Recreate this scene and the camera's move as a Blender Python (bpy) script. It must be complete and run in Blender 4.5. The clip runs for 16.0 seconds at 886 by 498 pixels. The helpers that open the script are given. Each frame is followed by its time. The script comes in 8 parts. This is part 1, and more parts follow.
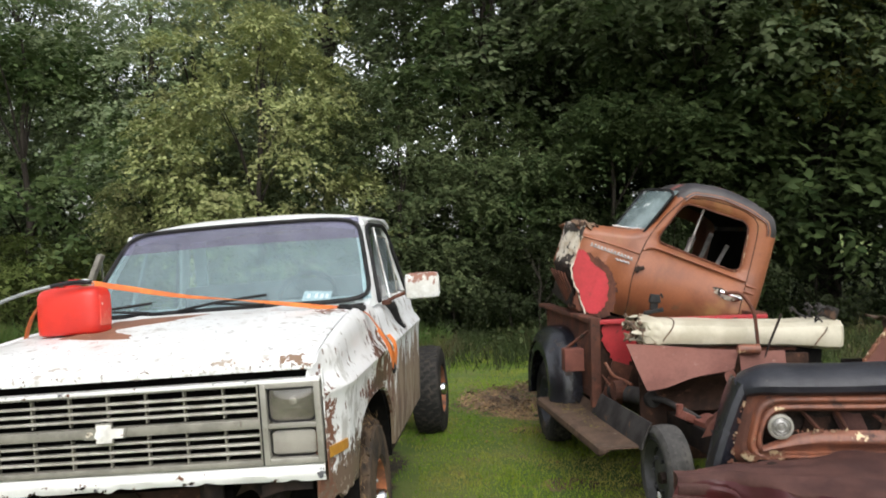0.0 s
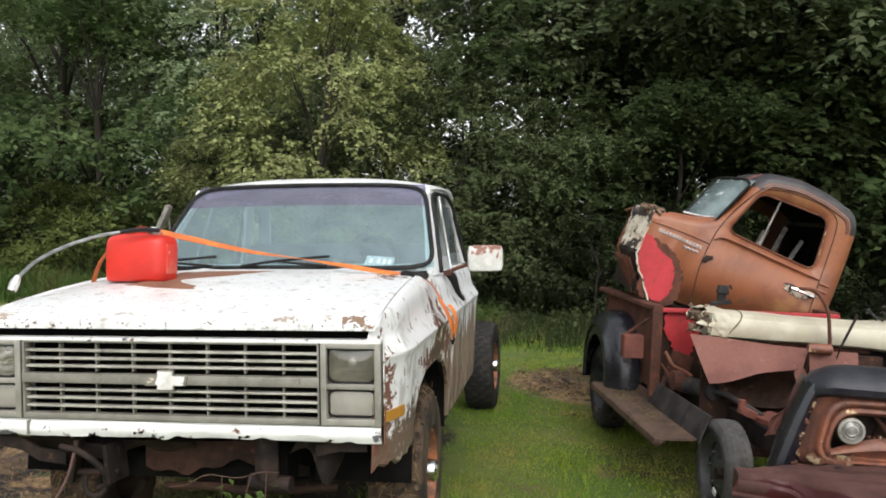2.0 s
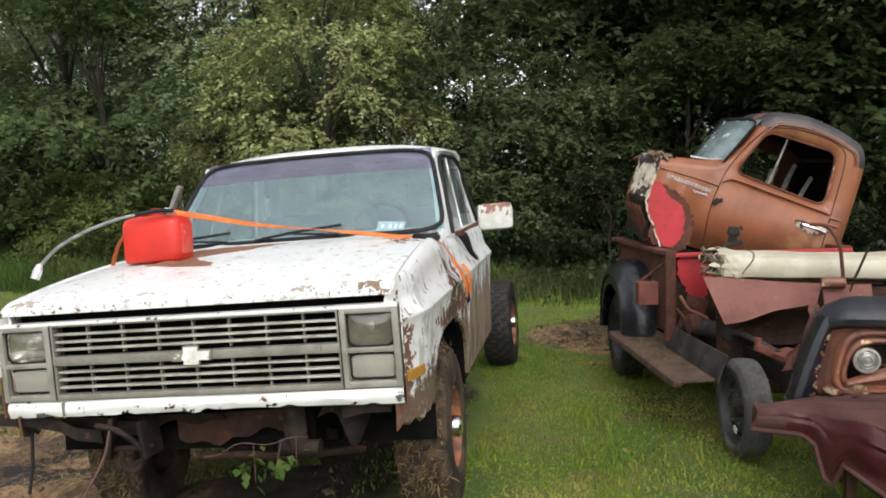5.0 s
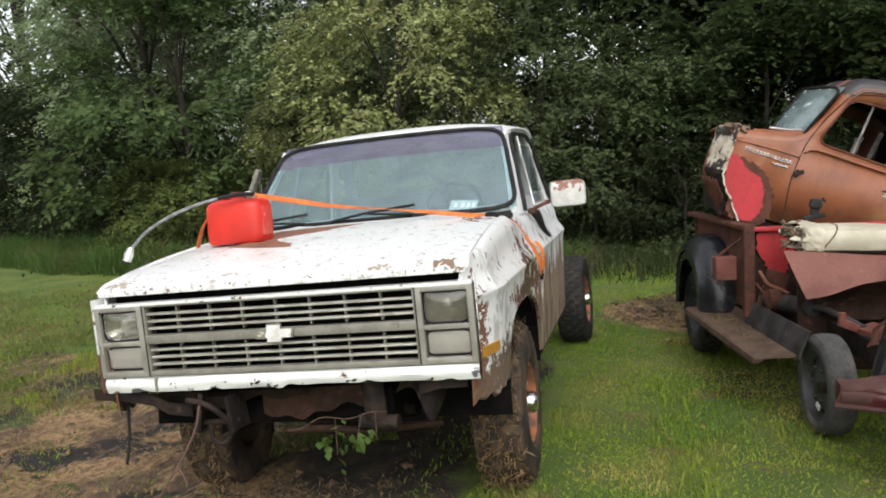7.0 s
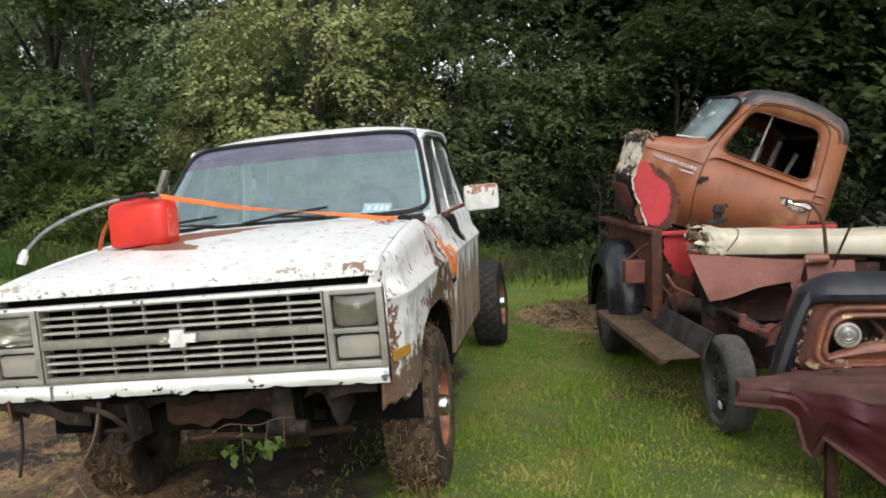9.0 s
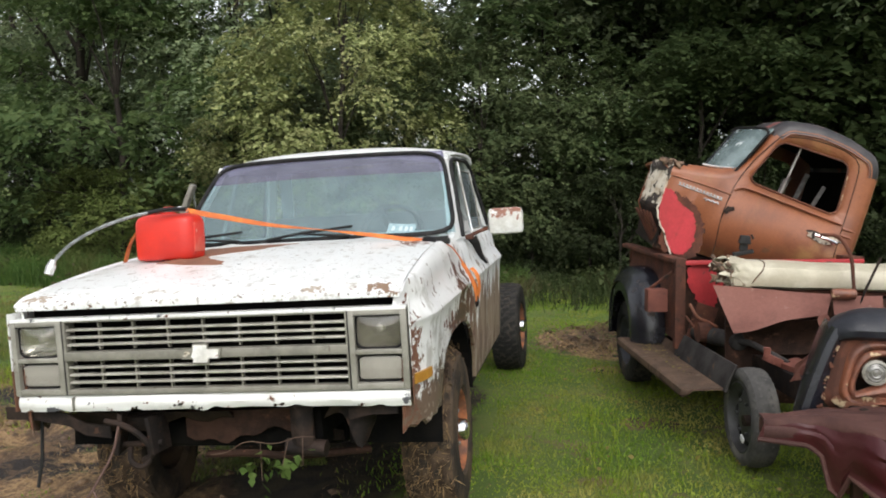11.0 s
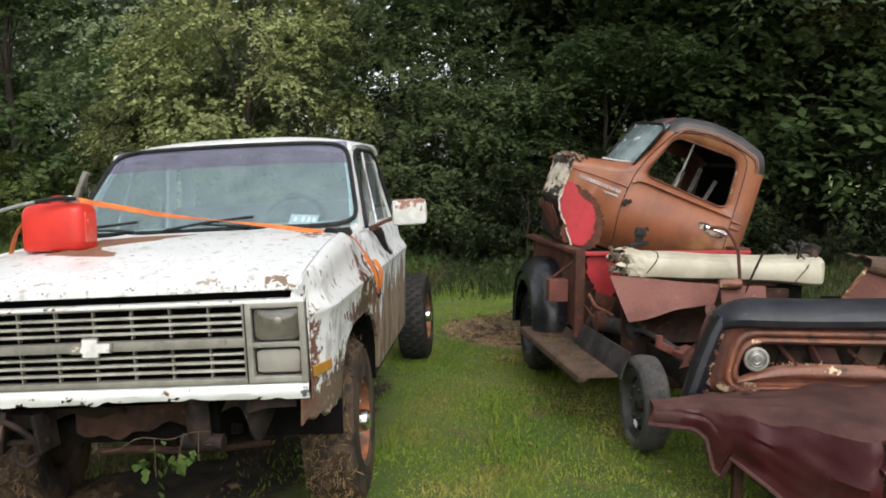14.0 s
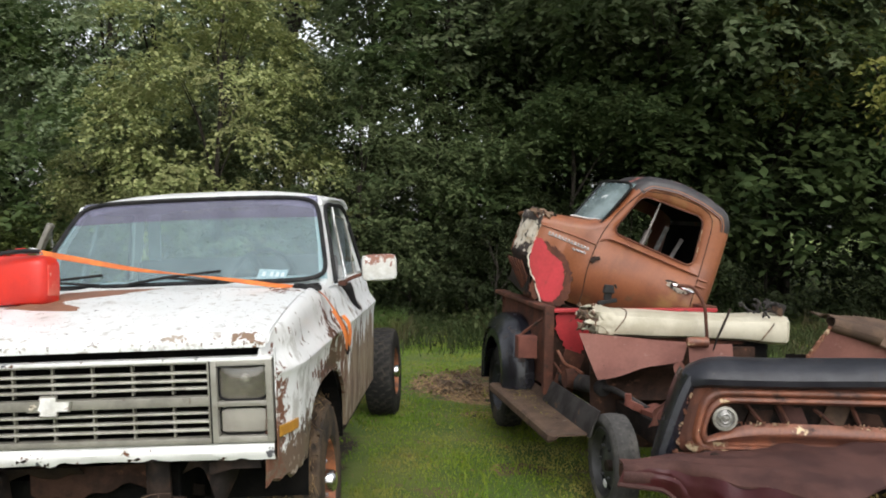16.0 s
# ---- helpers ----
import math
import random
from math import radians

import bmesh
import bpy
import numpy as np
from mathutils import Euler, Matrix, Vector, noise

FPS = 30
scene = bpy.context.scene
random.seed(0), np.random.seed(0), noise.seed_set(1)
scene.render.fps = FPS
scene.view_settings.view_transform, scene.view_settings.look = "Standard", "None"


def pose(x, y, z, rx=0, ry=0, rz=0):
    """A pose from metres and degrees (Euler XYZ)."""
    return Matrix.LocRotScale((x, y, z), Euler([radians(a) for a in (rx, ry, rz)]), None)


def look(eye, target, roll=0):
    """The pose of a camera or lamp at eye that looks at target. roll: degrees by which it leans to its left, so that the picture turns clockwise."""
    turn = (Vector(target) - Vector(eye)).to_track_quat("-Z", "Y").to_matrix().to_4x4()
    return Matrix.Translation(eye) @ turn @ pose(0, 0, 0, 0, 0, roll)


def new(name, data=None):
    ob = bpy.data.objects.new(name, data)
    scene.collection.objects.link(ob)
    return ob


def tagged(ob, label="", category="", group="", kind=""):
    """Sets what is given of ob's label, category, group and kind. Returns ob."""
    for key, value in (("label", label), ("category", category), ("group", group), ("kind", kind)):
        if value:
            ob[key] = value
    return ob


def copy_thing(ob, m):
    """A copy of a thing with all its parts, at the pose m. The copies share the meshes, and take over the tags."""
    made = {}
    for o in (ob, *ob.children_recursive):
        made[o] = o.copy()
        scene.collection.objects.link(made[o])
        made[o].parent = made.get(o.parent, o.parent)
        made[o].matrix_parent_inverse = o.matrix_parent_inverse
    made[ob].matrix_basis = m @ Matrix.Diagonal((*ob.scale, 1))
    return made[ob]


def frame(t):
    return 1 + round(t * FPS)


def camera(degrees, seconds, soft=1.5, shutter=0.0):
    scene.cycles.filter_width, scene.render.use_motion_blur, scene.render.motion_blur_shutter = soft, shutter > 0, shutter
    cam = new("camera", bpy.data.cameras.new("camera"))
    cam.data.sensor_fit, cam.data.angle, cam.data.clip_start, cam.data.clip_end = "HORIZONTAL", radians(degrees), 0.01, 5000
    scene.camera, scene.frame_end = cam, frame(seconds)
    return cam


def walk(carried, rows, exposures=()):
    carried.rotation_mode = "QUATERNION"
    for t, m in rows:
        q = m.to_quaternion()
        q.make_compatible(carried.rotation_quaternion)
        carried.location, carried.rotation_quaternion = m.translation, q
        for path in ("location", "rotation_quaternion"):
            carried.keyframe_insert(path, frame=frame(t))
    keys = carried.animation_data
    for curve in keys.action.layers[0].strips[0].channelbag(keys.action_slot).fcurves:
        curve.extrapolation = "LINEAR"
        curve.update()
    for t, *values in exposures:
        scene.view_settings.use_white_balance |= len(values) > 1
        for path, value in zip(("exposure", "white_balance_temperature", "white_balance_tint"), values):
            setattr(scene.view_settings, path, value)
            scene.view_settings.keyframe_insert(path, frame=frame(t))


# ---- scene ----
cam = camera(56.8, 16.0, soft=1.8, shutter=0.4)
METRES, EYE, TILT, LEAN, TURN = 8.0, 1.5, 0.0, 0.0, 0.0
PATH = [
    (0, (1.66, -3.259, 1.752), (1.477, -1.267, 1.73), -1.4),
    (0.5, (1.636, -3.252, 1.774), (1.419, -1.264, 1.8), 0.4),
    (1, (1.622, -3.258, 1.792), (1.369, -1.274, 1.833), 1.6),
    (1.5, (1.611, -3.231, 1.745), (1.348, -1.249, 1.73), 2.0),
    (2, (1.583, -3.188, 1.712), (1.271, -1.214, 1.635), 2.5),
    (2.5, (1.609, -3.208, 1.727), (1.259, -1.24, 1.663), 1.2),
    (3, (1.609, -3.191, 1.703), (1.248, -1.225, 1.624), -0.1),
    (3.5, (1.606, -3.188, 1.695), (1.251, -1.223, 1.571), -1.2),
    (3.7, (1.606, -3.19, 1.695), (1.277, -1.221, 1.552), -1.5),
    (5.8, (1.607, -3.269, 1.708), (1.218, -1.317, 1.524), -1.6),
    (6, (1.606, -3.273, 1.709), (1.172, -1.33, 1.515), -2.1),
    (6.5, (1.588, -3.283, 1.711), (1.06, -1.366, 1.497), -3.0),
    (7, (1.608, -3.284, 1.704), (1.093, -1.363, 1.492), -2.9),
    (7.5, (1.636, -3.276, 1.71), (1.28, -1.318, 1.51), -2.4),
    (8, (1.651, -3.274, 1.714), (1.329, -1.309, 1.522), -2.2),
    (8.5, (1.647, -3.267, 1.706), (1.291, -1.308, 1.518), -3.0),
    (9, (1.65, -3.258, 1.696), (1.323, -1.296, 1.485), -2.2),
    (9.2, (1.649, -3.258, 1.697), (1.345, -1.293, 1.487), -2.3),
    (11.3, (1.611, -3.253, 1.713), (1.208, -1.301, 1.551), 0.4),
    (11.5, (1.61, -3.253, 1.714), (1.175, -1.309, 1.536), 0.8),
    (12, (1.607, -3.253, 1.707), (1.118, -1.323, 1.518), 0.6),
    (12.5, (1.606, -3.266, 1.712), (1.098, -1.341, 1.521), 0.9),
    (13, (1.618, -3.264, 1.705), (1.181, -1.323, 1.501), 1.8),
    (13.5, (1.651, -3.254, 1.713), (1.411, -1.281, 1.494), 1.8),
    (14, (1.674, -3.265, 1.731), (1.516, -1.28, 1.54), 0.2),
    (14.5, (1.668, -3.247, 1.726), (1.521, -1.259, 1.555), -2.1),
    (15, (1.693, -3.233, 1.733), (1.624, -1.24, 1.581), -2.9),
    (15.5, (1.673, -3.228, 1.744), (1.636, -1.231, 1.643), -0.3),
    (16, (1.662, -3.255, 1.754), (1.58, -1.258, 1.691), 0.9),
]
walk(cam, [(t, look(eye, target, roll)) for t, eye, target, roll in PATH], [(0.0, 0.12), (1.0, 0.1), (1.5, 0.06), (3.5, 0.02), (6.0, -0.02), (9.0, -0.02), (13.0, -0.04), (14.5, -0.04), (16.0, -0.02)])

# ---- light: a bright overcast evening sky ----
world = bpy.data.worlds.new("overcast_sky")
scene.world = world
world.use_nodes = True
wn, wl = world.node_tree.nodes, world.node_tree.links
wn.clear()
sky = wn.new("ShaderNodeTexSky")
sky.sky_type = "NISHITA"
sky.sun_disc = False
sky.sun_elevation, sky.sun_rotation = radians(48), radians(164)
sky.dust_density, sky.ozone_density = 3.0, 1.0
grey = wn.new("ShaderNodeHueSaturation")
grey.inputs["Saturation"].default_value = 0.2
bg = wn.new("ShaderNodeBackground")
bg.inputs["Strength"].default_value = 0.275
wo = wn.new("ShaderNodeOutputWorld")
wl.new(sky.outputs[0], grey.inputs["Color"])
wl.new(grey.outputs[0], bg.inputs["Color"])
wl.new(bg.outputs[0], wo.inputs["Surface"])
sun = new("sun", bpy.data.lights.new("sun", "SUN"))
sun.data.energy, sun.data.angle, sun.data.color = 0.6, radians(50), (1.0, 0.97, 0.92)
sun.matrix_world = look((2, -7, 8.5), (0, 0, 0))
scene.view_settings.exposure = 0.0

# ---- tools ----
def tree_of(name):
    m = bpy.data.materials.new(name)
    m.use_nodes = True
    n, l = m.node_tree.nodes, m.node_tree.links
    return m, n, l, n["Principled BSDF"]


def noise_node(n, l, vec, scale, detail=5.0, rough=0.55, stretch=None):
    t = n.new("ShaderNodeTexNoise")
    t.inputs["Scale"].default_value, t.inputs["Detail"].default_value, t.inputs["Roughness"].default_value = scale, detail, rough
    if stretch:
        mp = n.new("ShaderNodeMapping")
        mp.inputs["Scale"].default_value = stretch
        l.new(vec, mp.inputs["Vector"])
        vec = mp.outputs[0]
    l.new(vec, t.inputs["Vector"])
    return t.outputs["Fac"]


def ramp01(n, l, fac, lo, hi):
    r = n.new("ShaderNodeMapRange")
    r.interpolation_type = "SMOOTHSTEP"
    r.inputs["From Min"].default_value, r.inputs["From Max"].default_value = lo, hi
    l.new(fac, r.inputs["Value"])
    return r.outputs[0]


def mixed(n, l, fac, a, b, mode="MIX"):
    m = n.new("ShaderNodeMix")
    m.data_type, m.blend_type = "RGBA", mode
    for sock, v in ((m.inputs["Factor"], fac), (m.inputs["A"], a), (m.inputs["B"], b)):
        if isinstance(v, (int, float)):
            sock.default_value = v
        elif isinstance(v, tuple):
            sock.default_value = (*v, 1)
        else:
            l.new(v, sock)
    return m.outputs["Result"]


def surface(name, a, b=None, scale=6.0, lo=0.4, hi=0.62, rough=0.6, chips=(), metal=0.0, bump=0.15, grain=90.0, grain_depth=0.25, coat=0.0, stretch=None, spec=0.5, blobs=()):
    """Two tones by a broad noise, chips of other colours on top, fine grain and relief.
    chips: (colour, scale, lo, hi, roughness, rise) where rise (z0, z1, amount) makes them commoner towards z0. blobs: ragged stains (colour, plane, centre, radii, ragged, roughness)."""
    m, n, l, p = tree_of(name)
    vec = n.new("ShaderNodeTexCoord").outputs["Object"]
    col = mixed(n, l, ramp01(n, l, noise_node(n, l, vec, scale, 6, 0.6, stretch), lo, hi), a, b or a)
    rg = None
    height = noise_node(n, l, vec, grain, 4, 0.6)
    for c, s, c0, c1, r, rise in chips:
        f = noise_node(n, l, vec, s, 7, 0.62, stretch)
        if rise:
            z = n.new("ShaderNodeSeparateXYZ")
            l.new(vec, z.inputs[0])
            mr = n.new("ShaderNodeMapRange")
            mr.inputs["From Min"].default_value, mr.inputs["From Max"].default_value = rise[0], rise[1]
            mr.inputs["To Min"].default_value, mr.inputs["To Max"].default_value = rise[2], 0.0
            l.new(z.outputs[rise[3] if len(rise) > 3 else 2], mr.inputs["Value"])
            add = n.new("ShaderNodeMath")
            l.new(f, add.inputs[0])
            l.new(mr.outputs[0], add.inputs[1])
            f = add.outputs[0]
        k = ramp01(n, l, f, c0, c1)
        col = mixed(n, l, k, col, c)
        mr = n.new("ShaderNodeMix")
        l.new(k, mr.inputs["Factor"])
        if rg is None:
            mr.inputs["A"].default_value = rough
        else:
            l.new(rg, mr.inputs["A"])
        mr.inputs["B"].default_value = r
        rg = mr.outputs["Result"]
        sub = n.new("ShaderNodeMath")
        sub.operation = "MULTIPLY_ADD"
        l.new(k, sub.inputs[0])
        sub.inputs[1].default_value = -0.35
        l.new(height, sub.inputs[2])
        height = sub.outputs[0]
    for c, plane, centre, radii, ragged, r in blobs:
        mp = n.new("ShaderNodeMapping")
        loc, sc = [0, 0, 0], [0, 0, 0]
        for ax, cc, rr in zip(plane, centre, radii):
            i = "xyz".index(ax)
            loc[i], sc[i] = -cc / rr, 1 / rr
        mp.inputs["Location"].default_value, mp.inputs["Scale"].default_value = loc, sc
        l.new(vec, mp.inputs["Vector"])
        ln = n.new("ShaderNodeVectorMath")
        ln.operation = "LENGTH"
        l.new(mp.outputs[0], ln.inputs[0])
        mu = n.new("ShaderNodeMath")
        mu.operation = "MULTIPLY_ADD"
        l.new(noise_node(n, l, vec, ragged, 7, 0.62), mu.inputs[0])
        mu.inputs[1].default_value = 4.0
        l.new(ln.outputs["Value"], mu.inputs[2])
        k = ramp01(n, l, mu.outputs[0], 2.62, 2.48)
        col = mixed(n, l, k, col, c)
        mr = n.new("ShaderNodeMix")
        l.new(k, mr.inputs["Factor"])
        if rg is None:
            mr.inputs["A"].default_value = rough
        else:
            l.new(rg, mr.inputs["A"])
        mr.inputs["B"].default_value = r
        rg = mr.outputs["Result"]
    g = noise_node(n, l, vec, grain * 0.6, 5, 0.65)
    gm = n.new("ShaderNodeMapRange")
    gm.inputs["To Min"].default_value, gm.inputs["To Max"].default_value = 1 - grain_depth, 1 + grain_depth
    l.new(g, gm.inputs["Value"])
    col = mixed(n, l, 1.0, col, gm.outputs[0], "MULTIPLY")
    l.new(col, p.inputs["Base Color"])
    if rg is None:
        p.inputs["Roughness"].default_value = rough
    else:
        l.new(rg, p.inputs["Roughness"])
    p.inputs["Metallic"].default_value = metal
    p.inputs["Specular IOR Level"].default_value = spec
    p.inputs["Coat Weight"].default_value = coat
    if bump:
        bn = n.new("ShaderNodeBump")
        bn.inputs["Strength"].default_value, bn.inputs["Distance"].default_value = bump, 0.01
        l.new(height, bn.inputs["Height"])
        l.new(bn.outputs[0], p.inputs["Normal"])
    return m


def leafy(name, a, b, c, rough=0.55, through_=0.35, patch=0.9):
    m, n, l, p = tree_of(name)
    geo = n.new("ShaderNodeNewGeometry")
    info = n.new("ShaderNodeObjectInfo")
    col = mixed(n, l, geo.outputs["Random Per Island"], a, b)
    vec = n.new("ShaderNodeTexCoord").outputs["Object"]
    col = mixed(n, l, ramp01(n, l, noise_node(n, l, vec, patch, 5), 0.47, 0.68), col, c)
    hs = n.new("ShaderNodeHueSaturation")
    mr = n.new("ShaderNodeMapRange")
    mr.inputs["To Min"].default_value, mr.inputs["To Max"].default_value = 0.75, 1.25
    l.new(info.outputs["Random"], mr.inputs["Value"])
    l.new(mr.outputs[0], hs.inputs["Value"])
    l.new(col, hs.inputs["Color"])
    l.new(hs.outputs[0], p.inputs["Base Color"])
    p.inputs["Roughness"].default_value = rough
    p.inputs["Specular IOR Level"].default_value = 0.1
    tr = n.new("ShaderNodeBsdfTranslucent")
    l.new(hs.outputs[0], tr.inputs["Color"])
    mx = n.new("ShaderNodeMixShader")
    mx.inputs[0].default_value = through_
    l.new(p.outputs[0], mx.inputs[1])
    l.new(tr.outputs[0], mx.inputs[2])
    l.new(mx.outputs[0], n["Material Output"].inputs["Surface"])
    return m


def glass(name, tint=(0.8, 0.9, 0.86), alpha=0.35, rough=0.03, haze=None):
    m, n, l, p = tree_of(name)
    p.inputs["Base Color"].default_value = (*tint, 1)
    p.inputs["Roughness"].default_value = rough
    p.inputs["IOR"].default_value = 1.5
    tr = n.new("ShaderNodeBsdfTransparent")
    tr.inputs["Color"].default_value = (*tint, 1)
    gl = n.new("ShaderNodeBsdfGlossy")
    gl.inputs["Roughness"].default_value = rough
    gl.inputs["Color"].default_value = (0.5 + 0.5 * tint[0], 0.5 + 0.5 * tint[1], 0.5 + 0.5 * tint[2], 1)
    mx = n.new("ShaderNodeMixShader")
    mx.inputs[0].default_value = alpha
    l.new(tr.outputs[0], mx.inputs[1])
    l.new(gl.outputs[0], mx.inputs[2])
    out = mx.outputs[0]
    if haze:
        vec = n.new("ShaderNodeTexCoord").outputs["Object"]
        df = n.new("ShaderNodeBsdfDiffuse")
        df.inputs["Color"].default_value = (*haze[0], 1)
        k = n.new("ShaderNodeMapRange")
        k.inputs["From Min"].default_value, k.inputs["From Max"].default_value = 0.35, 0.65
        k.inputs["To Min"].default_value, k.inputs["To Max"].default_value = haze[1], haze[2]
        l.new(noise_node(n, l, vec, 7, 7, 0.65), k.inputs["Value"])
        m2 = n.new("ShaderNodeMixShader")
        l.new(k.outputs[0], m2.inputs[0])
        l.new(out, m2.inputs[1])
        l.new(df.outputs[0], m2.inputs[2])
        out = m2.outputs[0]
    l.new(out, n["Material Output"].inputs["Surface"])
    return m


def empty(name, m=None):
    ob = new(name)
    ob.empty_display_size = 0.2
    if m is not None:
        ob.matrix_world = m
    return ob


def put(name, me, mat, parent=None, label="", smooth=False):
    me.materials.append(mat)
    if smooth:
        for f in me.polygons:
            f.use_smooth = True
    ob = new(name, me)
    if parent is not None:
        ob.parent = parent
    if label:
        ob["label"] = label
    return ob


def part(name, bm, mat, parent=None, label="", smooth=False, auto=True):
    bmesh.ops.recalc_face_normals(bm, faces=bm.faces)
    me = bpy.data.meshes.new(name)
    bm.to_mesh(me)
    bm.free()
    ob = put(name, me, mat, parent, label, smooth)
    if smooth and auto:
        me.set_sharp_from_angle(angle=radians(38))
    return ob


def block(bm, c, s, bevel=0.0, rot=(0, 0, 0), taper=None):
    r = bmesh.ops.create_cube(bm, size=1)
    vs = r["verts"]
    for v in vs:
        v.co = Vector((v.co.x * s[0], v.co.y * s[1], v.co.z * s[2]))
        if taper and v.co.z > 0:
            v.co.x *= taper
            v.co.y *= taper
    if bevel:
        es = list({e for v in vs for e in v.link_edges})
        out = bmesh.ops.bevel(bm, geom=es, offset=bevel, segments=2, affect="EDGES", profile=0.6)
        vs = list({v for f in out["faces"] for v in f.verts} | {v for v in vs if v.is_valid})
    m = pose(*c, *rot)
    for v in vs:
        v.co = m @ v.co
    return vs


def tube(bm, pts, radius, seg=8, close=True, flat=1.0):
    """A round rod along pts; radius may be a list. flat squeezes the section along its second axis."""
    pts = [Vector(p) for p in pts]
    rs = radius if isinstance(radius, (list, tuple)) else [radius] * len(pts)
    rings = []
    ref = Vector((0, 0, 1))
    for i, p in enumerate(pts):
        d = (pts[min(i + 1, len(pts) - 1)] - pts[max(i - 1, 0)]).normalized()
        if abs(d.dot(ref)) > 0.95:
            ref = Vector((1, 0, 0)) if abs(d.x) < 0.9 else Vector((0, 1, 0))
        a = d.cross(ref).normalized()
        b = a.cross(d).normalized()
        rings.append([bm.verts.new(p + (a * math.cos(2 * math.pi * k / seg) + b * math.sin(2 * math.pi * k / seg) * flat) * rs[i]) for k in range(seg)])
    for r0, r1 in zip(rings, rings[1:]):
        for k in range(seg):
            bm.faces.new((r0[k], r0[(k + 1) % seg], r1[(k + 1) % seg], r1[k]))
    if close:
        bm.faces.new(rings[0][::-1])
        bm.faces.new(rings[-1])


def curve_pts(ctrl, n=24):
    """Catmull-Rom through the control points."""
    c = [Vector(p) for p in ctrl]
    c = [c[0] * 2 - c[1], *c, c[-1] * 2 - c[-2]]
    out = []
    segs = len(c) - 3
    for i in range(n + 1):
        u = i / n * segs
        k = min(int(u), segs - 1)
        t = u - k
        p0, p1, p2, p3 = c[k:k + 4]
        out.append(0.5 * ((2 * p1) + (p2 - p0) * t + (2 * p0 - 5 * p1 + 4 * p2 - p3) * t * t + (3 * p1 - p0 - 3 * p2 + p3) * t ** 3))
    return out


def lathe(bm, profile, seg=32, axis="x", centre=(0, 0, 0), closed=False, caps=True):
    """profile: (along the axis, radius)."""
    rings = []
    for a, r in profile:
        ring = []
        for k in range(seg):
            c, s = math.cos(2 * math.pi * k / seg) * r, math.sin(2 * math.pi * k / seg) * r
            p = {"x": (a, c, s), "y": (c, a, s), "z": (c, s, a)}[axis]
            ring.append(bm.verts.new(Vector(p) + Vector(centre)))
        rings.append(ring)
    pairs = list(zip(rings, rings[1:])) + ([(rings[-1], rings[0])] if closed else [])
    for r0, r1 in pairs:
        for k in range(seg):
            bm.faces.new((r0[k], r0[(k + 1) % seg], r1[(k + 1) % seg], r1[k]))
    if caps and not closed:
        for ring in (rings[0], rings[-1]):
            if (ring[0].co - ring[seg // 2].co).length > 1e-4:
                bm.faces.new(ring)


def sheet(bm, rows, thick=0.0, push=None):
    """A grid of points; with thick, a closed slab that lies along push (or the normals)."""
    g = [[bm.verts.new(p) for p in row] for row in rows]
    fs = []
    for r0, r1 in zip(g, g[1:]):
        for k in range(len(r0) - 1):
            fs.append(bm.faces.new((r0[k], r0[k + 1], r1[k + 1], r1[k])))
    if thick:
        for f in fs:
            f.normal_update()
        bm.verts.index_update()
        back = []
        for row in g:
            line = []
            for v in row:
                nv = Vector(push) if push else sum((f.normal for f in v.link_faces), Vector()).normalized()
                line.append(nv)
            back.append(line)
        h = [[bm.verts.new(v.co - nv * thick) for v, nv in zip(row, line)] for row, line in zip(g, back)]
        for r0, r1 in zip(h, h[1:]):
            for k in range(len(r0) - 1):
                bm.faces.new((r0[k + 1], r0[k], r1[k], r1[k + 1]))
        R, K = len(g), len(g[0])
        rim = [(i, 0) for i in range(R)] + [(R - 1, k) for k in range(1, K)] + [(i, K - 1) for i in range(R - 2, -1, -1)] + [(0, k) for k in range(K - 2, 0, -1)]
        for (i, k), (i2, k2) in zip(rim, rim[1:] + rim[:1]):
            bm.faces.new((g[i][k], g[i2][k2], h[i2][k2], h[i][k]))


def lerp(table, x):
    xs, ys = [t[0] for t in table], [t[1] for t in table]
    return float(np.interp(x, xs, ys))


def rounded(poly, r=0.07, n=5):
    out = []
    N = len(poly)
    for i in range(N):
        p, a, b = Vector(poly[i]), Vector(poly[i - 1]), Vector(poly[(i + 1) % N])
        da, db = (a - p), (b - p)
        k = min(r, da.length * 0.45, db.length * 0.45)
        s, e = p + da.normalized() * k, p + db.normalized() * k
        for j in range(n + 1):
            t = j / n
            out.append(s * (1 - t) ** 2 + p * 2 * t * (1 - t) + e * t * t)
    return out


def inset(poly, d):
    c = []
    N = len(poly)
    for i in range(N):
        t = (poly[(i + 1) % N] - poly[i - 1])
        if t.length < 1e-6:
            c.append(poly[i].copy())
            continue
        t.normalize()
        c.append(poly[i] + Vector((t.y, -t.x)) * d)
    return c


def raw_mesh(name, verts, faces):
    """From numpy: verts (n, 3), faces (m, k), all of one size."""
    me = bpy.data.meshes.new(name)
    m, k = faces.shape
    me.vertices.add(len(verts))
    me.vertices.foreach_set("co", verts.astype(np.float32).ravel())
    me.loops.add(m * k)
    me.loops.foreach_set("vertex_index", faces.astype(np.int32).ravel())
    me.polygons.add(m)
    me.polygons.foreach_set("loop_start", np.arange(0, m * k, k, dtype=np.int32))
    me.update(calc_edges=True)
    return me

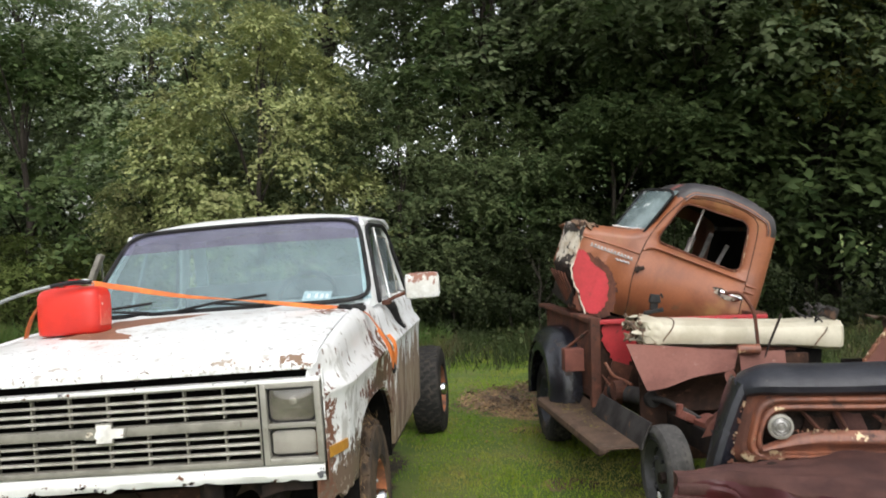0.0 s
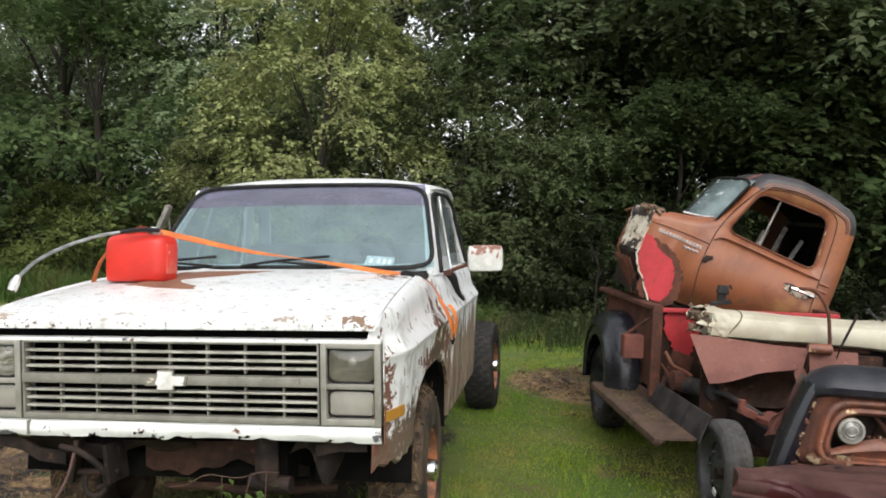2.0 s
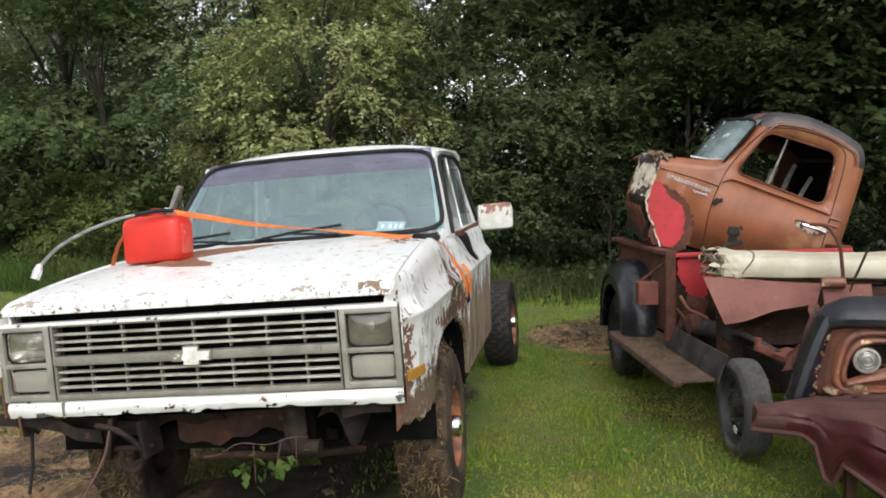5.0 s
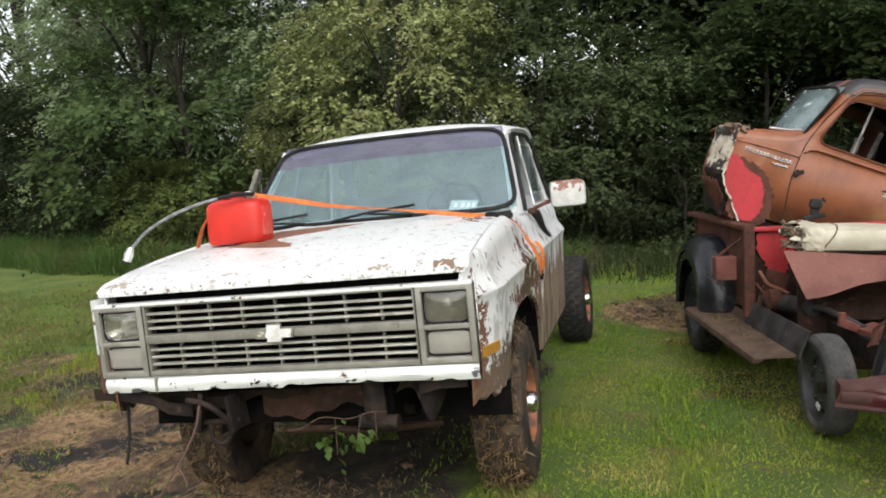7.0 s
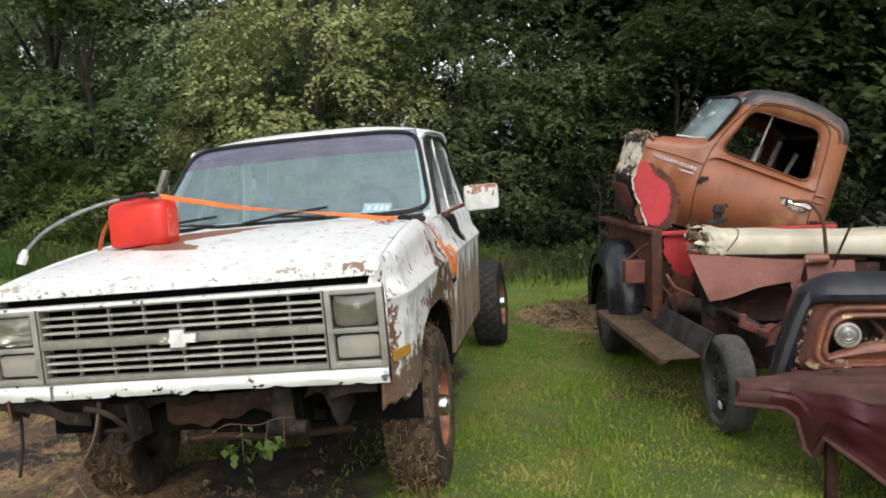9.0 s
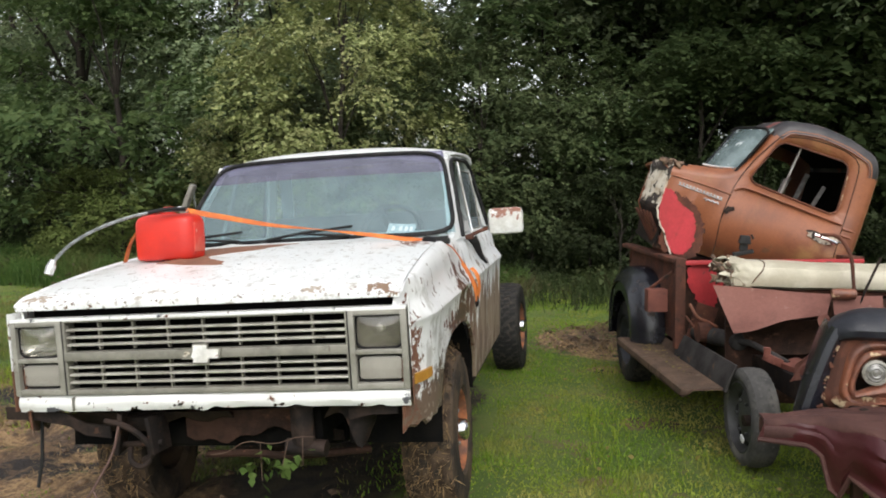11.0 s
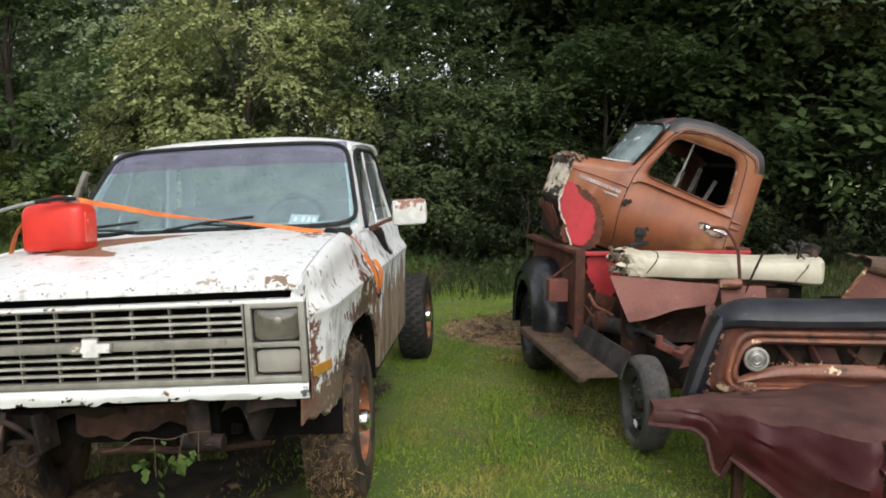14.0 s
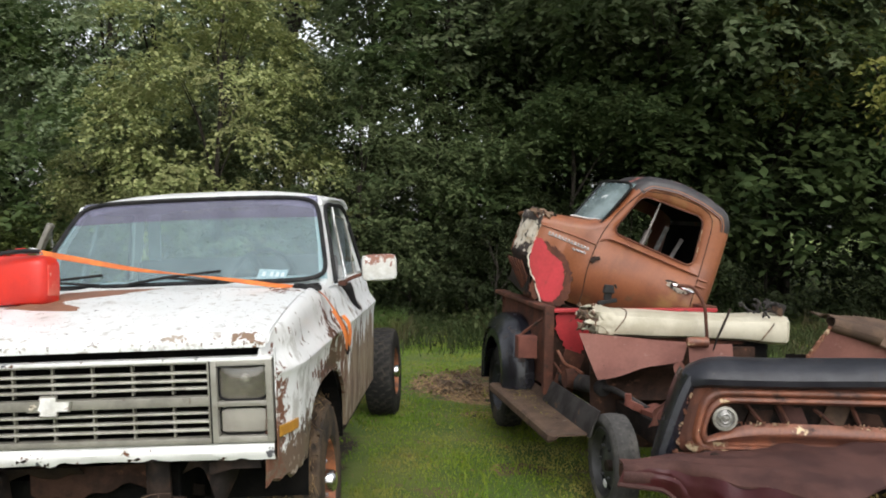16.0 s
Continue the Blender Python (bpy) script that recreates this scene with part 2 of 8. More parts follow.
# ---- materials ----
RUST, RUST_RED = (0.13, 0.055, 0.03), (0.2, 0.07, 0.04)
SPECKS = [((0.3, 0.2, 0.14), 9, 0.715, 0.735, 0.8, None), (RUST, 26, 0.675, 0.695, 0.85, None), ((0.5, 0.48, 0.45), 12, 0.56, 0.7, 0.7, None), ((0.09, 0.08, 0.07), 34, 0.66, 0.685, 0.85, None), ((0.1, 0.09, 0.08), 75, 0.67, 0.69, 0.85, None), ((0.42, 0.38, 0.33), 15, 0.6, 0.7, 0.85, (0.0, 0.1, 0.045, 1)), ((0.17, 0.12, 0.085), 42, 0.65, 0.68, 0.85, (0.0, 0.06, 0.06, 1))]
M_white = surface("white_truck_paint", (0.76, 0.77, 0.76), (0.66, 0.66, 0.64), 3.0, 0.5, 0.75, 0.34, coat=0.25, bump=0.12, grain_depth=0.06, chips=SPECKS[:2])
M_hood = surface("worn_white_hood_paint", (0.76, 0.77, 0.76), (0.64, 0.64, 0.61), 3.0, 0.5, 0.72, 0.36, coat=0.2, bump=0.14, grain_depth=0.08, chips=SPECKS,
                 blobs=[((0.22, 0.14, 0.09), "xy", (0.8, 0.02), (0.1, 0.05), 34, 0.85), ((0.36, 0.3, 0.24), "xy", (0.5, 0.02), (0.09, 0.03), 48, 0.85), ((0.34, 0.27, 0.2), "xy", (-0.8, 0.04), (0.1, 0.04), 40, 0.85), (RUST, "xy", (0.74, 1.0), (0.1, 0.2), 25, 0.85)])
M_fender = surface("chipped_white_paint", (0.78, 0.78, 0.77), (0.68, 0.68, 0.66), 5.0, 0.5, 0.7, 0.36, coat=0.2, bump=0.07, grain_depth=0.06, stretch=(1, 1, 0.6),
                   chips=[((0.46, 0.45, 0.42), 9, 0.54, 0.68, 0.75, (0.95, 1.35, 0.02)), ((0.14, 0.1, 0.08), 21, 0.7, 0.72, 0.85, (0.75, 1.1, 0.07)), ((0.15, 0.1, 0.066), 7, 0.67, 0.72, 0.92, (0.66, 1.02, 0.34)), ((0.2, 0.14, 0.1), 22, 0.62, 0.66, 0.92, (0.6, 0.86, 0.06))],
                   blobs=[((0.15, 0.062, 0.036), "yz", (0.98, 1.0), (0.52, 0.09), 16, 0.85), ((0.11, 0.05, 0.03), "yz", (1.1, 1.0), (0.26, 0.34), 13, 0.85), ((0.12, 0.052, 0.03), "yz", (1.34, 1.04), (0.2, 0.3), 13, 0.85), ((0.16, 0.07, 0.04), "yz", (0.06, 0.98), (0.06, 0.26), 26, 0.85), ((0.1, 0.066, 0.043), "yz", (0.42, 0.74), (0.36, 0.2), 20, 0.9), ((0.05, 0.03, 0.021), "yz", (0.4, 0.72), (0.3, 0.17), 34, 0.9), ((0.06, 0.03, 0.02), "yz", (0.98, 1.0), (0.46, 0.06), 40, 0.9), ((0.3, 0.25, 0.2), "yz", (0.25, 0.72), (0.16, 0.12), 48, 0.9), ((0.13, 0.085, 0.055), "yz", (0.2, 0.76), (0.42, 0.14), 18, 0.92), ((0.14, 0.06, 0.035), "yz", (0.0, 0.86), (0.12, 0.3), 30, 0.9)])
M_side = surface("rust_streaked_white_paint", (0.78, 0.79, 0.79), (0.68, 0.68, 0.66), 5.0, 0.5, 0.7, 0.38, coat=0.1, bump=0.1, grain_depth=0.14, stretch=(1, 1, 0.22),
                 chips=[((0.11, 0.052, 0.034), 8, 0.67, 0.69, 0.85, (0.95, 1.35, 0.07)), ((0.24, 0.175, 0.12), 9, 0.68, 0.73, 0.92, (0.78, 1.28, 0.36)), ((0.13, 0.085, 0.058), 11, 0.58, 0.66, 0.92, (0.6, 1.1, 0.12)), ((0.3, 0.25, 0.19), 17, 0.6, 0.66, 0.92, (0.6, 1.15, 0.06))],
                 blobs=[((0.13, 0.058, 0.034), "yz", (1.42, 0.98), (0.3, 0.3), 10, 0.88)])
M_bare = surface("bare_brown_primer", (0.25, 0.115, 0.065), (0.19, 0.085, 0.05), 9, rough=0.75, bump=0.12, grain_depth=0.15, chips=[((0.33, 0.2, 0.14), 20, 0.62, 0.7, 0.75, None), ((0.6, 0.58, 0.55), 26, 0.7, 0.73, 0.6, None)])
M_mirror_shell = surface("rust_flecked_mirror_shell", (0.7, 0.7, 0.68), (0.55, 0.54, 0.5), 9, rough=0.4, bump=0.2, blobs=[((0.27, 0.13, 0.095), "xz", (1.16, 1.55), (0.2, 0.085), 24, 0.85), ((0.2, 0.09, 0.06), "xz", (1.32, 1.4), (0.06, 0.05), 22, 0.85)])
M_chrome = surface("worn_grey_trim", (0.25, 0.238, 0.2), (0.185, 0.175, 0.148), 9, rough=0.42, metal=0.1, bump=0.1, grain_depth=0.12, chips=[((0.14, 0.118, 0.095), 16, 0.6, 0.7, 0.6, None), ((0.08, 0.06, 0.045), 30, 0.65, 0.7, 0.7, None)])
M_grille = surface("dull_aluminium_slat", (0.48, 0.46, 0.41), (0.33, 0.31, 0.27), 7, rough=0.4, metal=0.2, bump=0.1, grain_depth=0.15, chips=[((0.13, 0.11, 0.09), 12, 0.58, 0.7, 0.6, None)])
M_bezel = surface("pale_worn_bezel", (0.33, 0.315, 0.275), (0.24, 0.228, 0.195), 8, rough=0.36, metal=0.15, bump=0.08, grain_depth=0.1, chips=[((0.16, 0.13, 0.1), 14, 0.62, 0.7, 0.6, None), ((0.07, 0.05, 0.04), 34, 0.66, 0.7, 0.7, None)])
M_bowl = surface("bright_lamp_bowl", (0.92, 0.93, 0.93), (0.75, 0.75, 0.73), 9, rough=0.16, metal=1.0, bump=0.04, grain_depth=0.1)
# right bowl coloured dark and unmetallic to leave out the left one's reflections
M_bowl_dark = surface("unreflecting_lamp_bowl", (0.2, 0.19, 0.165), (0.11, 0.1, 0.085), 10, rough=0.5, metal=0.0, bump=0.15, grain_depth=0.2)
M_lamp_glass = glass("dusty_lamp_glass", (0.84, 0.83, 0.8), 0.08, 0.06, ((0.32, 0.295, 0.25), 0.08, 0.14))
M_badge = surface("chipped_white_badge", (0.78, 0.77, 0.74), (0.62, 0.6, 0.56), 12, rough=0.45, bump=0.2, chips=[((0.1, 0.07, 0.06), 22, 0.6, 0.63, 0.8, None), ((0.3, 0.17, 0.12), 30, 0.64, 0.68, 0.8, None)])
M_turn = surface("yellowed_ribbed_lens", (0.44, 0.42, 0.37), (0.32, 0.3, 0.26), 6, rough=0.3, bump=0.1, coat=0.5, grain_depth=0.1)
M_valance = surface("nicked_white_paint", (0.78, 0.78, 0.76), (0.62, 0.61, 0.58), 4, 0.5, 0.7, 0.36, coat=0.2, bump=0.2, grain_depth=0.06, chips=[((0.1, 0.1, 0.11), 6, 0.63, 0.65, 0.8, (0.775, 0.83, 0.07)), (RUST, 18, 0.64, 0.67, 0.85, None)])
M_bright = surface("bright_trim", (0.72, 0.72, 0.7), (0.5, 0.49, 0.47), 15, rough=0.25, metal=0.6, bump=0.06, grain_depth=0.1)
M_black = surface("black_rubber", (0.012, 0.012, 0.013), (0.025, 0.024, 0.023), 14, spec=0.15, rough=0.55, bump=0.15)
M_dark = surface("greasy_dark_steel", (0.014, 0.011, 0.01), (0.036, 0.024, 0.019), 8, spec=0.15, rough=0.72, bump=0.4, chips=[((0.075, 0.04, 0.026), 11, 0.6, 0.68, 0.9, None)])
M_rust_dark = surface("dark_oily_rust", (0.026, 0.015, 0.011), (0.05, 0.026, 0.018), 8, rough=0.85, bump=0.4, spec=0.15, chips=[((0.1, 0.05, 0.03), 14, 0.6, 0.68, 0.9, None)])
M_mud = surface("caked_mud", (0.04, 0.028, 0.02), (0.095, 0.065, 0.042), 9, 0.4, 0.6, spec=0.15, rough=0.95, bump=0.8, grain=50, grain_depth=0.4)
M_tyre = surface("tyre_rubber", (0.02, 0.0195, 0.019), (0.045, 0.042, 0.038), 6, spec=0.15, rough=0.85, bump=0.3, chips=[((0.08, 0.066, 0.052), 5, 0.52, 0.68, 0.95, None)])
M_old_tyre = surface("greyed_tyre_rubber", (0.055, 0.053, 0.051), (0.1, 0.095, 0.088), 6, spec=0.2, rough=0.8, bump=0.3, chips=[((0.14, 0.13, 0.115), 5, 0.52, 0.68, 0.95, None)])
M_mud_tyre = surface("muddy_tyre", (0.03, 0.026, 0.022), (0.085, 0.06, 0.04), 5, 0.38, 0.6, spec=0.15, rough=0.92, bump=0.7, grain=45)
M_orange_rim = surface("orange_rusty_rim", (0.42, 0.14, 0.05), (0.16, 0.07, 0.04), 9, rough=0.6, bump=0.2)
M_hub = surface("chrome_hub", (0.75, 0.76, 0.78), (0.5, 0.5, 0.5), 20, rough=0.15, metal=1.0, bump=0.03, grain_depth=0.05)
M_rust = surface("brown_rusty_steel", (0.078, 0.034, 0.024), (0.135, 0.051, 0.031), 6, rough=0.88, bump=0.3, spec=0.25, chips=[((0.035, 0.024, 0.02), 15, 0.56, 0.68, 0.9, None), ((0.2, 0.09, 0.05), 22, 0.64, 0.7, 0.85, None)])
M_rust_red = surface("red_oxide_sheet", (0.165, 0.058, 0.042), (0.115, 0.041, 0.03), 4, rough=0.75, bump=0.2, spec=0.3, chips=[((0.07, 0.036, 0.03), 11, 0.56, 0.7, 0.9, None), ((0.22, 0.13, 0.1), 18, 0.66, 0.74, 0.85, None)])
M_copper = surface("faded_copper_brown_paint", (0.27, 0.093, 0.04), (0.185, 0.063, 0.031), 2.2, 0.4, 0.62, 0.48, bump=0.08, coat=0.08,
                   chips=[((0.13, 0.058, 0.036), 6, 0.6, 0.72, 0.75, None), ((0.3, 0.145, 0.055), 3.0, 0.53, 0.72, 0.6, None), ((0.34, 0.18, 0.11), 24, 0.68, 0.73, 0.7, None), ((0.5, 0.42, 0.32), 30, 0.73, 0.76, 0.7, None), ((0.07, 0.035, 0.025), 19, 0.69, 0.73, 0.8, None)])
M_copper2 = surface("flaking_copper_paint", (0.225, 0.08, 0.042), (0.12, 0.048, 0.032), 6, rough=0.45, bump=0.3,
                    chips=[((0.06, 0.035, 0.03), 10, 0.56, 0.68, 0.85, None), ((0.62, 0.48, 0.3), 8, 0.655, 0.668, 0.8, None)])
M_flake = surface("bare_cream_flakes", (0.55, 0.43, 0.27), (0.2, 0.08, 0.045), 16, 0.42, 0.5, rough=0.8, bump=0.4)
M_red = surface("red_paint_patch", (0.42, 0.03, 0.035), (0.34, 0.025, 0.03), 5, rough=0.5, bump=0.1, chips=[((0.09, 0.04, 0.03), 6, 0.6, 0.66, 0.85, None)])
M_red_clean = surface("bright_red_primer", (0.47, 0.03, 0.04), (0.38, 0.025, 0.03), 5, rough=0.5, bump=0.1, chips=[((0.14, 0.045, 0.032), 3.2, 0.56, 0.64, 0.85, None), ((0.1, 0.045, 0.035), 10, 0.68, 0.74, 0.85, None)])
M_black_paint = surface("faded_black_paint", (0.014, 0.015, 0.021), (0.032, 0.033, 0.04), 4, rough=0.46, bump=0.3, spec=0.4, coat=0.03, chips=[((0.05, 0.036, 0.03), 7, 0.6, 0.72, 0.85, None), ((0.16, 0.14, 0.12), 22, 0.69, 0.73, 0.8, None)])
M_fender_black = surface("worn_black_fender", (0.009, 0.0095, 0.014), (0.02, 0.02, 0.026), 5, rough=0.26, bump=0.15, spec=0.55, coat=0.2, chips=[((0.05, 0.034, 0.027), 8, 0.61, 0.7, 0.85, None), ((0.14, 0.12, 0.1), 24, 0.69, 0.73, 0.8, None)])
M_roof = surface("black_roof_paint", (0.02, 0.019, 0.022), (0.05, 0.042, 0.042), 4, rough=0.42, bump=0.12, chips=[((0.26, 0.09, 0.075), 5, 0.57, 0.62, 0.75, None), ((0.5, 0.44, 0.4), 11, 0.65, 0.68, 0.8, None)])
M_maroon = surface("maroon_paint", (0.046, 0.0065, 0.009), (0.062, 0.018, 0.018), 3, 0.4, 0.65, 0.42, bump=0.14, spec=0.3, chips=[((0.08, 0.036, 0.032), 5, 0.58, 0.7, 0.7, None), ((0.3, 0.2, 0.16), 22, 0.73, 0.76, 0.8, None)])
M_maroon_dull = surface("dull_maroon_paint", (0.088, 0.042, 0.035), (0.056, 0.027, 0.024), 4, rough=0.75, bump=0.3, spec=0.2, chips=[((0.5, 0.34, 0.22), 7, 0.7, 0.712, 0.8, None), ((0.085, 0.05, 0.045), 15, 0.6, 0.7, 0.8, None)])
M_cream = surface("cream_vinyl", (0.54, 0.5, 0.39), (0.43, 0.39, 0.29), 5, rough=0.5, bump=0.15, grain_depth=0.1, chips=[((0.2, 0.15, 0.1), 12, 0.69, 0.76, 0.8, None)])
M_stuffing = surface("torn_seat_stuffing", (0.2, 0.13, 0.085), (0.05, 0.032, 0.024), 18, rough=0.95, bump=0.8, grain=40)
M_inner = surface("cream_inner_steel", (0.62, 0.56, 0.46), (0.42, 0.33, 0.23), 12, rough=0.75, bump=0.3, chips=[((0.04, 0.03, 0.025), 6, 0.53, 0.56, 0.9, None), ((0.03, 0.025, 0.02), 17, 0.58, 0.62, 0.9, None)])
M_can = surface("red_plastic", (0.62, 0.025, 0.012), (0.5, 0.02, 0.012), 4, rough=0.42, bump=0.08, grain_depth=0.06, chips=[((0.6, 0.2, 0.13), 20, 0.68, 0.76, 0.6, None)])
M_can_scuffed = surface("scuffed_red_plastic", (0.6, 0.04, 0.025), (0.62, 0.12, 0.08), 9, rough=0.5, bump=0.1, grain_depth=0.08, chips=[((0.7, 0.42, 0.34), 24, 0.6, 0.68, 0.6, None)])
M_strap = surface("orange_webbing", (0.7, 0.2, 0.035), (0.5, 0.12, 0.03), 12, rough=0.75, bump=0.4, grain=300)
M_hose = surface("clear_grey_hose", (0.2, 0.215, 0.21), (0.12, 0.13, 0.125), 20, rough=0.35, bump=0.05)
M_amber = surface("amber_lens", (0.5, 0.26, 0.035), (0.4, 0.19, 0.03), 14, rough=0.35, bump=0.1, coat=0.3)
M_seat_grey = surface("grey_cloth", (0.2, 0.2, 0.2), (0.14, 0.14, 0.14), 10, rough=0.9)
M_trim_in = surface("pale_cab_trim", (0.42, 0.46, 0.46), (0.34, 0.37, 0.37), 6, rough=0.6)
M_slat = surface("grey_dusty_slat", (0.3, 0.28, 0.26), (0.16, 0.14, 0.13), 9, rough=0.8)
M_sticker = surface("pale_blue_sticker", (0.23, 0.35, 0.39), (0.3, 0.42, 0.45), 30, rough=0.5, bump=0)
M_ink = surface("sticker_ink", (0.5, 0.58, 0.6), rough=0.5, bump=0)
# pale teal diffuse film paints the veil of reflections on the windscreen
M_glass = glass("windscreen_glass", (0.8, 0.92, 0.94), 0.12, 0.1, ((0.36, 0.46, 0.48), 0.09, 0.16))
M_glass_tint = glass("tinted_band_glass", (0.58, 0.56, 0.68), 0.12, 0.06, ((0.36, 0.37, 0.46), 0.12, 0.2))
# opaque cracked glass; its pale blue-grey colour stands for the sky in it
M_glass_old = surface("crazed_sky_pale_glass", (0.3, 0.38, 0.39), (0.16, 0.21, 0.22), 5, rough=0.16, bump=0.2, coat=0.6, chips=[((0.75, 0.8, 0.8), 7, 0.6, 0.66, 0.4, None), ((0.62, 0.7, 0.7), 16, 0.63, 0.68, 0.4, None)], stretch=(1, 0.35, 0.8))
M_board = surface("dusty_brown_board", (0.115, 0.075, 0.052), (0.075, 0.05, 0.037), 6, rough=0.9, bump=0.3, spec=0.2, chips=[((0.16, 0.14, 0.1), 8, 0.6, 0.7, 0.9, None), ((0.05, 0.03, 0.022), 14, 0.6, 0.68, 0.9, None)])
M_dusty = surface("dusty_grey_steel", (0.05, 0.046, 0.044), (0.026, 0.023, 0.022), 6, rough=0.85, bump=0.25, spec=0.2, chips=[((0.1, 0.06, 0.04), 9, 0.6, 0.68, 0.9, None)])
M_rim_grey = surface("dull_grey_wheel", (0.06, 0.06, 0.063), (0.035, 0.034, 0.034), 9, rough=0.5, bump=0.2)
M_old_lamp = surface("clouded_lamp_glass", (0.22, 0.215, 0.195), (0.12, 0.115, 0.1), 26, rough=0.12, bump=0.25, coat=1.0, chips=[((0.1, 0.08, 0.065), 30, 0.6, 0.66, 0.4, None)])
M_vent_glass = glass("quarter_light_glass", (0.6, 0.66, 0.68), 0.14, 0.05, ((0.3, 0.33, 0.34), 0.04, 0.16))
M_side_glass = glass("door_glass", (0.8, 0.86, 0.85), 0.06)
M_bark = surface("bark", (0.028, 0.024, 0.02), (0.05, 0.042, 0.035), 7, rough=0.95, bump=0.8, grain=30, stretch=(1, 1, 0.2), spec=0.1)
M_twig = surface("dry_twig", (0.13, 0.075, 0.06), (0.09, 0.05, 0.04), 20, rough=0.8, bump=0.3)
M_leaf_apple = leafy("olive_leaves", (0.14, 0.175, 0.062), (0.4, 0.42, 0.19), (0.22, 0.22, 0.1))
M_leaf_yellow = leafy("yellowing_leaves", (0.17, 0.19, 0.05), (0.34, 0.34, 0.1), (0.24, 0.2, 0.07))
# grey-green leaf colours here and below are lightened to paint distant haze
M_leaf_light = leafy("haze_pale_green_leaves", (0.165, 0.22, 0.13), (0.28, 0.34, 0.18), (0.23, 0.26, 0.14), through_=0.45)
M_leaf_tall = leafy("forest_leaves", (0.1, 0.137, 0.07), (0.16, 0.192, 0.1), (0.12, 0.142, 0.07), through_=0.45)
M_leaf_bush = leafy("bush_leaves", (0.09, 0.13, 0.035), (0.17, 0.2, 0.065), (0.11, 0.135, 0.04))
M_leaf_green = leafy("green_leaves", (0.066, 0.097, 0.042), (0.13, 0.155, 0.07), (0.085, 0.103, 0.045))
M_leaf_ash = leafy("ash_leaves", (0.05, 0.084, 0.032), (0.125, 0.168, 0.066), (0.08, 0.105, 0.04), through_=0.5)
# leaf colour carries the shade under the overhanging trees
M_leaf_dark = leafy("shade_dark_leaves", (0.03, 0.044, 0.021), (0.055, 0.07, 0.031), (0.042, 0.053, 0.024), through_=0.4)
M_grass = leafy("grass_blades", (0.15, 0.235, 0.023), (0.31, 0.385, 0.055), (0.42, 0.36, 0.11), through_=0.35, patch=1.5)
M_deep = leafy("deep_green_shade_blades", (0.092, 0.178, 0.021), (0.195, 0.285, 0.038), (0.27, 0.24, 0.07), through_=0.35, patch=1.2)
M_sprig = leafy("sprig_leaves", (0.085, 0.145, 0.036), (0.15, 0.22, 0.056), (0.11, 0.17, 0.045), through_=0.4)
M_tin = surface("pinkish_rusty_tin", (0.185, 0.078, 0.06), (0.135, 0.054, 0.042), 3, rough=0.7, bump=0.2, spec=0.3, chips=[((0.1, 0.05, 0.04), 7, 0.6, 0.72, 0.9, None), ((0.27, 0.16, 0.13), 12, 0.62, 0.74, 0.85, None)])
M_rough = leafy("rough_grass_blades", (0.1, 0.15, 0.036), (0.22, 0.235, 0.08), (0.26, 0.2, 0.09), through_=0.3, patch=0.8)
M_mulch = leafy("mulch_chips", (0.24, 0.165, 0.11), (0.08, 0.055, 0.038), (0.2, 0.16, 0.09), through_=0.1)
M_tall = leafy("tall_grass_blades", (0.04, 0.085, 0.02), (0.105, 0.17, 0.045), (0.12, 0.115, 0.045), through_=0.3)
# weed colours lowered to hold the shade at the wood's edge
M_weed = leafy("shade_dark_weeds", (0.024, 0.04, 0.014), (0.055, 0.07, 0.026), (0.085, 0.068, 0.036), through_=0.25)
# near-black that paints shade in hollows and underneath; also the black seat pad
M_void = surface("black_shade_and_pad", (0.006, 0.006, 0.006), (0.01, 0.009, 0.008), 8, rough=1.0, bump=0.2, spec=0.05)
M_straw = leafy("straw_bits", (0.36, 0.25, 0.13), (0.2, 0.13, 0.07), (0.27, 0.18, 0.09), through_=0.1)
M_litter = leafy("fallen_leaves", (0.22, 0.2, 0.06), (0.16, 0.12, 0.05), (0.3, 0.22, 0.08), through_=0.15)

# ---- white pickup ----
CHEVY = pose(0.85, 0, 0, 0, -3.1, 0) @ pose(-0.85, 0, 0) @ pose(0, 0, 0, 0, 0, 0.9)
truck = tagged(empty("pickup_truck", CHEVY), "lifted white pickup truck with rusted fenders and muddy tyres", "pickup truck")


def hood_z(x, y):
    f = 1.29 + 0.11 * (1 - (1 - min(max(y, 0), 1.35) / 1.35) ** 2.0)
    crown = (0.006 + 0.018 * min(1, max(0, y) / 0.5)) * (1 - (abs(x) / 0.9) ** 2.5)
    ridge = 0.010 * math.exp(-((abs(x) - 0.42) / 0.05) ** 2) * min(1, max(0, y) * 3)
    lip = -0.024 * max(0, 1 - max(y, 0) / 0.07) ** 2
    return f + crown + ridge + lip


def hood_w(y):
    return lerp([(0, 0.885), (1.28, 0.835)], y)


def side_x(y, z):
    x = lerp([(0.4, 0.93), (0.55, 0.945), (0.75, 0.958), (0.95, 0.965), (1.05, 0.972), (1.1, 0.978), (1.125, 0.988), (1.135, 0.99), (1.15, 0.982), (1.2, 0.948), (1.24, 0.935), (1.3, 0.925), (1.34, 0.908), (1.36, 0.89), (1.375, 0.83)], z)
    front = max(0.0, 1 - y / 0.3)
    return x - 0.08 * front ** 1.7


def side_levels(z0, z1):
    """Heights up the body side, with a row on each edge of the long crease."""
    keep = [z for z in (1.05, 1.1, 1.115, 1.125, 1.135, 1.15, 1.175, 1.2, 1.24, 1.3, 1.34, 1.36) if z0 + 0.005 < z < z1 - 0.004]
    low = list(np.linspace(z0, 1.05, 13)[:-1]) if z0 < 1.04 else [z0]
    return low + keep + [z1]


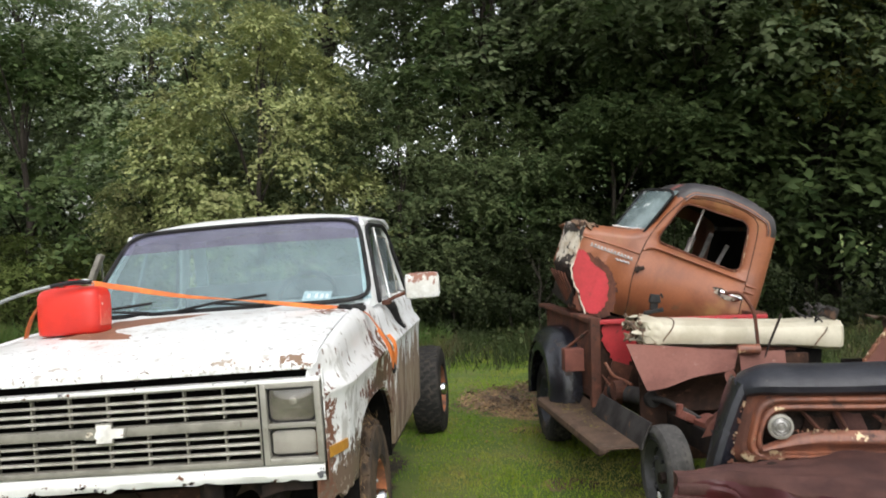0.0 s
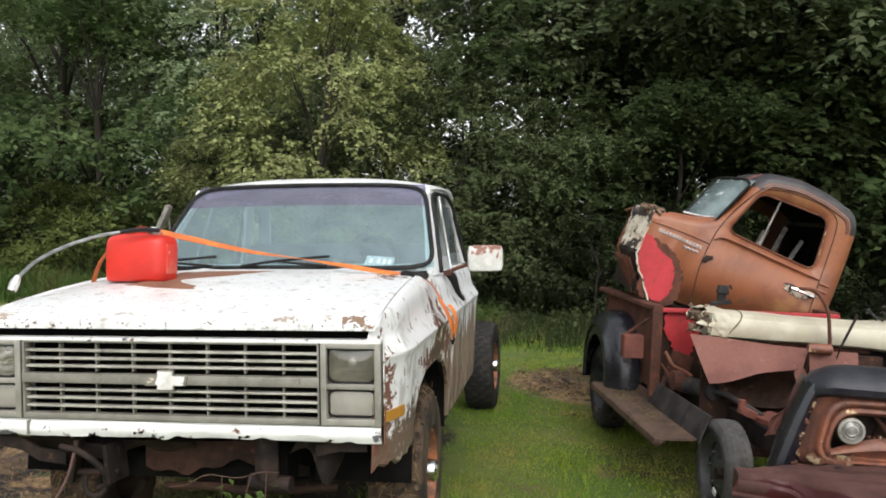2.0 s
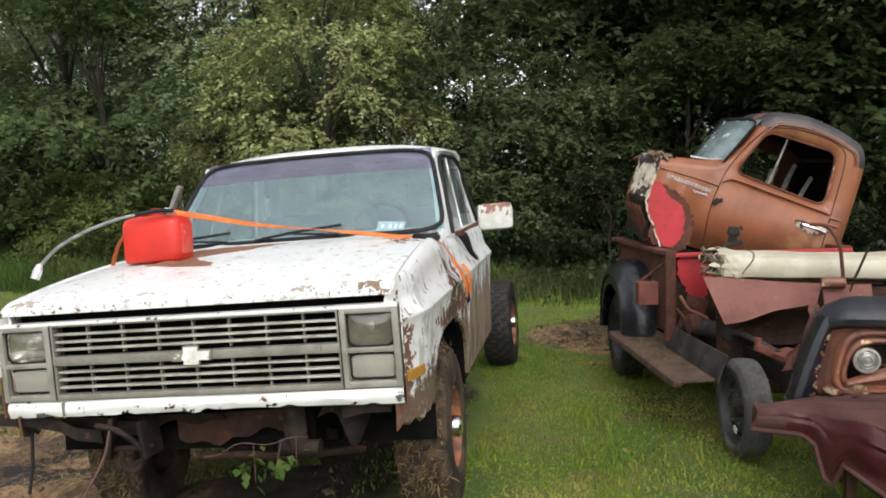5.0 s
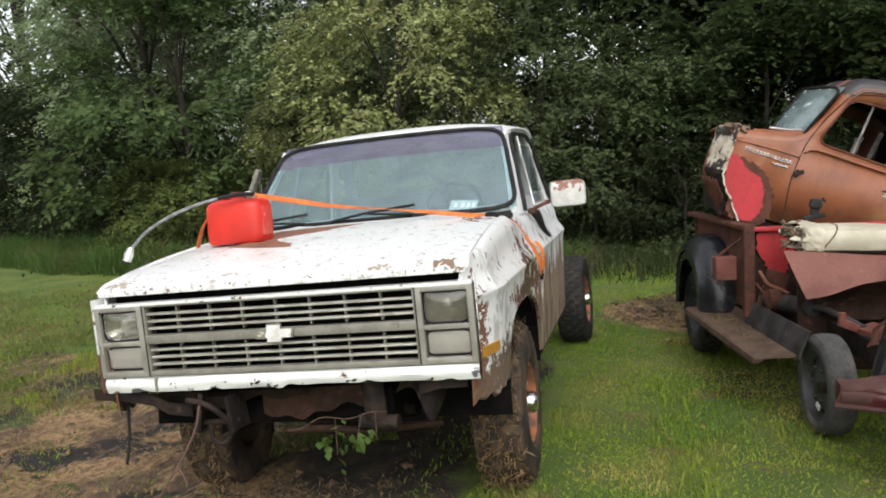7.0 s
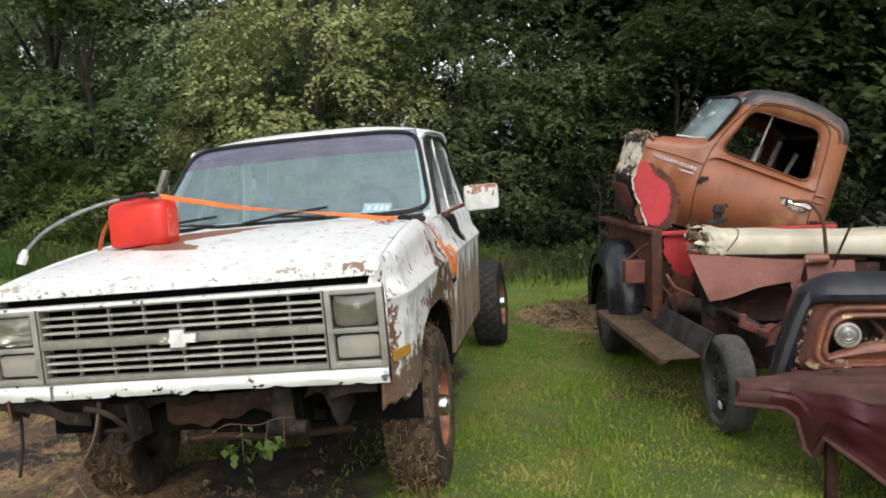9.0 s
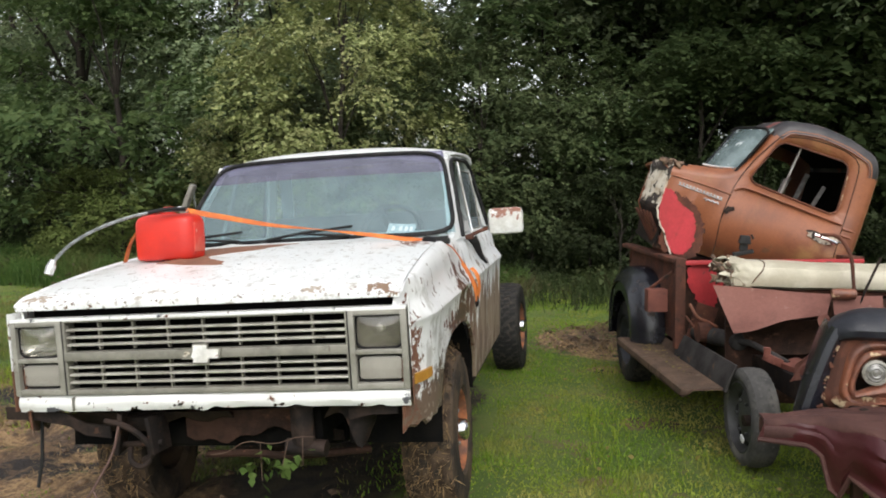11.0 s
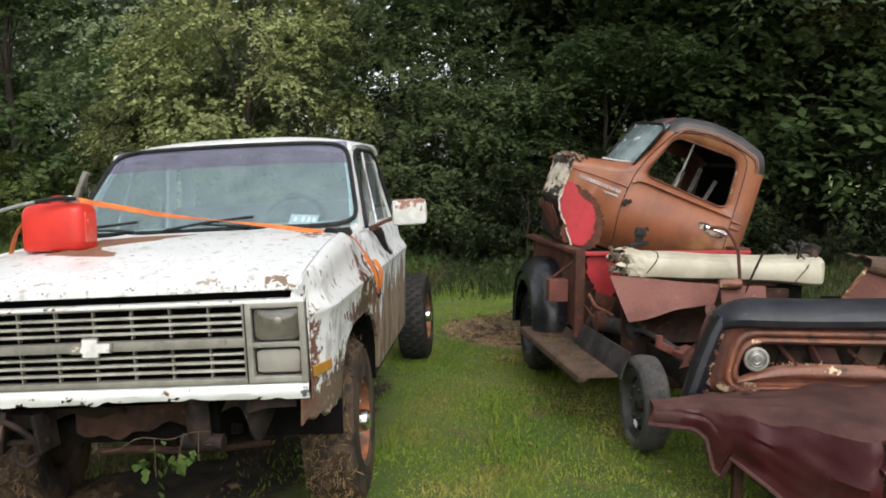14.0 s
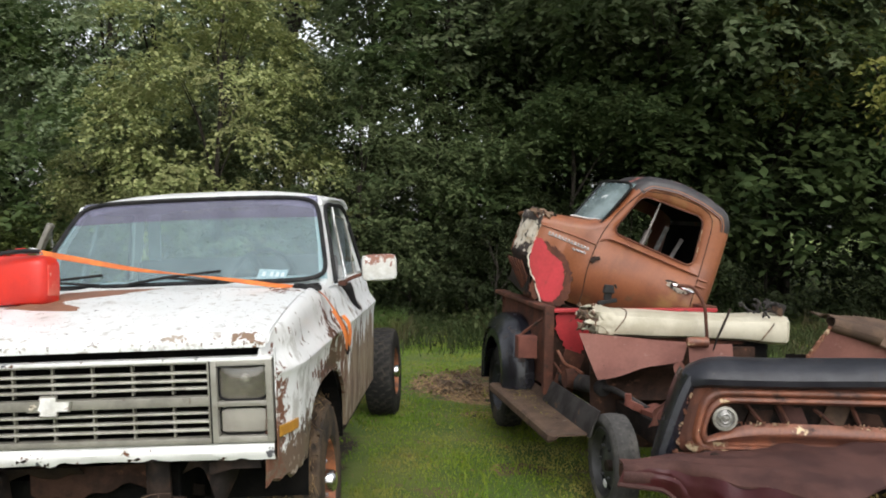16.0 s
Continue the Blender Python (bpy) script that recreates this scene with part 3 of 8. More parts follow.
def arch_z(y, yc, low, top=0.97, half=0.49):
    d = abs(y - yc) / half
    if d >= 1:
        return low
    return low + (top - low) * (1 - d ** 3.2) ** 0.6


def build_hood():
    bm = bmesh.new()
    rows = []
    for i in range(25):
        y = -0.012 + 1.29 * i / 24
        w = hood_w(y)
        rows.append([(w * k / 16, y, hood_z(w * k / 16, y) - (0.006 if abs(k) == 16 else 0)) for k in range(-16, 17)])
    front = [(x, y - 0.002, 1.255) for x, y, z in rows[0]]
    sheet(bm, [front] + rows, 0.011, (0, 0, 1))
    hood = part("hood", bm, M_hood, truck, "white hood with peeling paint and rust specks", True)
    # bare rusty patch beside the can, where the paint came off in one sheet
    bm = bmesh.new()
    lo = [(0.46, -0.15), (0.52, -0.44), (0.6, -0.52), (0.75, -0.5), (0.88, -0.42), (1.0, -0.4), (1.12, -0.32)]
    hi = [(0.46, -0.1), (0.55, -0.15), (0.64, -0.25), (0.74, -0.3), (0.82, -0.2), (0.9, -0.09), (1.02, -0.03), (1.12, 0.06)]
    rows = []
    for y in np.linspace(0.46, 1.12, 34):
        a = lerp(lo, y) + 0.02 * noise.noise((y * 16, 1, 0))
        b = lerp(hi, y) + 0.025 * noise.noise((y * 18, 5, 0))
        rows.append([(a + (b - a) * u, y, hood_z(a + (b - a) * u, y) + 0.0022) for u in np.linspace(0, 1, 9)])
    sheet(bm, rows, 0.002, (0, 0, 1))
    part("rust_patch", bm, M_bare, hood, "bare red-brown patch where the paint has peeled", True)


def build_side(sgn):
    def grid(y0, y1, low, n, yc=None, top=1.375, name="", label="", half=0.49, peak=0.97, mat=M_side):
        bm = bmesh.new()
        rows = []
        for i in range(n + 1):
            y = y0 + (y1 - y0) * i / n
            zb = arch_z(y, yc, low if not callable(low) else low(y), peak, half) if yc else low
            col = []
            for z in side_levels(zb, top):
                col.append((sgn * side_x(y, z), y, z))
            rows.append(col)
        sheet(bm, rows, 0.02, (sgn, 0, 0))
        return part(name, bm, mat, truck, label, True)
    # front fender: side, rolled shoulder and top up to the hood seam
    bm = bmesh.new()
    rows = []
    for i in range(49):
        y = -0.005 + 1.415 * i / 48
        zb = arch_z(y, 0.93, 0.68 if y < 0.9 else 0.5, 0.955, 0.52 if y < 0.93 else 0.7)
        if y < 0.45:
            zb += 0.012 * math.sin(y * 60) + 0.01 * math.sin(y * 23)
        zt = hood_z(hood_w(y), y)
        xi = hood_w(y) + 0.015
        zs = lerp([(0, 1.208), (0.3, 1.23), (0.5, 1.245), (1.4, 1.305)], y)
        xs = side_x(y, zs)
        dent = 0.008 * math.exp(-((y - 0.45) / 0.16) ** 2)
        lev = list(np.linspace(zb, 1.05, 13)[:-1]) + [1.05, 1.1, 1.115, 1.125, 1.135, 1.15, 1.175, 1.2]
        col = [(side_x(y, z) - dent * math.exp(-((z - 1.2) / 0.05) ** 2), y, z) for z in lev]
        for k in range(9):
            a = math.pi / 2 * k / 8
            col.append((xi + (xs - xi) * math.cos(a) ** 0.8, y, zs + (zt - zs) * math.sin(a) ** 0.9))
        if i == 0:
            rows.append([(sgn * min(x, 0.893), yy + 0.004, z) for x, yy, z in col])
        rows.append([(sgn * x, yy, z) for x, yy, z in col])
    sheet(bm, rows, 0.016, (sgn * 0.8, 0, 0.6))
    part("fender", bm, M_fender, truck, "dented white fender with rust round the wheel arch", True)
    bm = bmesh.new()
    sheet(bm, [[(sgn * (hood_w(y) + d), y, hood_z(hood_w(y), y) - 0.02) for d in (-0.03, 0.025)] for y in np.linspace(0.14, 1.28, 12)], 0.01, (0, 0, 1))
    part("hood_gutter", bm, M_black, truck)
    door = grid(1.40, 2.6, 0.52, 30, yc=0.93, top=1.37, name="door", label="white door with rust-streaked lower panel", half=0.7, peak=0.955)
    grid(2.615, 3.1, 0.52, 6, top=1.375, name="cab_corner")
    bm = bmesh.new()
    block(bm, (sgn * 0.8, 2.16, 0.48), (0.2, 1.55, 0.1), 0.02)
    part("rocker", bm, M_dark, truck)
    # black dented scoop in the door top and mirror arm base
    bm = bmesh.new()
    sheet(bm, [[(sgn * (side_x(2.2, z) + 0.006), 2.3 - (0.1 + 0.3 * v) * (1 - u), z) for u in np.linspace(0, 1, 5)] for v, z in zip(np.linspace(0, 1, 6), np.linspace(1.16, 1.345, 6))], 0.004, (sgn, 0, 0))
    part("door_patch", bm, M_black, truck, "dark bare patch on the door")
    # cab side: white pillars round the window opening
    def band(name, rows, mat=M_white):
        bm = bmesh.new()
        sheet(bm, [[(sgn * x * 1.035, y, z) for x, y, z in r] for r in rows], 0.03, (sgn, 0, 0))
        return part(name, bm, mat, truck, "", True)
    band("front_pillar", [[(0.85, 1.47, 1.37), (0.866, 1.56, 1.372), (0.872, 1.66, 1.375)], [(0.8, 1.74, 1.65), (0.81, 1.79, 1.65), (0.816, 1.85, 1.65)], [(0.74, 1.97, 1.885), (0.756, 2.0, 1.885), (0.766, 2.04, 1.86)]])
    band("roof_rail", [[(0.755, y, 1.912), (0.768, y, 1.89), (0.768, y, 1.868)] for y in (1.99, 2.15, 2.4, 2.7, 2.95)])
    band("rear_pillar", [[(0.872, 2.99, 1.375), (0.868, 3.1, 1.375)], [(0.815, 2.92, 1.65), (0.81, 3.06, 1.65)], [(0.767, 2.84, 1.865), (0.758, 2.98, 1.92)]])
    bm = bmesh.new()
    sheet(bm, [[(sgn * x * 1.035, y, z) for x, y, z in r] for r in (
        [(0.758, 2.04, 1.865), (0.758, 2.84, 1.865)], [(0.806, 1.85, 1.65), (0.806, 2.92, 1.65)], [(0.862, 1.66, 1.375), (0.862, 2.99, 1.375)])], 0.005, (sgn, 0, 0))
    if sgn < 0:
        part("side_glass", bm, M_side_glass, door, "", True).visible_shadow = False
    bm = bmesh.new()
    tube(bm, [(sgn * 0.9, 2.16, 1.38), (sgn * 0.842, 2.25, 1.65), (sgn * 0.8, 2.32, 1.86)], 0.011, 6)
    part("vent_bar", bm, M_bright, door)
    bm = bmesh.new()
    loop = curve_pts([(0.88, 1.67, 1.385), (0.823, 1.86, 1.65), (0.775, 2.045, 1.85), (0.772, 2.4, 1.872), (0.776, 2.83, 1.85), (0.822, 2.915, 1.65), (0.88, 2.985, 1.385)], 40)
    tube(bm, [(sgn * x * 1.035, y, z) for x, y, z in loop], 0.015, 6)
    part("window_rubber", bm, M_black, door, "", True)
    # quarter light standing ajar: a framed pane that catches the sky
    bm = bmesh.new()
    vent = [(0.89, 2.17, 1.4), (0.85, 2.22, 1.6), (0.815, 2.3, 1.8), (0.86, 2.42, 1.78), (0.9, 2.4, 1.6), (0.925, 2.34, 1.4)]
    f = bm.faces.new([bm.verts.new((sgn * x, y, z)) for x, y, z in vent])
    ex = bmesh.ops.extrude_face_region(bm, geom=[f])
    for v in ex["geom"]:
        if isinstance(v, bmesh.types.BMVert):
            v.co.x += sgn * 0.005
    pane = part("quarter_light", bm, M_vent_glass, door, "quarter light standing ajar")
    pane.visible_shadow = False
    bm = bmesh.new()
    ring = [(sgn * (x + 0.003), y, z) for x, y, z in vent]
    tube(bm, ring + ring[:2], 0.007, 6, close=False)
    part("quarter_light_frame", bm, M_chrome, pane)
    # mirror
    up = 0.0 if sgn > 0 else 0.26
    out = 0.0 if sgn > 0 else -0.17
    bm = bmesh.new()
    block(bm, (sgn * (1.155 + out), 1.9, 1.455 + up), (0.222 if sgn > 0 else 0.035, 0.1 if sgn > 0 else 0.05, 0.165 if sgn > 0 else 0.22), 0.036 if sgn > 0 else 0.01, (0, 0 if sgn > 0 else 28, 6 * sgn))
    mir = part("mirror", bm, M_mirror_shell if sgn > 0 else M_chrome, truck, "white door mirror with rust on its shell", True)
    bm = bmesh.new()
    tube(bm, [(sgn * (1.06 + out), 1.93, 1.42 + up), (sgn * 0.99, 1.86, 1.4), (sgn * 0.945, 1.8, 1.38)], 0.012, 6)
    block(bm, (sgn * 0.935, 1.8, 1.37), (0.05, 0.1, 0.03), 0.008)
    part("mirror_arm", bm, M_rust, mir)
    bm = bmesh.new()
    block(bm, (sgn * (1.14 + out), 1.956, 1.455 + up), (0.165 if sgn > 0 else 0.02, 0.008, 0.125), 0.003, (0, 0, 6 * sgn))
    part("mirror_glass", bm, M_hub, mir)


def build_roof():
    bm = bmesh.new()
    rows = []
    for i in range(13):
        y = 1.985 + 1.1 * i / 12
        k0 = 1 - min(1, (y - 1.985) / 0.25)
        w = 0.792 - 0.07 * k0 ** 2
        rows.append([(0.01 + w * k / 12, y - 0.055 * (1 - (k / 12) ** 2) * (1 - i / 12), 1.985 - 0.06 * abs(k / 12) ** 3 - 0.03 * (1 - min(1, (y - 1.985) / 0.18)) ** 2 - 0.05 * max(0, (y - 2.83) / 0.25) ** 2) for k in range(-12, 13)])
    rim = [(x, y - 0.012, z - 0.03) for x, y, z in rows[0]]
    sheet(bm, [rim] + rows, 0.02, (0, 0, 1))
    part("roof", bm, M_white, truck, "", True)
    for s in (-1, 1):
        bm = bmesh.new()
        tube(bm, [(s * x, y, z) for x, y, z in curve_pts([(0.745, 2.0, 1.89), (0.785, 2.1, 1.902), (0.805, 2.3, 1.912), (0.805, 2.7, 1.908), (0.795, 3.06, 1.86)], 16)], 0.01, 6)
        part("drip_rail", bm, M_white, truck, "", True)
    bm = bmesh.new()
    sheet(bm, [[(x, 3.08 + 0.01 * (z < 1.5), z) for x in np.linspace(-0.86, 0.86, 9)] for z in (0.6, 1.0, 1.37, 1.45)], 0.02, (0, 1, 0))
    part("cab_back", bm, M_white, truck, "", True)
    for s in (-1, 1):
        bm = bmesh.new()
        block(bm, (s * 0.72, 3.07, 1.65), (0.1, 0.03, 0.45), 0.01)
        part("back_post", bm, M_trim_in, truck)
    bm = bmesh.new()
    sheet(bm, [[(x, 3.075, z) for x in np.linspace(-0.68, 0.68, 5)] for z in (1.45, 1.88)], 0.005, (0, 1, 0))
    part("rear_window", bm, M_side_glass, truck).visible_shadow = False


def screen_point(u, v):
    """u -1..1 across, v 0..1 up the windscreen."""
    w = lerp([(0, 0.9), (1, 0.758)], v)
    bow = 0.1 * (1 - u * u)
    return Vector((0.012 + u * w, 1.47 + 0.53 * v - bow * 0.55, 1.41 + 0.54 * v + 0.012 * (1 - u * u)))


def build_screen():
    for name, v0, v1, m in (("windscreen", 0.02, 0.7, M_glass), ("tinted_band", 0.7, 0.955, M_glass_tint)):
        bm = bmesh.new()
        sheet(bm, [[screen_point(u, v) for u in np.linspace(-0.985, 0.985, 25)] for v in np.linspace(v0, v1, 8)], 0.005, (0, -1, 0))
        part(name, bm, m, truck, "", True).visible_shadow = False
    bm = bmesh.new()
    ring = []
    for a in range(96):
        t = 2 * math.pi * a / 96
        c, s = math.cos(t), math.sin(t)
        k = (abs(c) ** 9 + abs(s) ** 9) ** (-1 / 9)
        ring.append(screen_point(c * k * 0.985, 0.468 + 0.468 * s * k) + Vector((0, -0.006, 0.003)))
    tube(bm, ring + ring[:2], 0.014, 8, close=False)
    part("windscreen_rubber", bm, M_black, truck, "", True)
    bm = bmesh.new()
    sheet(bm, [[(x, y, z + 0.01 * (1 - (x / 0.85) ** 2)) for x in np.linspace(-0.885, 0.885, 17)] for y, z in ((1.285, 1.375), (1.33, 1.36), (1.40, 1.37), (1.46, 1.39), (1.52, 1.41))], 0.015, (0, 0, 1))
    part("cowl", bm, M_white, truck, "", True)
    for px, a in ((-0.42, 1), (0.28, 1)):
        bm = bmesh.new()
        c = Vector((px, 1.36, 1.405))
        tube(bm, [c, c + Vector((0.0, 0.03, 0.03)), c + Vector((-0.30, 0.055, 0.055))], [0.012, 0.01, 0.006], 6)
        tube(bm, [c + Vector((-0.52, 0.02, 0.03)), c + Vector((-0.30, 0.05, 0.062)), c + Vector((0.0, 0.09, 0.085))], 0.009, 6)
        block(bm, c, (0.06, 0.04, 0.03), 0.01)
        part("wiper", bm, M_black, truck)
    bm = bmesh.new()
    f = lambda u, v: screen_point(0.53 + 0.185 * u + 0.02 * v, 0.035 + 0.1 * v - 0.02 * u) + Vector((0, -0.008, 0))
    sheet(bm, [[f(u, v) for u in np.linspace(0, 1, 4)] for v in (0, 1)], 0.001, (0, -1, 0))
    st = part("sticker", bm, M_sticker, truck, "pale blue sticker inside the windscreen")
    for u in (0.15, 0.42, 0.62, 0.8):
        bm = bmesh.new()
        sheet(bm, [[f(u + w, v) + Vector((0, -0.003, 0)) for w in (0, 0.11)] for v in (0.3, 0.75)], 0.001, (0, -1, 0))
        part("bar", bm, M_ink, st)


def build_cabin():
    bm = bmesh.new()
    block(bm, (0, 2.5, 1.02), (1.5, 0.5, 0.2), 0.06)
    block(bm, (0, 2.78, 1.28), (1.5, 0.16, 0.5), 0.06, (-10, 0, 0))
    part("bench", bm, M_seat_grey, truck, "", True)
    bm = bmesh.new()
    block(bm, (0, 1.64, 1.345), (1.6, 0.34, 0.17), 0.05)
    part("dashboard", bm, M_trim_in, truck, "", True)
    bm = bmesh.new()
    lathe(bm, [(0.016 * math.cos(a), 0.19 + 0.016 * math.sin(a)) for a in np.linspace(0, 2 * math.pi, 9)[:-1]], 28, "y", closed=True)
    block(bm, (0, 0, 0), (0.36, 0.02, 0.05), 0.008)
    tube(bm, [(0, 0, 0), (0, -0.3, 0)], 0.025, 8)
    ob = part("steering_wheel", bm, M_black, truck, "", True)
    ob.matrix_local = pose(0.4, 1.95, 1.42, -28, 0, 0)
    bm = bmesh.new()
    block(bm, (0, 2.2, 0.6), (1.6, 1.45, 0.04))
    block(bm, (0, 1.42, 0.95), (1.6, 0.04, 0.7))
    part("cab_floor", bm, M_dark, truck)


def build_front():
    zt, zb = 1.195, 0.86
    rnd = random.Random(8)
    # bezels and lamps
    for s in (-1, 1):
        cx, w = s * 0.785, 0.25
        bm = bmesh.new()
        for x0, x1, z0, z1 in ((-w / 2, -w / 2 + 0.025, 0, 1), (w / 2 - 0.028, w / 2, 0, 1)):
            block(bm, (cx + (x0 + x1) / 2, 0.0, (zb + zt) / 2), (x1 - x0, 0.06, zt - zb), 0.006)
        for z0, z1 in ((zb, zb + 0.028), (1.008, 1.03), (zt - 0.022, zt)):
            block(bm, (cx, 0.002, (z0 + z1) / 2), (w - 0.01, 0.055, z1 - z0), 0.006)
        bez = part("headlight_bezel", bm, M_bezel, truck, "worn grey headlight bezel", True)
        bm = bmesh.new()
        block(bm, (cx, 0.082, (zb + zt) / 2), (w - 0.02, 0.01, zt - zb - 0.01))
        part("bezel_back", bm, M_chrome, bez)
        bm = bmesh.new()
        block(bm, (cx - s * (w / 2 + 0.003), 0.004, (zb + zt) / 2), (0.005, 0.062, zt - zb))
        block(bm, (cx, -0.026, zt - 0.024), (w - 0.05, 0.006, 0.004))
        part("bezel_gap", bm, M_black, bez)
        # sealed beam: ribbed bowl, boss and a bulged front glass
        bm = bmesh.new()
        rows = []
        for q, y in ((1.0, 0.0), (0.92, 0.012), (0.72, 0.026), (0.42, 0.036), (0.1, 0.038)):
            rows.append([(cx + 0.094 * q * math.copysign(abs(math.cos(t)) ** 0.45, math.cos(t)), y, 1.107 + 0.07 * q * math.copysign(abs(math.sin(t)) ** 0.45, math.sin(t))) for t in np.linspace(0, 2 * math.pi, 49)])
        sheet(bm, rows)
        bowl = part("headlight", bm, M_bowl if s < 0 else M_bowl_dark, truck, "rectangular headlight with its bowl coloured dark, without reflections" if s > 0 else "rectangular headlight with a bright bowl", True)
        bm = bmesh.new()
        lathe(bm, [(0.036, 0.02), (0.012, 0.017), (0.006, 0.001)], 16, "y", (cx, 0, 1.112))
        block(bm, (cx, 0.018, 1.086), (0.05, 0.012, 0.006), 0.002)
        part("bulb_shield", bm, M_bright, bowl, "", True)
        bm = bmesh.new()
        sheet(bm, [[(cx + 0.096 * u * (1 - 0.1 * v ** 4), -0.004 - 0.016 * (1 - u * u) * (1 - v * v), 1.107 + 0.072 * v * (1 - 0.1 * u ** 4)) for u in np.linspace(-1, 1, 13)] for v in np.linspace(-1, 1, 11)], 0.004, (0, -1, 0))
        part("lamp_glass", bm, M_lamp_glass, bowl, "dusty front glass", True).visible_shadow = False
        bm = bmesh.new()
        rr = [(cx + 0.1 * math.copysign(abs(math.cos(t)) ** 0.42, math.cos(t)), -0.006, 1.107 + 0.076 * math.copysign(abs(math.sin(t)) ** 0.42, math.sin(t))) for t in np.linspace(0, 2 * math.pi, 61)]
        tube(bm, rr, 0.0055, 6, close=False)
        part("lamp_ring", bm, M_black, bez)
        bm = bmesh.new()
        rr = [(cx + 0.1 * math.copysign(min(1, abs(math.cos(t)) * 1.2), math.cos(t)), -0.001, 0.947 + 0.055 * math.copysign(min(1, abs(math.sin(t)) * 1.2), math.sin(t))) for t in np.linspace(0, 2 * math.pi, 41)]
        tube(bm, rr, 0.003, 5, close=False)
        part("lens_gasket", bm, M_black, bez)
        bm = bmesh.new()
        block(bm, (cx, 0.008, 0.947), (0.19, 0.02, 0.098), 0.012)
        lamp = part("turn_lamp", bm, M_turn, truck, "ribbed yellowed turn signal lens", True)
        bm = bmesh.new()
        block(bm, (0, 0, 0), (0.0022, 0.004, 0.085))
        rib = part("rib", bm, M_turn, lamp)
        for k in range(30):
            ob = rib if k == 0 else new("rib", rib.data)
            ob.parent = lamp
            ob.location = (cx - 0.087 + 0.006 * k, -0.003, 0.947)
        bm = bmesh.new()
        sheet(bm, [[(s * (side_x(y, z) + 0.012), y, z) for y in np.linspace(0.05, 0.2, 6)] for z in np.linspace(0.862, 0.905, 4)], 0.014, (s, 0, 0))
        part("side_marker", bm, M_amber, truck, "amber side marker lamp")
        bm = bmesh.new()
        sheet(bm, [[(s * (0.912 + 0.012 * v), 0.05 - 0.075 * math.sin(v * 1.5), z) for v in np.linspace(0, 1, 5)] for z in np.linspace(0.79, 1.235, 10)], 0.004, (s, 0, 0))
        part("fender_lip", bm, M_fender, truck, "thin white fender edge beside the lamps", True)
    # grille: frame, slats, posts, middle bar, badge
    bm = bmesh.new()
    block(bm, (0, 0.004, zt - 0.004), (1.32, 0.05, 0.012), 0.004)
    block(bm, (0, 0.0, 0.872), (1.32, 0.05, 0.026), 0.006)
    for s in (-1, 1):
        block(bm, (s * 0.652, 0.0, 1.035), (0.014, 0.05, 0.33), 0.004)
    part("grille_frame", bm, M_chrome, truck, "grey grille frame", True)
    for z in (1.15, 1.117, 1.085, 0.982, 0.948, 0.914):
        bm = bmesh.new()
        block(bm, (0, 0.004, z + rnd.uniform(-0.0012, 0.0012)), (1.30, 0.034, 0.0105), 0.0035, (0, rnd.uniform(-0.12, 0.12), 0))
        part("grille_slat", bm, M_grille, truck, "", True)
    for x in (-0.495, -0.33, -0.165, 0, 0.165, 0.33, 0.495):
        for z in (1.122, 0.948):
            bm = bmesh.new()
            block(bm, (x, 0.012, z), (0.008, 0.024, 0.125 if z > 1 else 0.13), 0.002)
            part("grille_post", bm, M_chrome, truck)
    bm = bmesh.new()
    block(bm, (0, -0.006, 1.034), (1.31, 0.05, 0.04), 0.006)
    part("grille_bar", bm, M_chrome, truck, "dull grey middle bar", True)
    bm = bmesh.new()
    tie = [(-0.085, -0.002), (-0.075, 0.02), (-0.034, 0.02), (-0.03, 0.038), (0.034, 0.038), (0.032, 0.02), (0.088, 0.02), (0.08, -0.018), (0.036, -0.018), (0.032, -0.036), (-0.034, -0.036), (-0.034, -0.018), (-0.08, -0.018)]

    def plaque(pts, y, deep, grow=1.0):
        bm = bmesh.new()
        f = bm.faces.new([bm.verts.new((x * (1 + 0.1 * (grow > 1)), y, 1.034 + z * grow)) for x, z in pts])
        ex = bmesh.ops.extrude_face_region(bm, geom=[f])
        for v in ex["geom"]:
            if isinstance(v, bmesh.types.BMVert):
                v.co.y -= deep
        return bm
    # the white face has lost its left wing but for a yellowed scrap
    face = [(-0.036, 0.004), (-0.03, 0.018), (-0.03, 0.038), (0.034, 0.038), (0.032, 0.02), (0.088, 0.02), (0.08, -0.018), (0.036, -0.018), (0.032, -0.036), (-0.034, -0.036), (-0.03, -0.02), (-0.042, -0.01)]
    badge = part("badge", plaque(face, -0.03, 0.016), M_badge, truck, "chipped white emblem shape")
    part("badge_rim", plaque(tie, -0.032, 0.008, 1.18), M_chrome, badge, "dull grey emblem rim")
    part("badge_scrap", plaque([(-0.08, -0.008), (-0.07, 0.01), (-0.055, 0.012), (-0.046, 0.002), (-0.058, -0.004), (-0.07, -0.014)], -0.04, 0.004), M_inner, badge, "yellowed scrap of the broken wing")
    # black shell behind the grille paints the dark of its depth
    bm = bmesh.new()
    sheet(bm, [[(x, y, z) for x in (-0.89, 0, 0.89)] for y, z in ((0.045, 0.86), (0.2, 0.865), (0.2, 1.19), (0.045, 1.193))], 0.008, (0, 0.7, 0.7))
    part("grille_shade_back", bm, M_void, truck)
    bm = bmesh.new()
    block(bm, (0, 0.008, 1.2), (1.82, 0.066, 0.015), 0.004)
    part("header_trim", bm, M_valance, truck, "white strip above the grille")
    # black strip stands for the shade in the gap under the hood
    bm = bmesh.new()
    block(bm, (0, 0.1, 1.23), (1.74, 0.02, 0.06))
    part("hood_gap_shade", bm, M_void, truck)
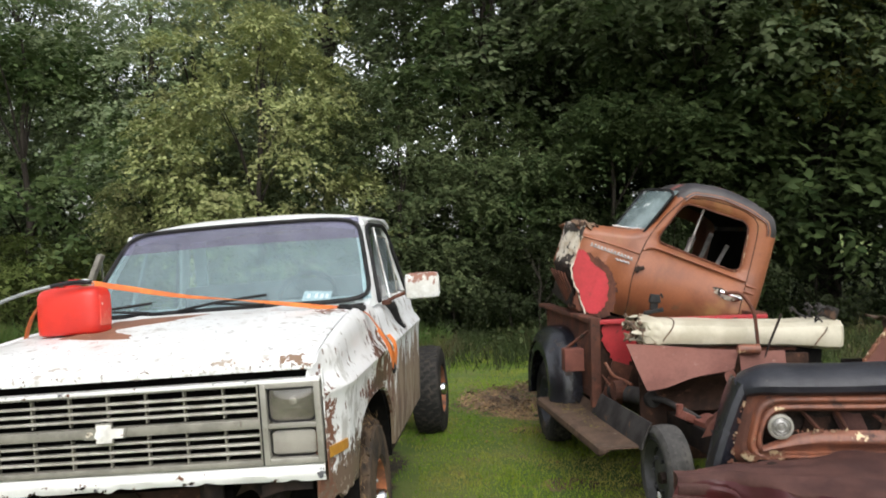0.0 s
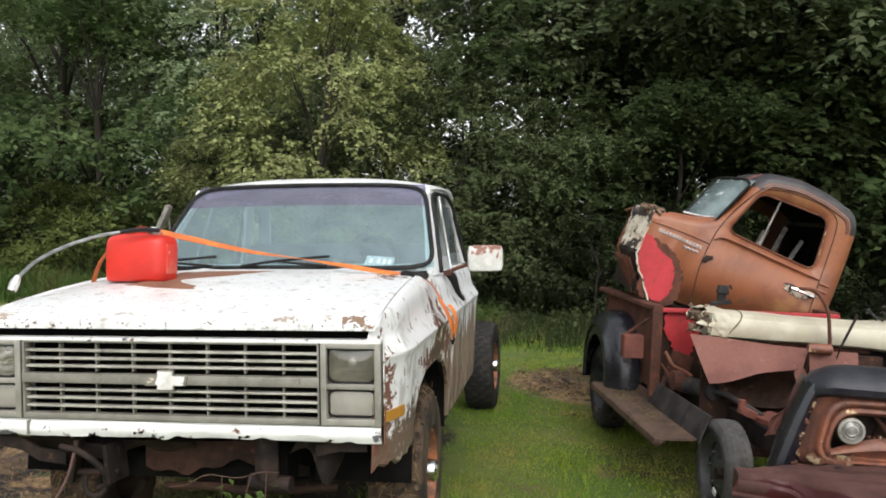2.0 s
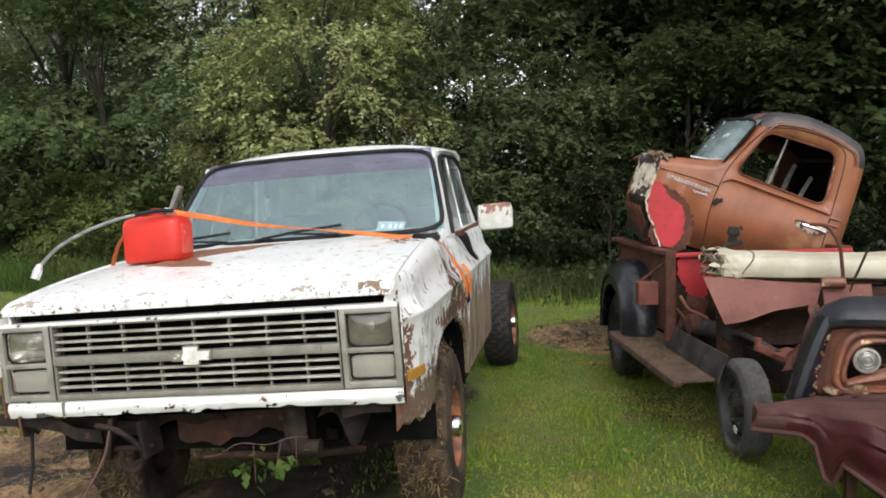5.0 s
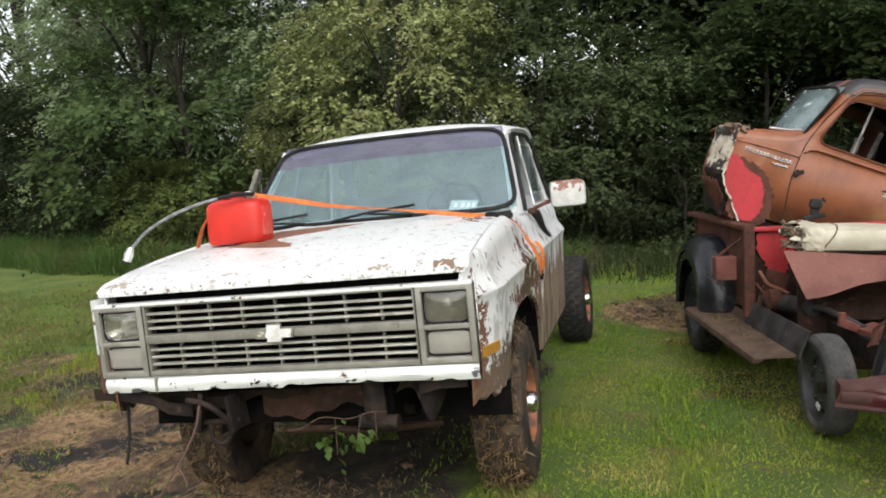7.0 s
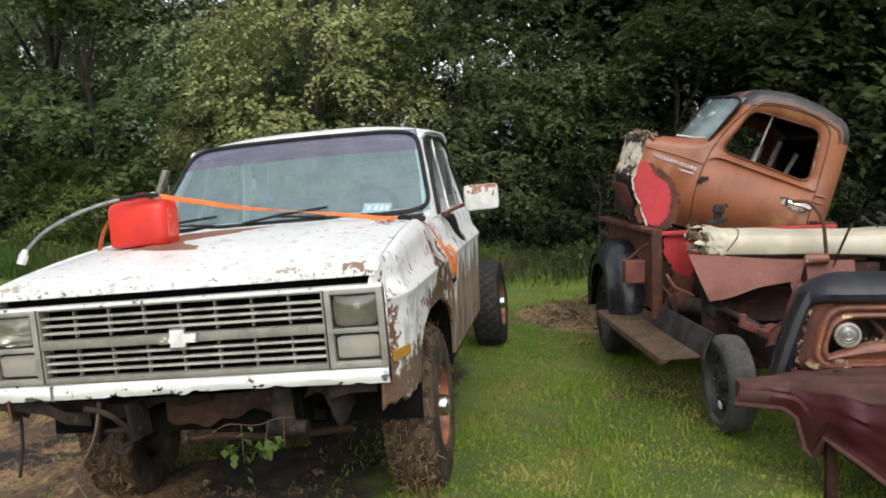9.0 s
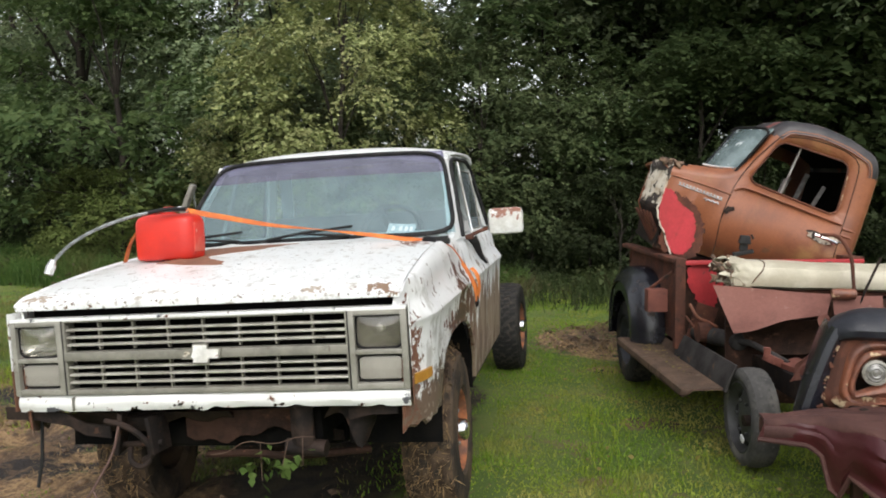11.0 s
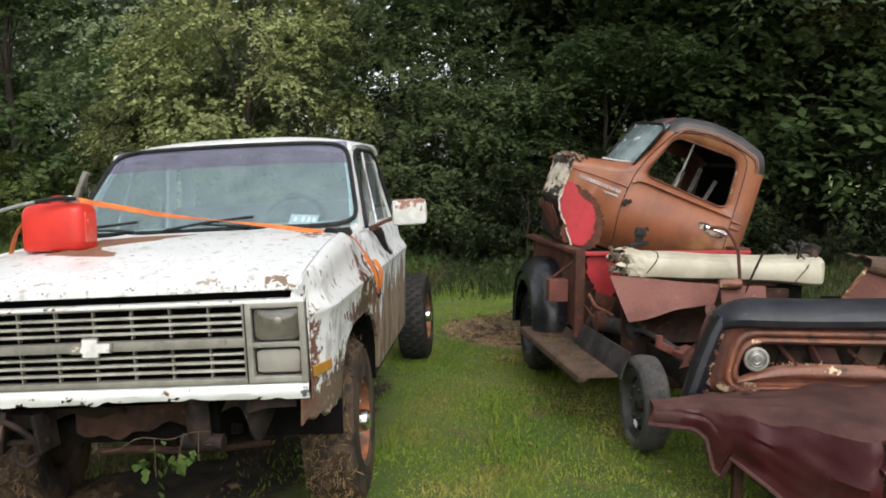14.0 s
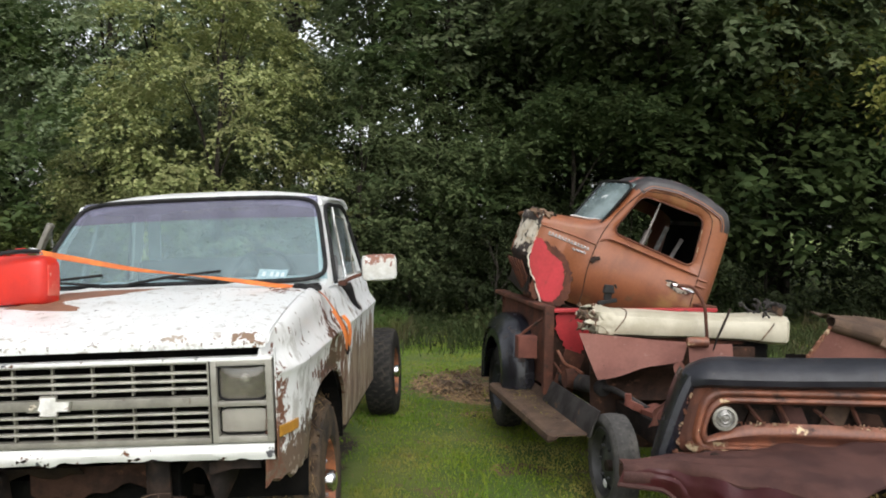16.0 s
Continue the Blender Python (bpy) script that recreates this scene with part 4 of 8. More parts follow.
    # bent valance below the grille
    bm = bmesh.new()
    rows = []
    for v in range(5):
        row = []
        for k in range(91):
            x = -0.905 + 1.81 * k / 90
            low = 0.788 + 0.005 * math.sin(x * 3.1 + 0.6) + 0.008 * max(0, math.sin(x * 17 + 1)) ** 14 - 0.012 * math.exp(-((x + 0.02) / 0.03) ** 2) + 0.004 * noise.noise((x * 13, 4, 0))
            z = 0.855 + (low - 0.855) * v / 4
            row.append((x, -0.012 - 0.012 * math.sin(v / 4 * math.pi) + 0.012 * noise.noise((x * 4, v, 0)) * v / 4 + 0.004 * math.sin(x * 7), z))
        rows.append(row)
    sheet(bm, rows, 0.012, (0, -1, 0))
    valance = part("valance", bm, M_valance, truck, "bent white valance panel under the grille", True)
    for x, w, z in ((-0.33, 0.03, 0.8), (-0.12, 0.045, 0.812), (-0.02, 0.02, 0.795), (0.34, 0.05, 0.806), (0.41, 0.016, 0.797), (0.7, 0.03, 0.8)):
        bm = bmesh.new()
        sheet(bm, [[(x + w * (u - 0.5), -0.04, z + 0.007 * (v - 0.5) * (1 + math.sin(u * 9 + x * 40)) + 0.006 * u) for u in np.linspace(0, 1, 7)] for v in (0, 1)], 0.004, (0, 1, 0))
        part("dent", bm, M_dark, valance, "dark nick in the paint")
    bm = bmesh.new()
    block(bm, (-0.63, -0.022, 0.822), (0.003, 0.03, 0.06))
    part("seam", bm, M_chrome, valance)


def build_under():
    # rails and crossmember are coloured black for the shade underneath
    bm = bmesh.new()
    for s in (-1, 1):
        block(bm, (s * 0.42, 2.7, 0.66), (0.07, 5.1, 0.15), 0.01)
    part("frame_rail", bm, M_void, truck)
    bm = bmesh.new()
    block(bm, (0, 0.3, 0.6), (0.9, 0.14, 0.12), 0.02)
    part("crossmember", bm, M_void, truck, "front crossmember coloured black for the underbody shade")
    bm = bmesh.new()
    sheet(bm, [[(-0.2 + 0.56 * u, 0.16 + 0.012 * math.sin(u * 9), 0.735 - (0.12 + 0.03 * math.sin(u * 6) + 0.012 * math.sin(u * 23)) * v) for u in np.linspace(0, 1, 18)] for v in np.linspace(0, 1, 5)], 0.01, (0, -1, 0))
    part("splash_plate", bm, M_rust_dark, truck, "bent dark rusty splash plate", True)
    bm = bmesh.new()
    tube(bm, curve_pts([(-0.15, 0.25, 0.5), (0.1, 0.2, 0.52), (0.3, 0.22, 0.5), (0.6, 0.4, 0.47)], 12), 0.018, 8)
    part("steering_rod", bm, M_rust_dark, truck, "", True)
    bm = bmesh.new()
    rows = [[(-1.0 + 1.04 * u, 0.10 + 0.05 * v, 0.745 - v * (0.05 + 0.045 * math.sin(math.pi * min(1, max(0, (u - 0.12) / 0.6))) + 0.015 * math.sin(u * 31))) for u in np.linspace(0, 1, 18)] for v in np.linspace(0, 1, 5)]
    sheet(bm, rows, 0.012, (0, -1, 0.2))
    part("bumper_bracket", bm, M_dark, truck, "bent dark bumper bracket", True)
    # bumper iron: a flat bar that sticks out past the fender and bends inward
    bm = bmesh.new()
    sheet(bm, [[(x, 0.02 + 0.05 * (x + 1.0), z + dz) for dz in (0.028, -0.028)] for x, z in ((-1.0, 0.775), (-0.85, 0.765), (-0.7, 0.735), (-0.62, 0.69), (-0.5, 0.675))], 0.012, (0, 1, 0))
    part("bumper_iron", bm, M_dark, truck, "bent rusty bumper iron")
    bm = bmesh.new()
    block(bm, (-0.46, 0.06, 0.67), (0.022, 0.13, 0.19), 0.006, (0, 9, 14))
    block(bm, (-0.29, 0.07, 0.66), (0.022, 0.13, 0.17), 0.006, (0, -7, -8))
    block(bm, (-0.37, 0.1, 0.7), (0.19, 0.05, 0.07), 0.012, (12, 3, 0))
    tube(bm, [(-0.5, 0.05, 0.61), (-0.26, 0.05, 0.62)], 0.014, 8)
    tube(bm, curve_pts([(-0.42, 0.05, 0.6), (-0.41, 0.03, 0.54), (-0.36, 0.03, 0.515), (-0.32, 0.04, 0.55), (-0.33, 0.05, 0.61)], 12), 0.013, 8)
    part("tow_hook_mount", bm, M_dark, truck, "rusty tow hook bracket and shackle", True)
    bm = bmesh.new()
    tube(bm, curve_pts([(-0.5, 0.0, 0.735), (-0.4, -0.02, 0.72), (-0.33, 0.0, 0.66), (-0.3, 0.03, 0.58), (-0.36, 0.05, 0.54)], 14), [0.014] * 15, 8)
    part("tow_hook", bm, M_dark, truck, "", True)
    bm = bmesh.new()
    sheet(bm, [[(0.34 + 0.1 * u, 0.07 - 0.03 * math.sin(math.pi * u), z) for u in np.linspace(0, 1, 7)] for z in (0.775, 0.72, 0.66, 0.6)], 0.02, (0, -1, 0))
    tube(bm, [(0.31, 0.09, 0.585), (0.49, 0.09, 0.575)], 0.038, 12)
    part("spring_hanger", bm, M_dark, truck, "rusty spring hanger", True)
    bm = bmesh.new()
    rows = [[(0.53 + 0.2 * u - 0.03 * v, 0.05 + 0.06 * u + 0.03 * math.sin(u * 7), 0.77 + 0.015 * math.sin(u * 5) - v * (0.05 + 0.13 * math.exp(-((u - 0.75) / 0.22) ** 2))) for u in np.linspace(0, 1, 14)] for v in np.linspace(0, 1, 5)]
    sheet(bm, rows, 0.01, (0, -1, 0.1))
    part("bumper_bracket", bm, M_dark, truck, "torn dark bumper bracket", True)
    bm = bmesh.new()
    sheet(bm, [[(x, 0.02 + 0.1 * (0.84 - x), z + dz) for dz in (0.025, -0.022)] for x, z in ((0.62, 0.74), (0.72, 0.765), (0.84, 0.77))], 0.012, (0, 1, 0))
    part("bumper_iron", bm, M_dark, truck, "bent rusty bumper iron")
    bm = bmesh.new()
    tube(bm, [(-0.86, 0.06, 0.72), (-0.87, 0.05, 0.55), (-0.89, 0.03, 0.42)], 0.008, 6)
    part("hanging_cable", bm, M_black, truck)
    for y in (0.93, 4.22):
        bm = bmesh.new()
        tube(bm, [(-0.75, y, 0.4), (-0.2, y, 0.4), (0.2, y, 0.4), (0.75, y, 0.4)], 0.045, 10)
        lathe(bm, [(-0.16, 0.05), (-0.1, 0.13), (0.05, 0.15), (0.14, 0.1), (0.16, 0.04)], 16, "x", (-0.18 if y < 2 else 0, y, 0.4))
        part("axle", bm, M_dark, truck, "", True)
        for s in (-1, 1):
            bm = bmesh.new()
            sheet(bm, [[(s * (0.42 + w), y + 0.62 * u, 0.47 + 0.13 * u * u) for u in np.linspace(-1, 1, 13)] for w in (-0.035, 0.035)], 0.05, (0, 0, 1))
            part("leaf_spring", bm, M_dark, truck)
    # plain block, enlarged to keep light off the ground under the truck
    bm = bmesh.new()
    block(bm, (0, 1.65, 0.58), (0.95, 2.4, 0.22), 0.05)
    part("underbody_shade_block", bm, M_void, truck)
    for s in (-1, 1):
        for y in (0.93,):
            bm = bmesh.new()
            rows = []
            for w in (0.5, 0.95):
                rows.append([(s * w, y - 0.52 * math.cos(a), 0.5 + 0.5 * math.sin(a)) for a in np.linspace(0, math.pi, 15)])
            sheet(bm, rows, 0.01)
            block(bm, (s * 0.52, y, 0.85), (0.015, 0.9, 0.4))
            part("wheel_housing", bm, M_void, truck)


def build_wheel(name, parent, c, r, w, rim_r, lugs, tyre_mat, rim_mat, face=1, steer=0.0, hub=True, lug_h=0.018, mud=0):
    """A wheel whose axle runs along x; face +1 shows its outside towards +x."""
    hw = w / 2
    bm = bmesh.new()
    lathe(bm, [(-hw * 0.8, rim_r), (-hw * 0.98, rim_r + 0.03), (-hw, (r + rim_r) / 2), (-hw * 0.93, r - 0.03), (-hw * 0.75, r - 0.008), (0, r), (hw * 0.75, r - 0.008), (hw * 0.93, r - 0.03), (hw, (r + rim_r) / 2), (hw * 0.98, rim_r + 0.03), (hw * 0.8, rim_r)], 48, "x", closed=True)
    root = part("wheel", bm, tyre_mat, parent, name)
    root.matrix_local = pose(*c, 0, 0, steer)
    bm = bmesh.new()
    f = face
    lathe(bm, [(f * hw * 0.85, rim_r + 0.012), (f * hw * 0.9, rim_r), (f * hw * 0.45, rim_r - 0.02), (f * hw * 0.25, rim_r * 0.8), (f * hw * 0.4, rim_r * 0.62), (f * hw * 0.55, rim_r * 0.4), (f * hw * 0.6, 0.03), (f * hw * 0.6, 0.001)], 32, "x", caps=False)
    part("rim", bm, rim_mat, root, "", True)
    bm = bmesh.new()
    block(bm, (0, 0, 0), (0.012, rim_r * 0.3, rim_r * 0.13), 0.005)
    slot = part("rim_slot", bm, M_black, root)
    for k in range(8):
        ob = slot if k == 0 else new("rim_slot", slot.data)
        ob.parent = root
        ob.matrix_local = Matrix.Rotation(2 * math.pi * k / 8, 4, "X") @ pose(f * hw * 0.3, 0, rim_r * 0.78)
    bm = bmesh.new()
    lathe(bm, [(f * hw * 0.5, 0.011), (f * hw * 0.72, 0.011), (f * hw * 0.75, 0.006)], 6, "x")
    nut = part("lug_nut", bm, M_bright if hub else rim_mat, root)
    for k in range(6):
        a = 2 * math.pi * k / 6
        ob = nut if k == 0 else new("lug_nut", nut.data)
        ob.parent = root
        ob.location = (0, rim_r * 0.5 * math.cos(a), rim_r * 0.5 * math.sin(a))
    bm = bmesh.new()
    block(bm, (0, 0, 0), (hw * 0.42, 2 * math.pi * r / lugs * 0.58, lug_h * 2))
    tread = part("tread_block", bm, tyre_mat, root)
    if mud:
        rr = np.random.RandomState(int(mud))
        bm = bmesh.new()
        rows = []
        for i in range(73):
            a = 2 * math.pi * i / 72
            row = []
            for u in np.linspace(-1.02, 0.86, 13):
                q = noise.noise((u * 4 + mud, math.cos(a) * 5, math.sin(a) * 5)) + 0.5 * noise.noise((u * 9, math.cos(a) * 13, math.sin(a) * 13 + mud))
                rad = r - 0.03 * abs(u) ** 4 + 0.009 + 0.026 * q
                row.append((u * hw, math.cos(a) * rad, math.sin(a) * rad))
            rows.append(row)
        sheet(bm, rows)
        part("mud_cake", bm, M_mud, root, "brown mud caked over the tread", True)
        n = 1500
        a, u = rr.uniform(0, 2 * math.pi, n), rr.uniform(-1, 0.8, n)
        base = np.stack([u * hw, np.cos(a) * r, np.sin(a) * r], 1)
        d = rr.normal(size=(n, 3)) + base * (0, 1, 1) / r * 0.6
        d /= np.linalg.norm(d, axis=1, keepdims=True)
        base += base * (0, 1, 1) / r * rr.uniform(0.0, 0.022, (n, 1))
        tip = base + d * rr.uniform(0.02, 0.075, (n, 1))
        w = np.cross(d, rr.normal(size=(n, 3)))
        w *= 0.0022 / np.linalg.norm(w, axis=1, keepdims=True)
        me = raw_mesh("straw", np.stack([base - w, base + w, tip], 1).reshape(-1, 3), np.arange(3 * n).reshape(-1, 3))
        ob = put("straw", me, M_straw, root, "dry straw stuck in the mud")
        ob["kind"] = "stuff"
    for k in range(lugs):
        for row, off in ((-0.62, 0), (-0.2, 0.5), (0.2, 0), (0.62, 0.5)):
            ob = tread if k == 0 and row == -0.62 else new("tread_block", tread.data)
            ob.parent = root
            ob.matrix_local = Matrix.Rotation(2 * math.pi * (k + off) / lugs, 4, "X") @ pose(row * hw, 0, r - (0.004 if abs(row) < 0.5 else 0.012), 0, row * 8, 18 * (1 if row > 0 else -1))
    if hub:
        bm = bmesh.new()
        lathe(bm, [(f * hw * 0.4, 0.098), (f * hw * 0.6, 0.09), (f * hw * 0.68, 0.062), (f * hw * 1.05, 0.056), (f * hw * 1.15, 0.04), (f * hw * 1.15, 0.001)], 20, "x")
        part("hub", bm, M_hub, root, "chrome locking hub", True)
    return root


build_hood()
for s in (1, -1):
    build_side(s)
build_roof()
build_screen()
build_cabin()
build_front()
build_under()
FRONT_WHEEL = build_wheel("muddy off-road tyre with straw stuck in the tread", truck, (0.84, 0.93, 0.40), 0.41, 0.26, 0.205, 24, M_mud_tyre, M_orange_rim, 1, 1, lug_h=0.012, mud=3)
build_wheel("muddy off-road tyre sunk in mud", truck, (-0.82, 0.93, 0.40), 0.41, 0.26, 0.205, 24, M_mud_tyre, M_orange_rim, -1, 6, lug_h=0.012, mud=3)
build_wheel("off-road rear tyre", truck, (0.91, 4.22, 0.38), 0.40, 0.26, 0.205, 30, M_tyre, M_orange_rim, 1, -2, lug_h=0.007)
build_wheel("off-road rear tyre", truck, (-0.91, 4.22, 0.38), 0.40, 0.26, 0.205, 30, M_tyre, M_orange_rim, -1, 0, lug_h=0.007)

# ---- old truck chassis with bed, running board and wheels ----
OLD = pose(2.43, 1.65, 0, 0, 0, 12)
chassis = tagged(empty("truck_chassis", OLD), "rusty cabless pickup chassis with bed and running board on grass", "truck chassis")


def build_chassis():
    # bed side: ribbed panel with rolled top rail
    for x, nm in ((0.06, "bed_side"), (1.36, "bed_side")):
        bm = bmesh.new()
        sheet(bm, [[(x + 0.012 * math.sin(v * 9), y, 0.52 + 0.6 * v) for y in np.linspace(1.27, 2.78, 20)] for v in np.linspace(0, 1, 12)], 0.012, (-1, 0, 0))
        part(nm, bm, M_rust, chassis, "rusty brown bed side panel", True)
        bm = bmesh.new()
        block(bm, (x - 0.02, 2.02, 1.128), (0.1, 1.56, 0.035), 0.01)
        part("bed_rail", bm, M_rust, chassis)
    bm = bmesh.new()
    sheet(bm, [[(x, 1.27, 0.5 + 0.6 * v) for x in np.linspace(0.05, 1.36, 16)] for v in np.linspace(0, 1, 6)], 0.015, (0, -1, 0))
    board_sheet = part("headboard", bm, M_rust_dark, chassis, "dark rusty bed headboard")
    bm = bmesh.new()
    red = rounded([(0.09, 1.1), (0.36, 1.1), (0.36, 0.93), (0.3, 0.8), (0.27, 0.68), (0.2, 0.7), (0.17, 0.85), (0.1, 0.95)], 0.05)
    f = bm.faces.new([bm.verts.new((p.x + 0.01 * math.sin(i * 2.7), 1.252, p.y + 0.01 * math.sin(i * 1.9))) for i, p in enumerate(red)])
    ext = bmesh.ops.extrude_face_region(bm, geom=[f])
    for v in ext["geom"]:
        if isinstance(v, bmesh.types.BMVert):
            v.co.y += 0.003
    part("red_paint", bm, M_red, board_sheet, "worn red paint on the headboard")
    bm = bmesh.new()
    block(bm, (0.72, 1.25, 1.115), (1.32, 0.07, 0.03), 0.008)
    part("headboard_rail", bm, M_red, chassis, "red headboard rail", True)
    bm = bmesh.new()
    block(bm, (0.035, 1.24, 0.82), (0.075, 0.06, 0.66), 0.008)
    part("corner_post", bm, M_rust, chassis, "rusty bed corner post")
    bm = bmesh.new()
    block(bm, (0.17, 1.20, 0.62), (0.16, 0.02, 0.4), 0.004, (0, 18, 0))
    part("side_flap", bm, M_rust, chassis)
    bm = bmesh.new()
    block(bm, (-0.1, 1.36, 0.83), (0.15, 0.1, 0.17), 0.01)
    part("tool_box", bm, M_rust_red, chassis, "small rusty box bracket")
    bm = bmesh.new()
    tube(bm, [(0.0, 1.28, 1.05), (-0.14, 1.42, 0.9)], 0.012, 6)
    part("brace", bm, M_rust, chassis)
    bm = bmesh.new()
    block(bm, (0.71, 2.03, 0.55), (1.3, 1.5, 0.04))
    block(bm, (0.71, 2.77, 0.85), (1.3, 0.03, 0.5))
    part("bed_floor", bm, M_rust, chassis)
    # rear fender: a rounded black hood over the wheel
    for sx, x0 in ((-1, 0.05), (1, 1.38)):
        bm = bmesh.new()
        rows = []
        for i in range(21):
            a = math.pi * (-0.02 + 1.06 * i / 20)
            row = []
            for k in range(11):
                w = k / 10
                rr = 0.49 - 0.12 * w ** 4
                row.append((x0 + sx * 0.225 * w, 2.14 - (rr + 0.02) * math.copysign(abs(math.cos(a)) ** 0.75, math.cos(a)), 0.45 + (rr + 0.05) * math.copysign(abs(math.sin(a)) ** 0.85, math.sin(a))))
            rows.append(row)
        sheet(bm, rows, 0.012)
        # skirt that closes the fender's outside
        cen = [(x0 + sx * 0.225, 2.14 - 0.39 * math.cos(math.pi * (-0.02 + 1.06 * i / 20)), 0.45 + 0.42 * math.sin(math.pi * (-0.02 + 1.06 * i / 20))) for i in range(21)]
        inn = [(x0 + sx * 0.23, 2.14 + (y - 2.14) * 0.84, 0.45 + (z - 0.45) * 0.84) for x, y, z in cen]
        sheet(bm, [cen, inn], 0.01, (sx, 0, 0))
        part("rear_fender", bm, M_fender_black, chassis, "dull black rounded rear fender", True)
    # running board with dropped edge
    bm = bmesh.new()
    rows = []
    for y in [0.26, 0.268, 0.28, 0.3] + list(np.linspace(0.33, 1.95, 10)):
        taper = max(0, 1 - (y - 0.26) / 0.06) ** 2 * 0.045
        rows.append([(-0.235 + taper, y, 0.385 + taper), (-0.25 + taper, y, 0.405 + taper * 0.5), (-0.245 + taper, y, 0.43), (-0.225 + taper, y, 0.44), (-0.13, y, 0.44), (0.02, y, 0.442), (0.05, y, 0.5)])
    sheet(bm, rows, 0.012, (0, 0, 1))
    part("running_board", bm, M_board, chassis, "rusty running board scattered with leaf litter")
    bm = bmesh.new()
    rows = [[(0.0 + 0.035 * v + 0.03 * v * v, y, 0.425 + 0.165 * v) for v in np.linspace(0, 1, 6)] for y in np.linspace(0.22, 1.25, 10)]
    sheet(bm, rows, 0.012, (-1, 0, 0))
    part("splash_apron", bm, M_dusty, chassis, "dusty grey splash apron", True)
    # frame
    for x in (0.36, 1.16):
        bm = bmesh.new()
        block(bm, (x, 1.2, 0.5), (0.06, 3.9, 0.14), 0.01)
        part("frame_rail", bm, M_dark, chassis)
    bm = bmesh.new()
    for y in (-0.45, 0.3, 1.1, 2.6):
        block(bm, (0.76, y, 0.5), (0.8, 0.08, 0.1), 0.01)
    part("crossmember", bm, M_dark, chassis)
    bm = bmesh.new()
    lathe(bm, [(-0.3, 0.03), (-0.28, 0.058), (0.28, 0.062), (0.3, 0.03)], 16, "y", (0, 0, 0))
    bmesh.ops.transform(bm, matrix=pose(0.2, 0.9, 0.635, -4, 0, 9), verts=bm.verts)
    silencer = part("silencer", bm, M_dusty, chassis, "dull grey silencer drum", True)
    bm = bmesh.new()
    tube(bm, curve_pts([(0.24, 0.62, 0.655), (0.26, 0.5, 0.67), (0.3, 0.36, 0.65), (0.38, 0.2, 0.6)], 12), 0.02, 10)
    part("tail_pipe", bm, M_dusty, silencer, "", True)
    bm = bmesh.new()
    tube(bm, curve_pts([(0.1, 1.2, 0.82), (0.13, 1.12, 0.74), (0.17, 1.02, 0.72), (0.2, 0.92, 0.7)], 10), 0.011, 8)
    part("hanger_rod", bm, M_copper, silencer, "thin orange rusty hanger rod", True)
    bm = bmesh.new()
    block(bm, (0.34, 0.26, 0.6), (0.17, 0.1, 0.05), 0.012, (8, 22, 20))
    block(bm, (0.42, 0.18, 0.55), (0.13, 0.16, 0.14), 0.015, (0, -12, 10))
    tube(bm, [(0.27, 0.26, 0.63), (0.27, 0.26, 0.69)], 0.022, 10)
    part("suspension_mount", bm, M_rust_red, chassis, "rusty suspension mount", True)
    bm = bmesh.new()
    tube(bm, [(0.05, 0.05, 0.3), (0.76, 0.05, 0.3), (1.5, 0.05, 0.3)], 0.035, 8)
    part("axle", bm, M_dark, chassis, "", True)
    bm = bmesh.new()
    tube(bm, [(0.05, 2.2, 0.36), (0.76, 2.2, 0.36), (1.5, 2.2, 0.36)], 0.045, 8)
    part("axle", bm, M_dark, chassis, "", True)
    bm = bmesh.new()
    tube(bm, curve_pts([(0.06, 1.16, 0.74), (0.12, 1.05, 0.62), (0.1, 0.98, 0.55)], 8), 0.008, 6)
    lathe(bm, [(-0.05, 0.07), (0.02, 0.075), (0.05, 0.05)], 16, "x", (0.14, 1.0, 0.65))
    part("bracket_disc", bm, M_rust, chassis)


build_chassis()
old_wheel = build_wheel("worn black tyre on a dark steel wheel", chassis, (0.14, 0.16, 0.29), 0.298, 0.165, 0.205, 40, M_old_tyre, M_rim_grey, -1, -2, hub=False, lug_h=0.0008)
bm = bmesh.new()
block(bm, (-0.062, -0.03, -0.125), (0.012, 0.05, 0.035), 0.006, (20, 0, 0))
part("wheel_weight", bm, M_white, old_wheel, "white tag on the wheel")
build_wheel("worn black tyre on a dark steel wheel", chassis, (1.45, 0.16, 0.29), 0.298, 0.165, 0.19, 40, M_old_tyre, M_black_paint, 1, -4, hub=False, lug_h=0.005)
build_wheel("black rear tyre under a black fender", chassis, (0.0, 2.3, 0.34), 0.35, 0.2, 0.2, 18, M_tyre, M_black_paint, -1, 0, hub=False, lug_h=0.005)
build_wheel("black rear tyre under a black fender", chassis, (1.5, 2.2, 0.34), 0.35, 0.2, 0.2, 18, M_tyre, M_black_paint, 1, 0, hub=False, lug_h=0.005)

# ---- copper-coloured old cab, tipped nose up in the bed ----
CAB = pose(2.595, 3.3, 1.215, 0, 18, 0) @ pose(0, 0, 0, 0, 0, 3) @ Matrix.Scale(1.04, 4)
cab = tagged(empty("truck_cab", CAB), "copper-brown old truck cab with black roof tipped nose up", "truck cab")
CAB_W = 1.45


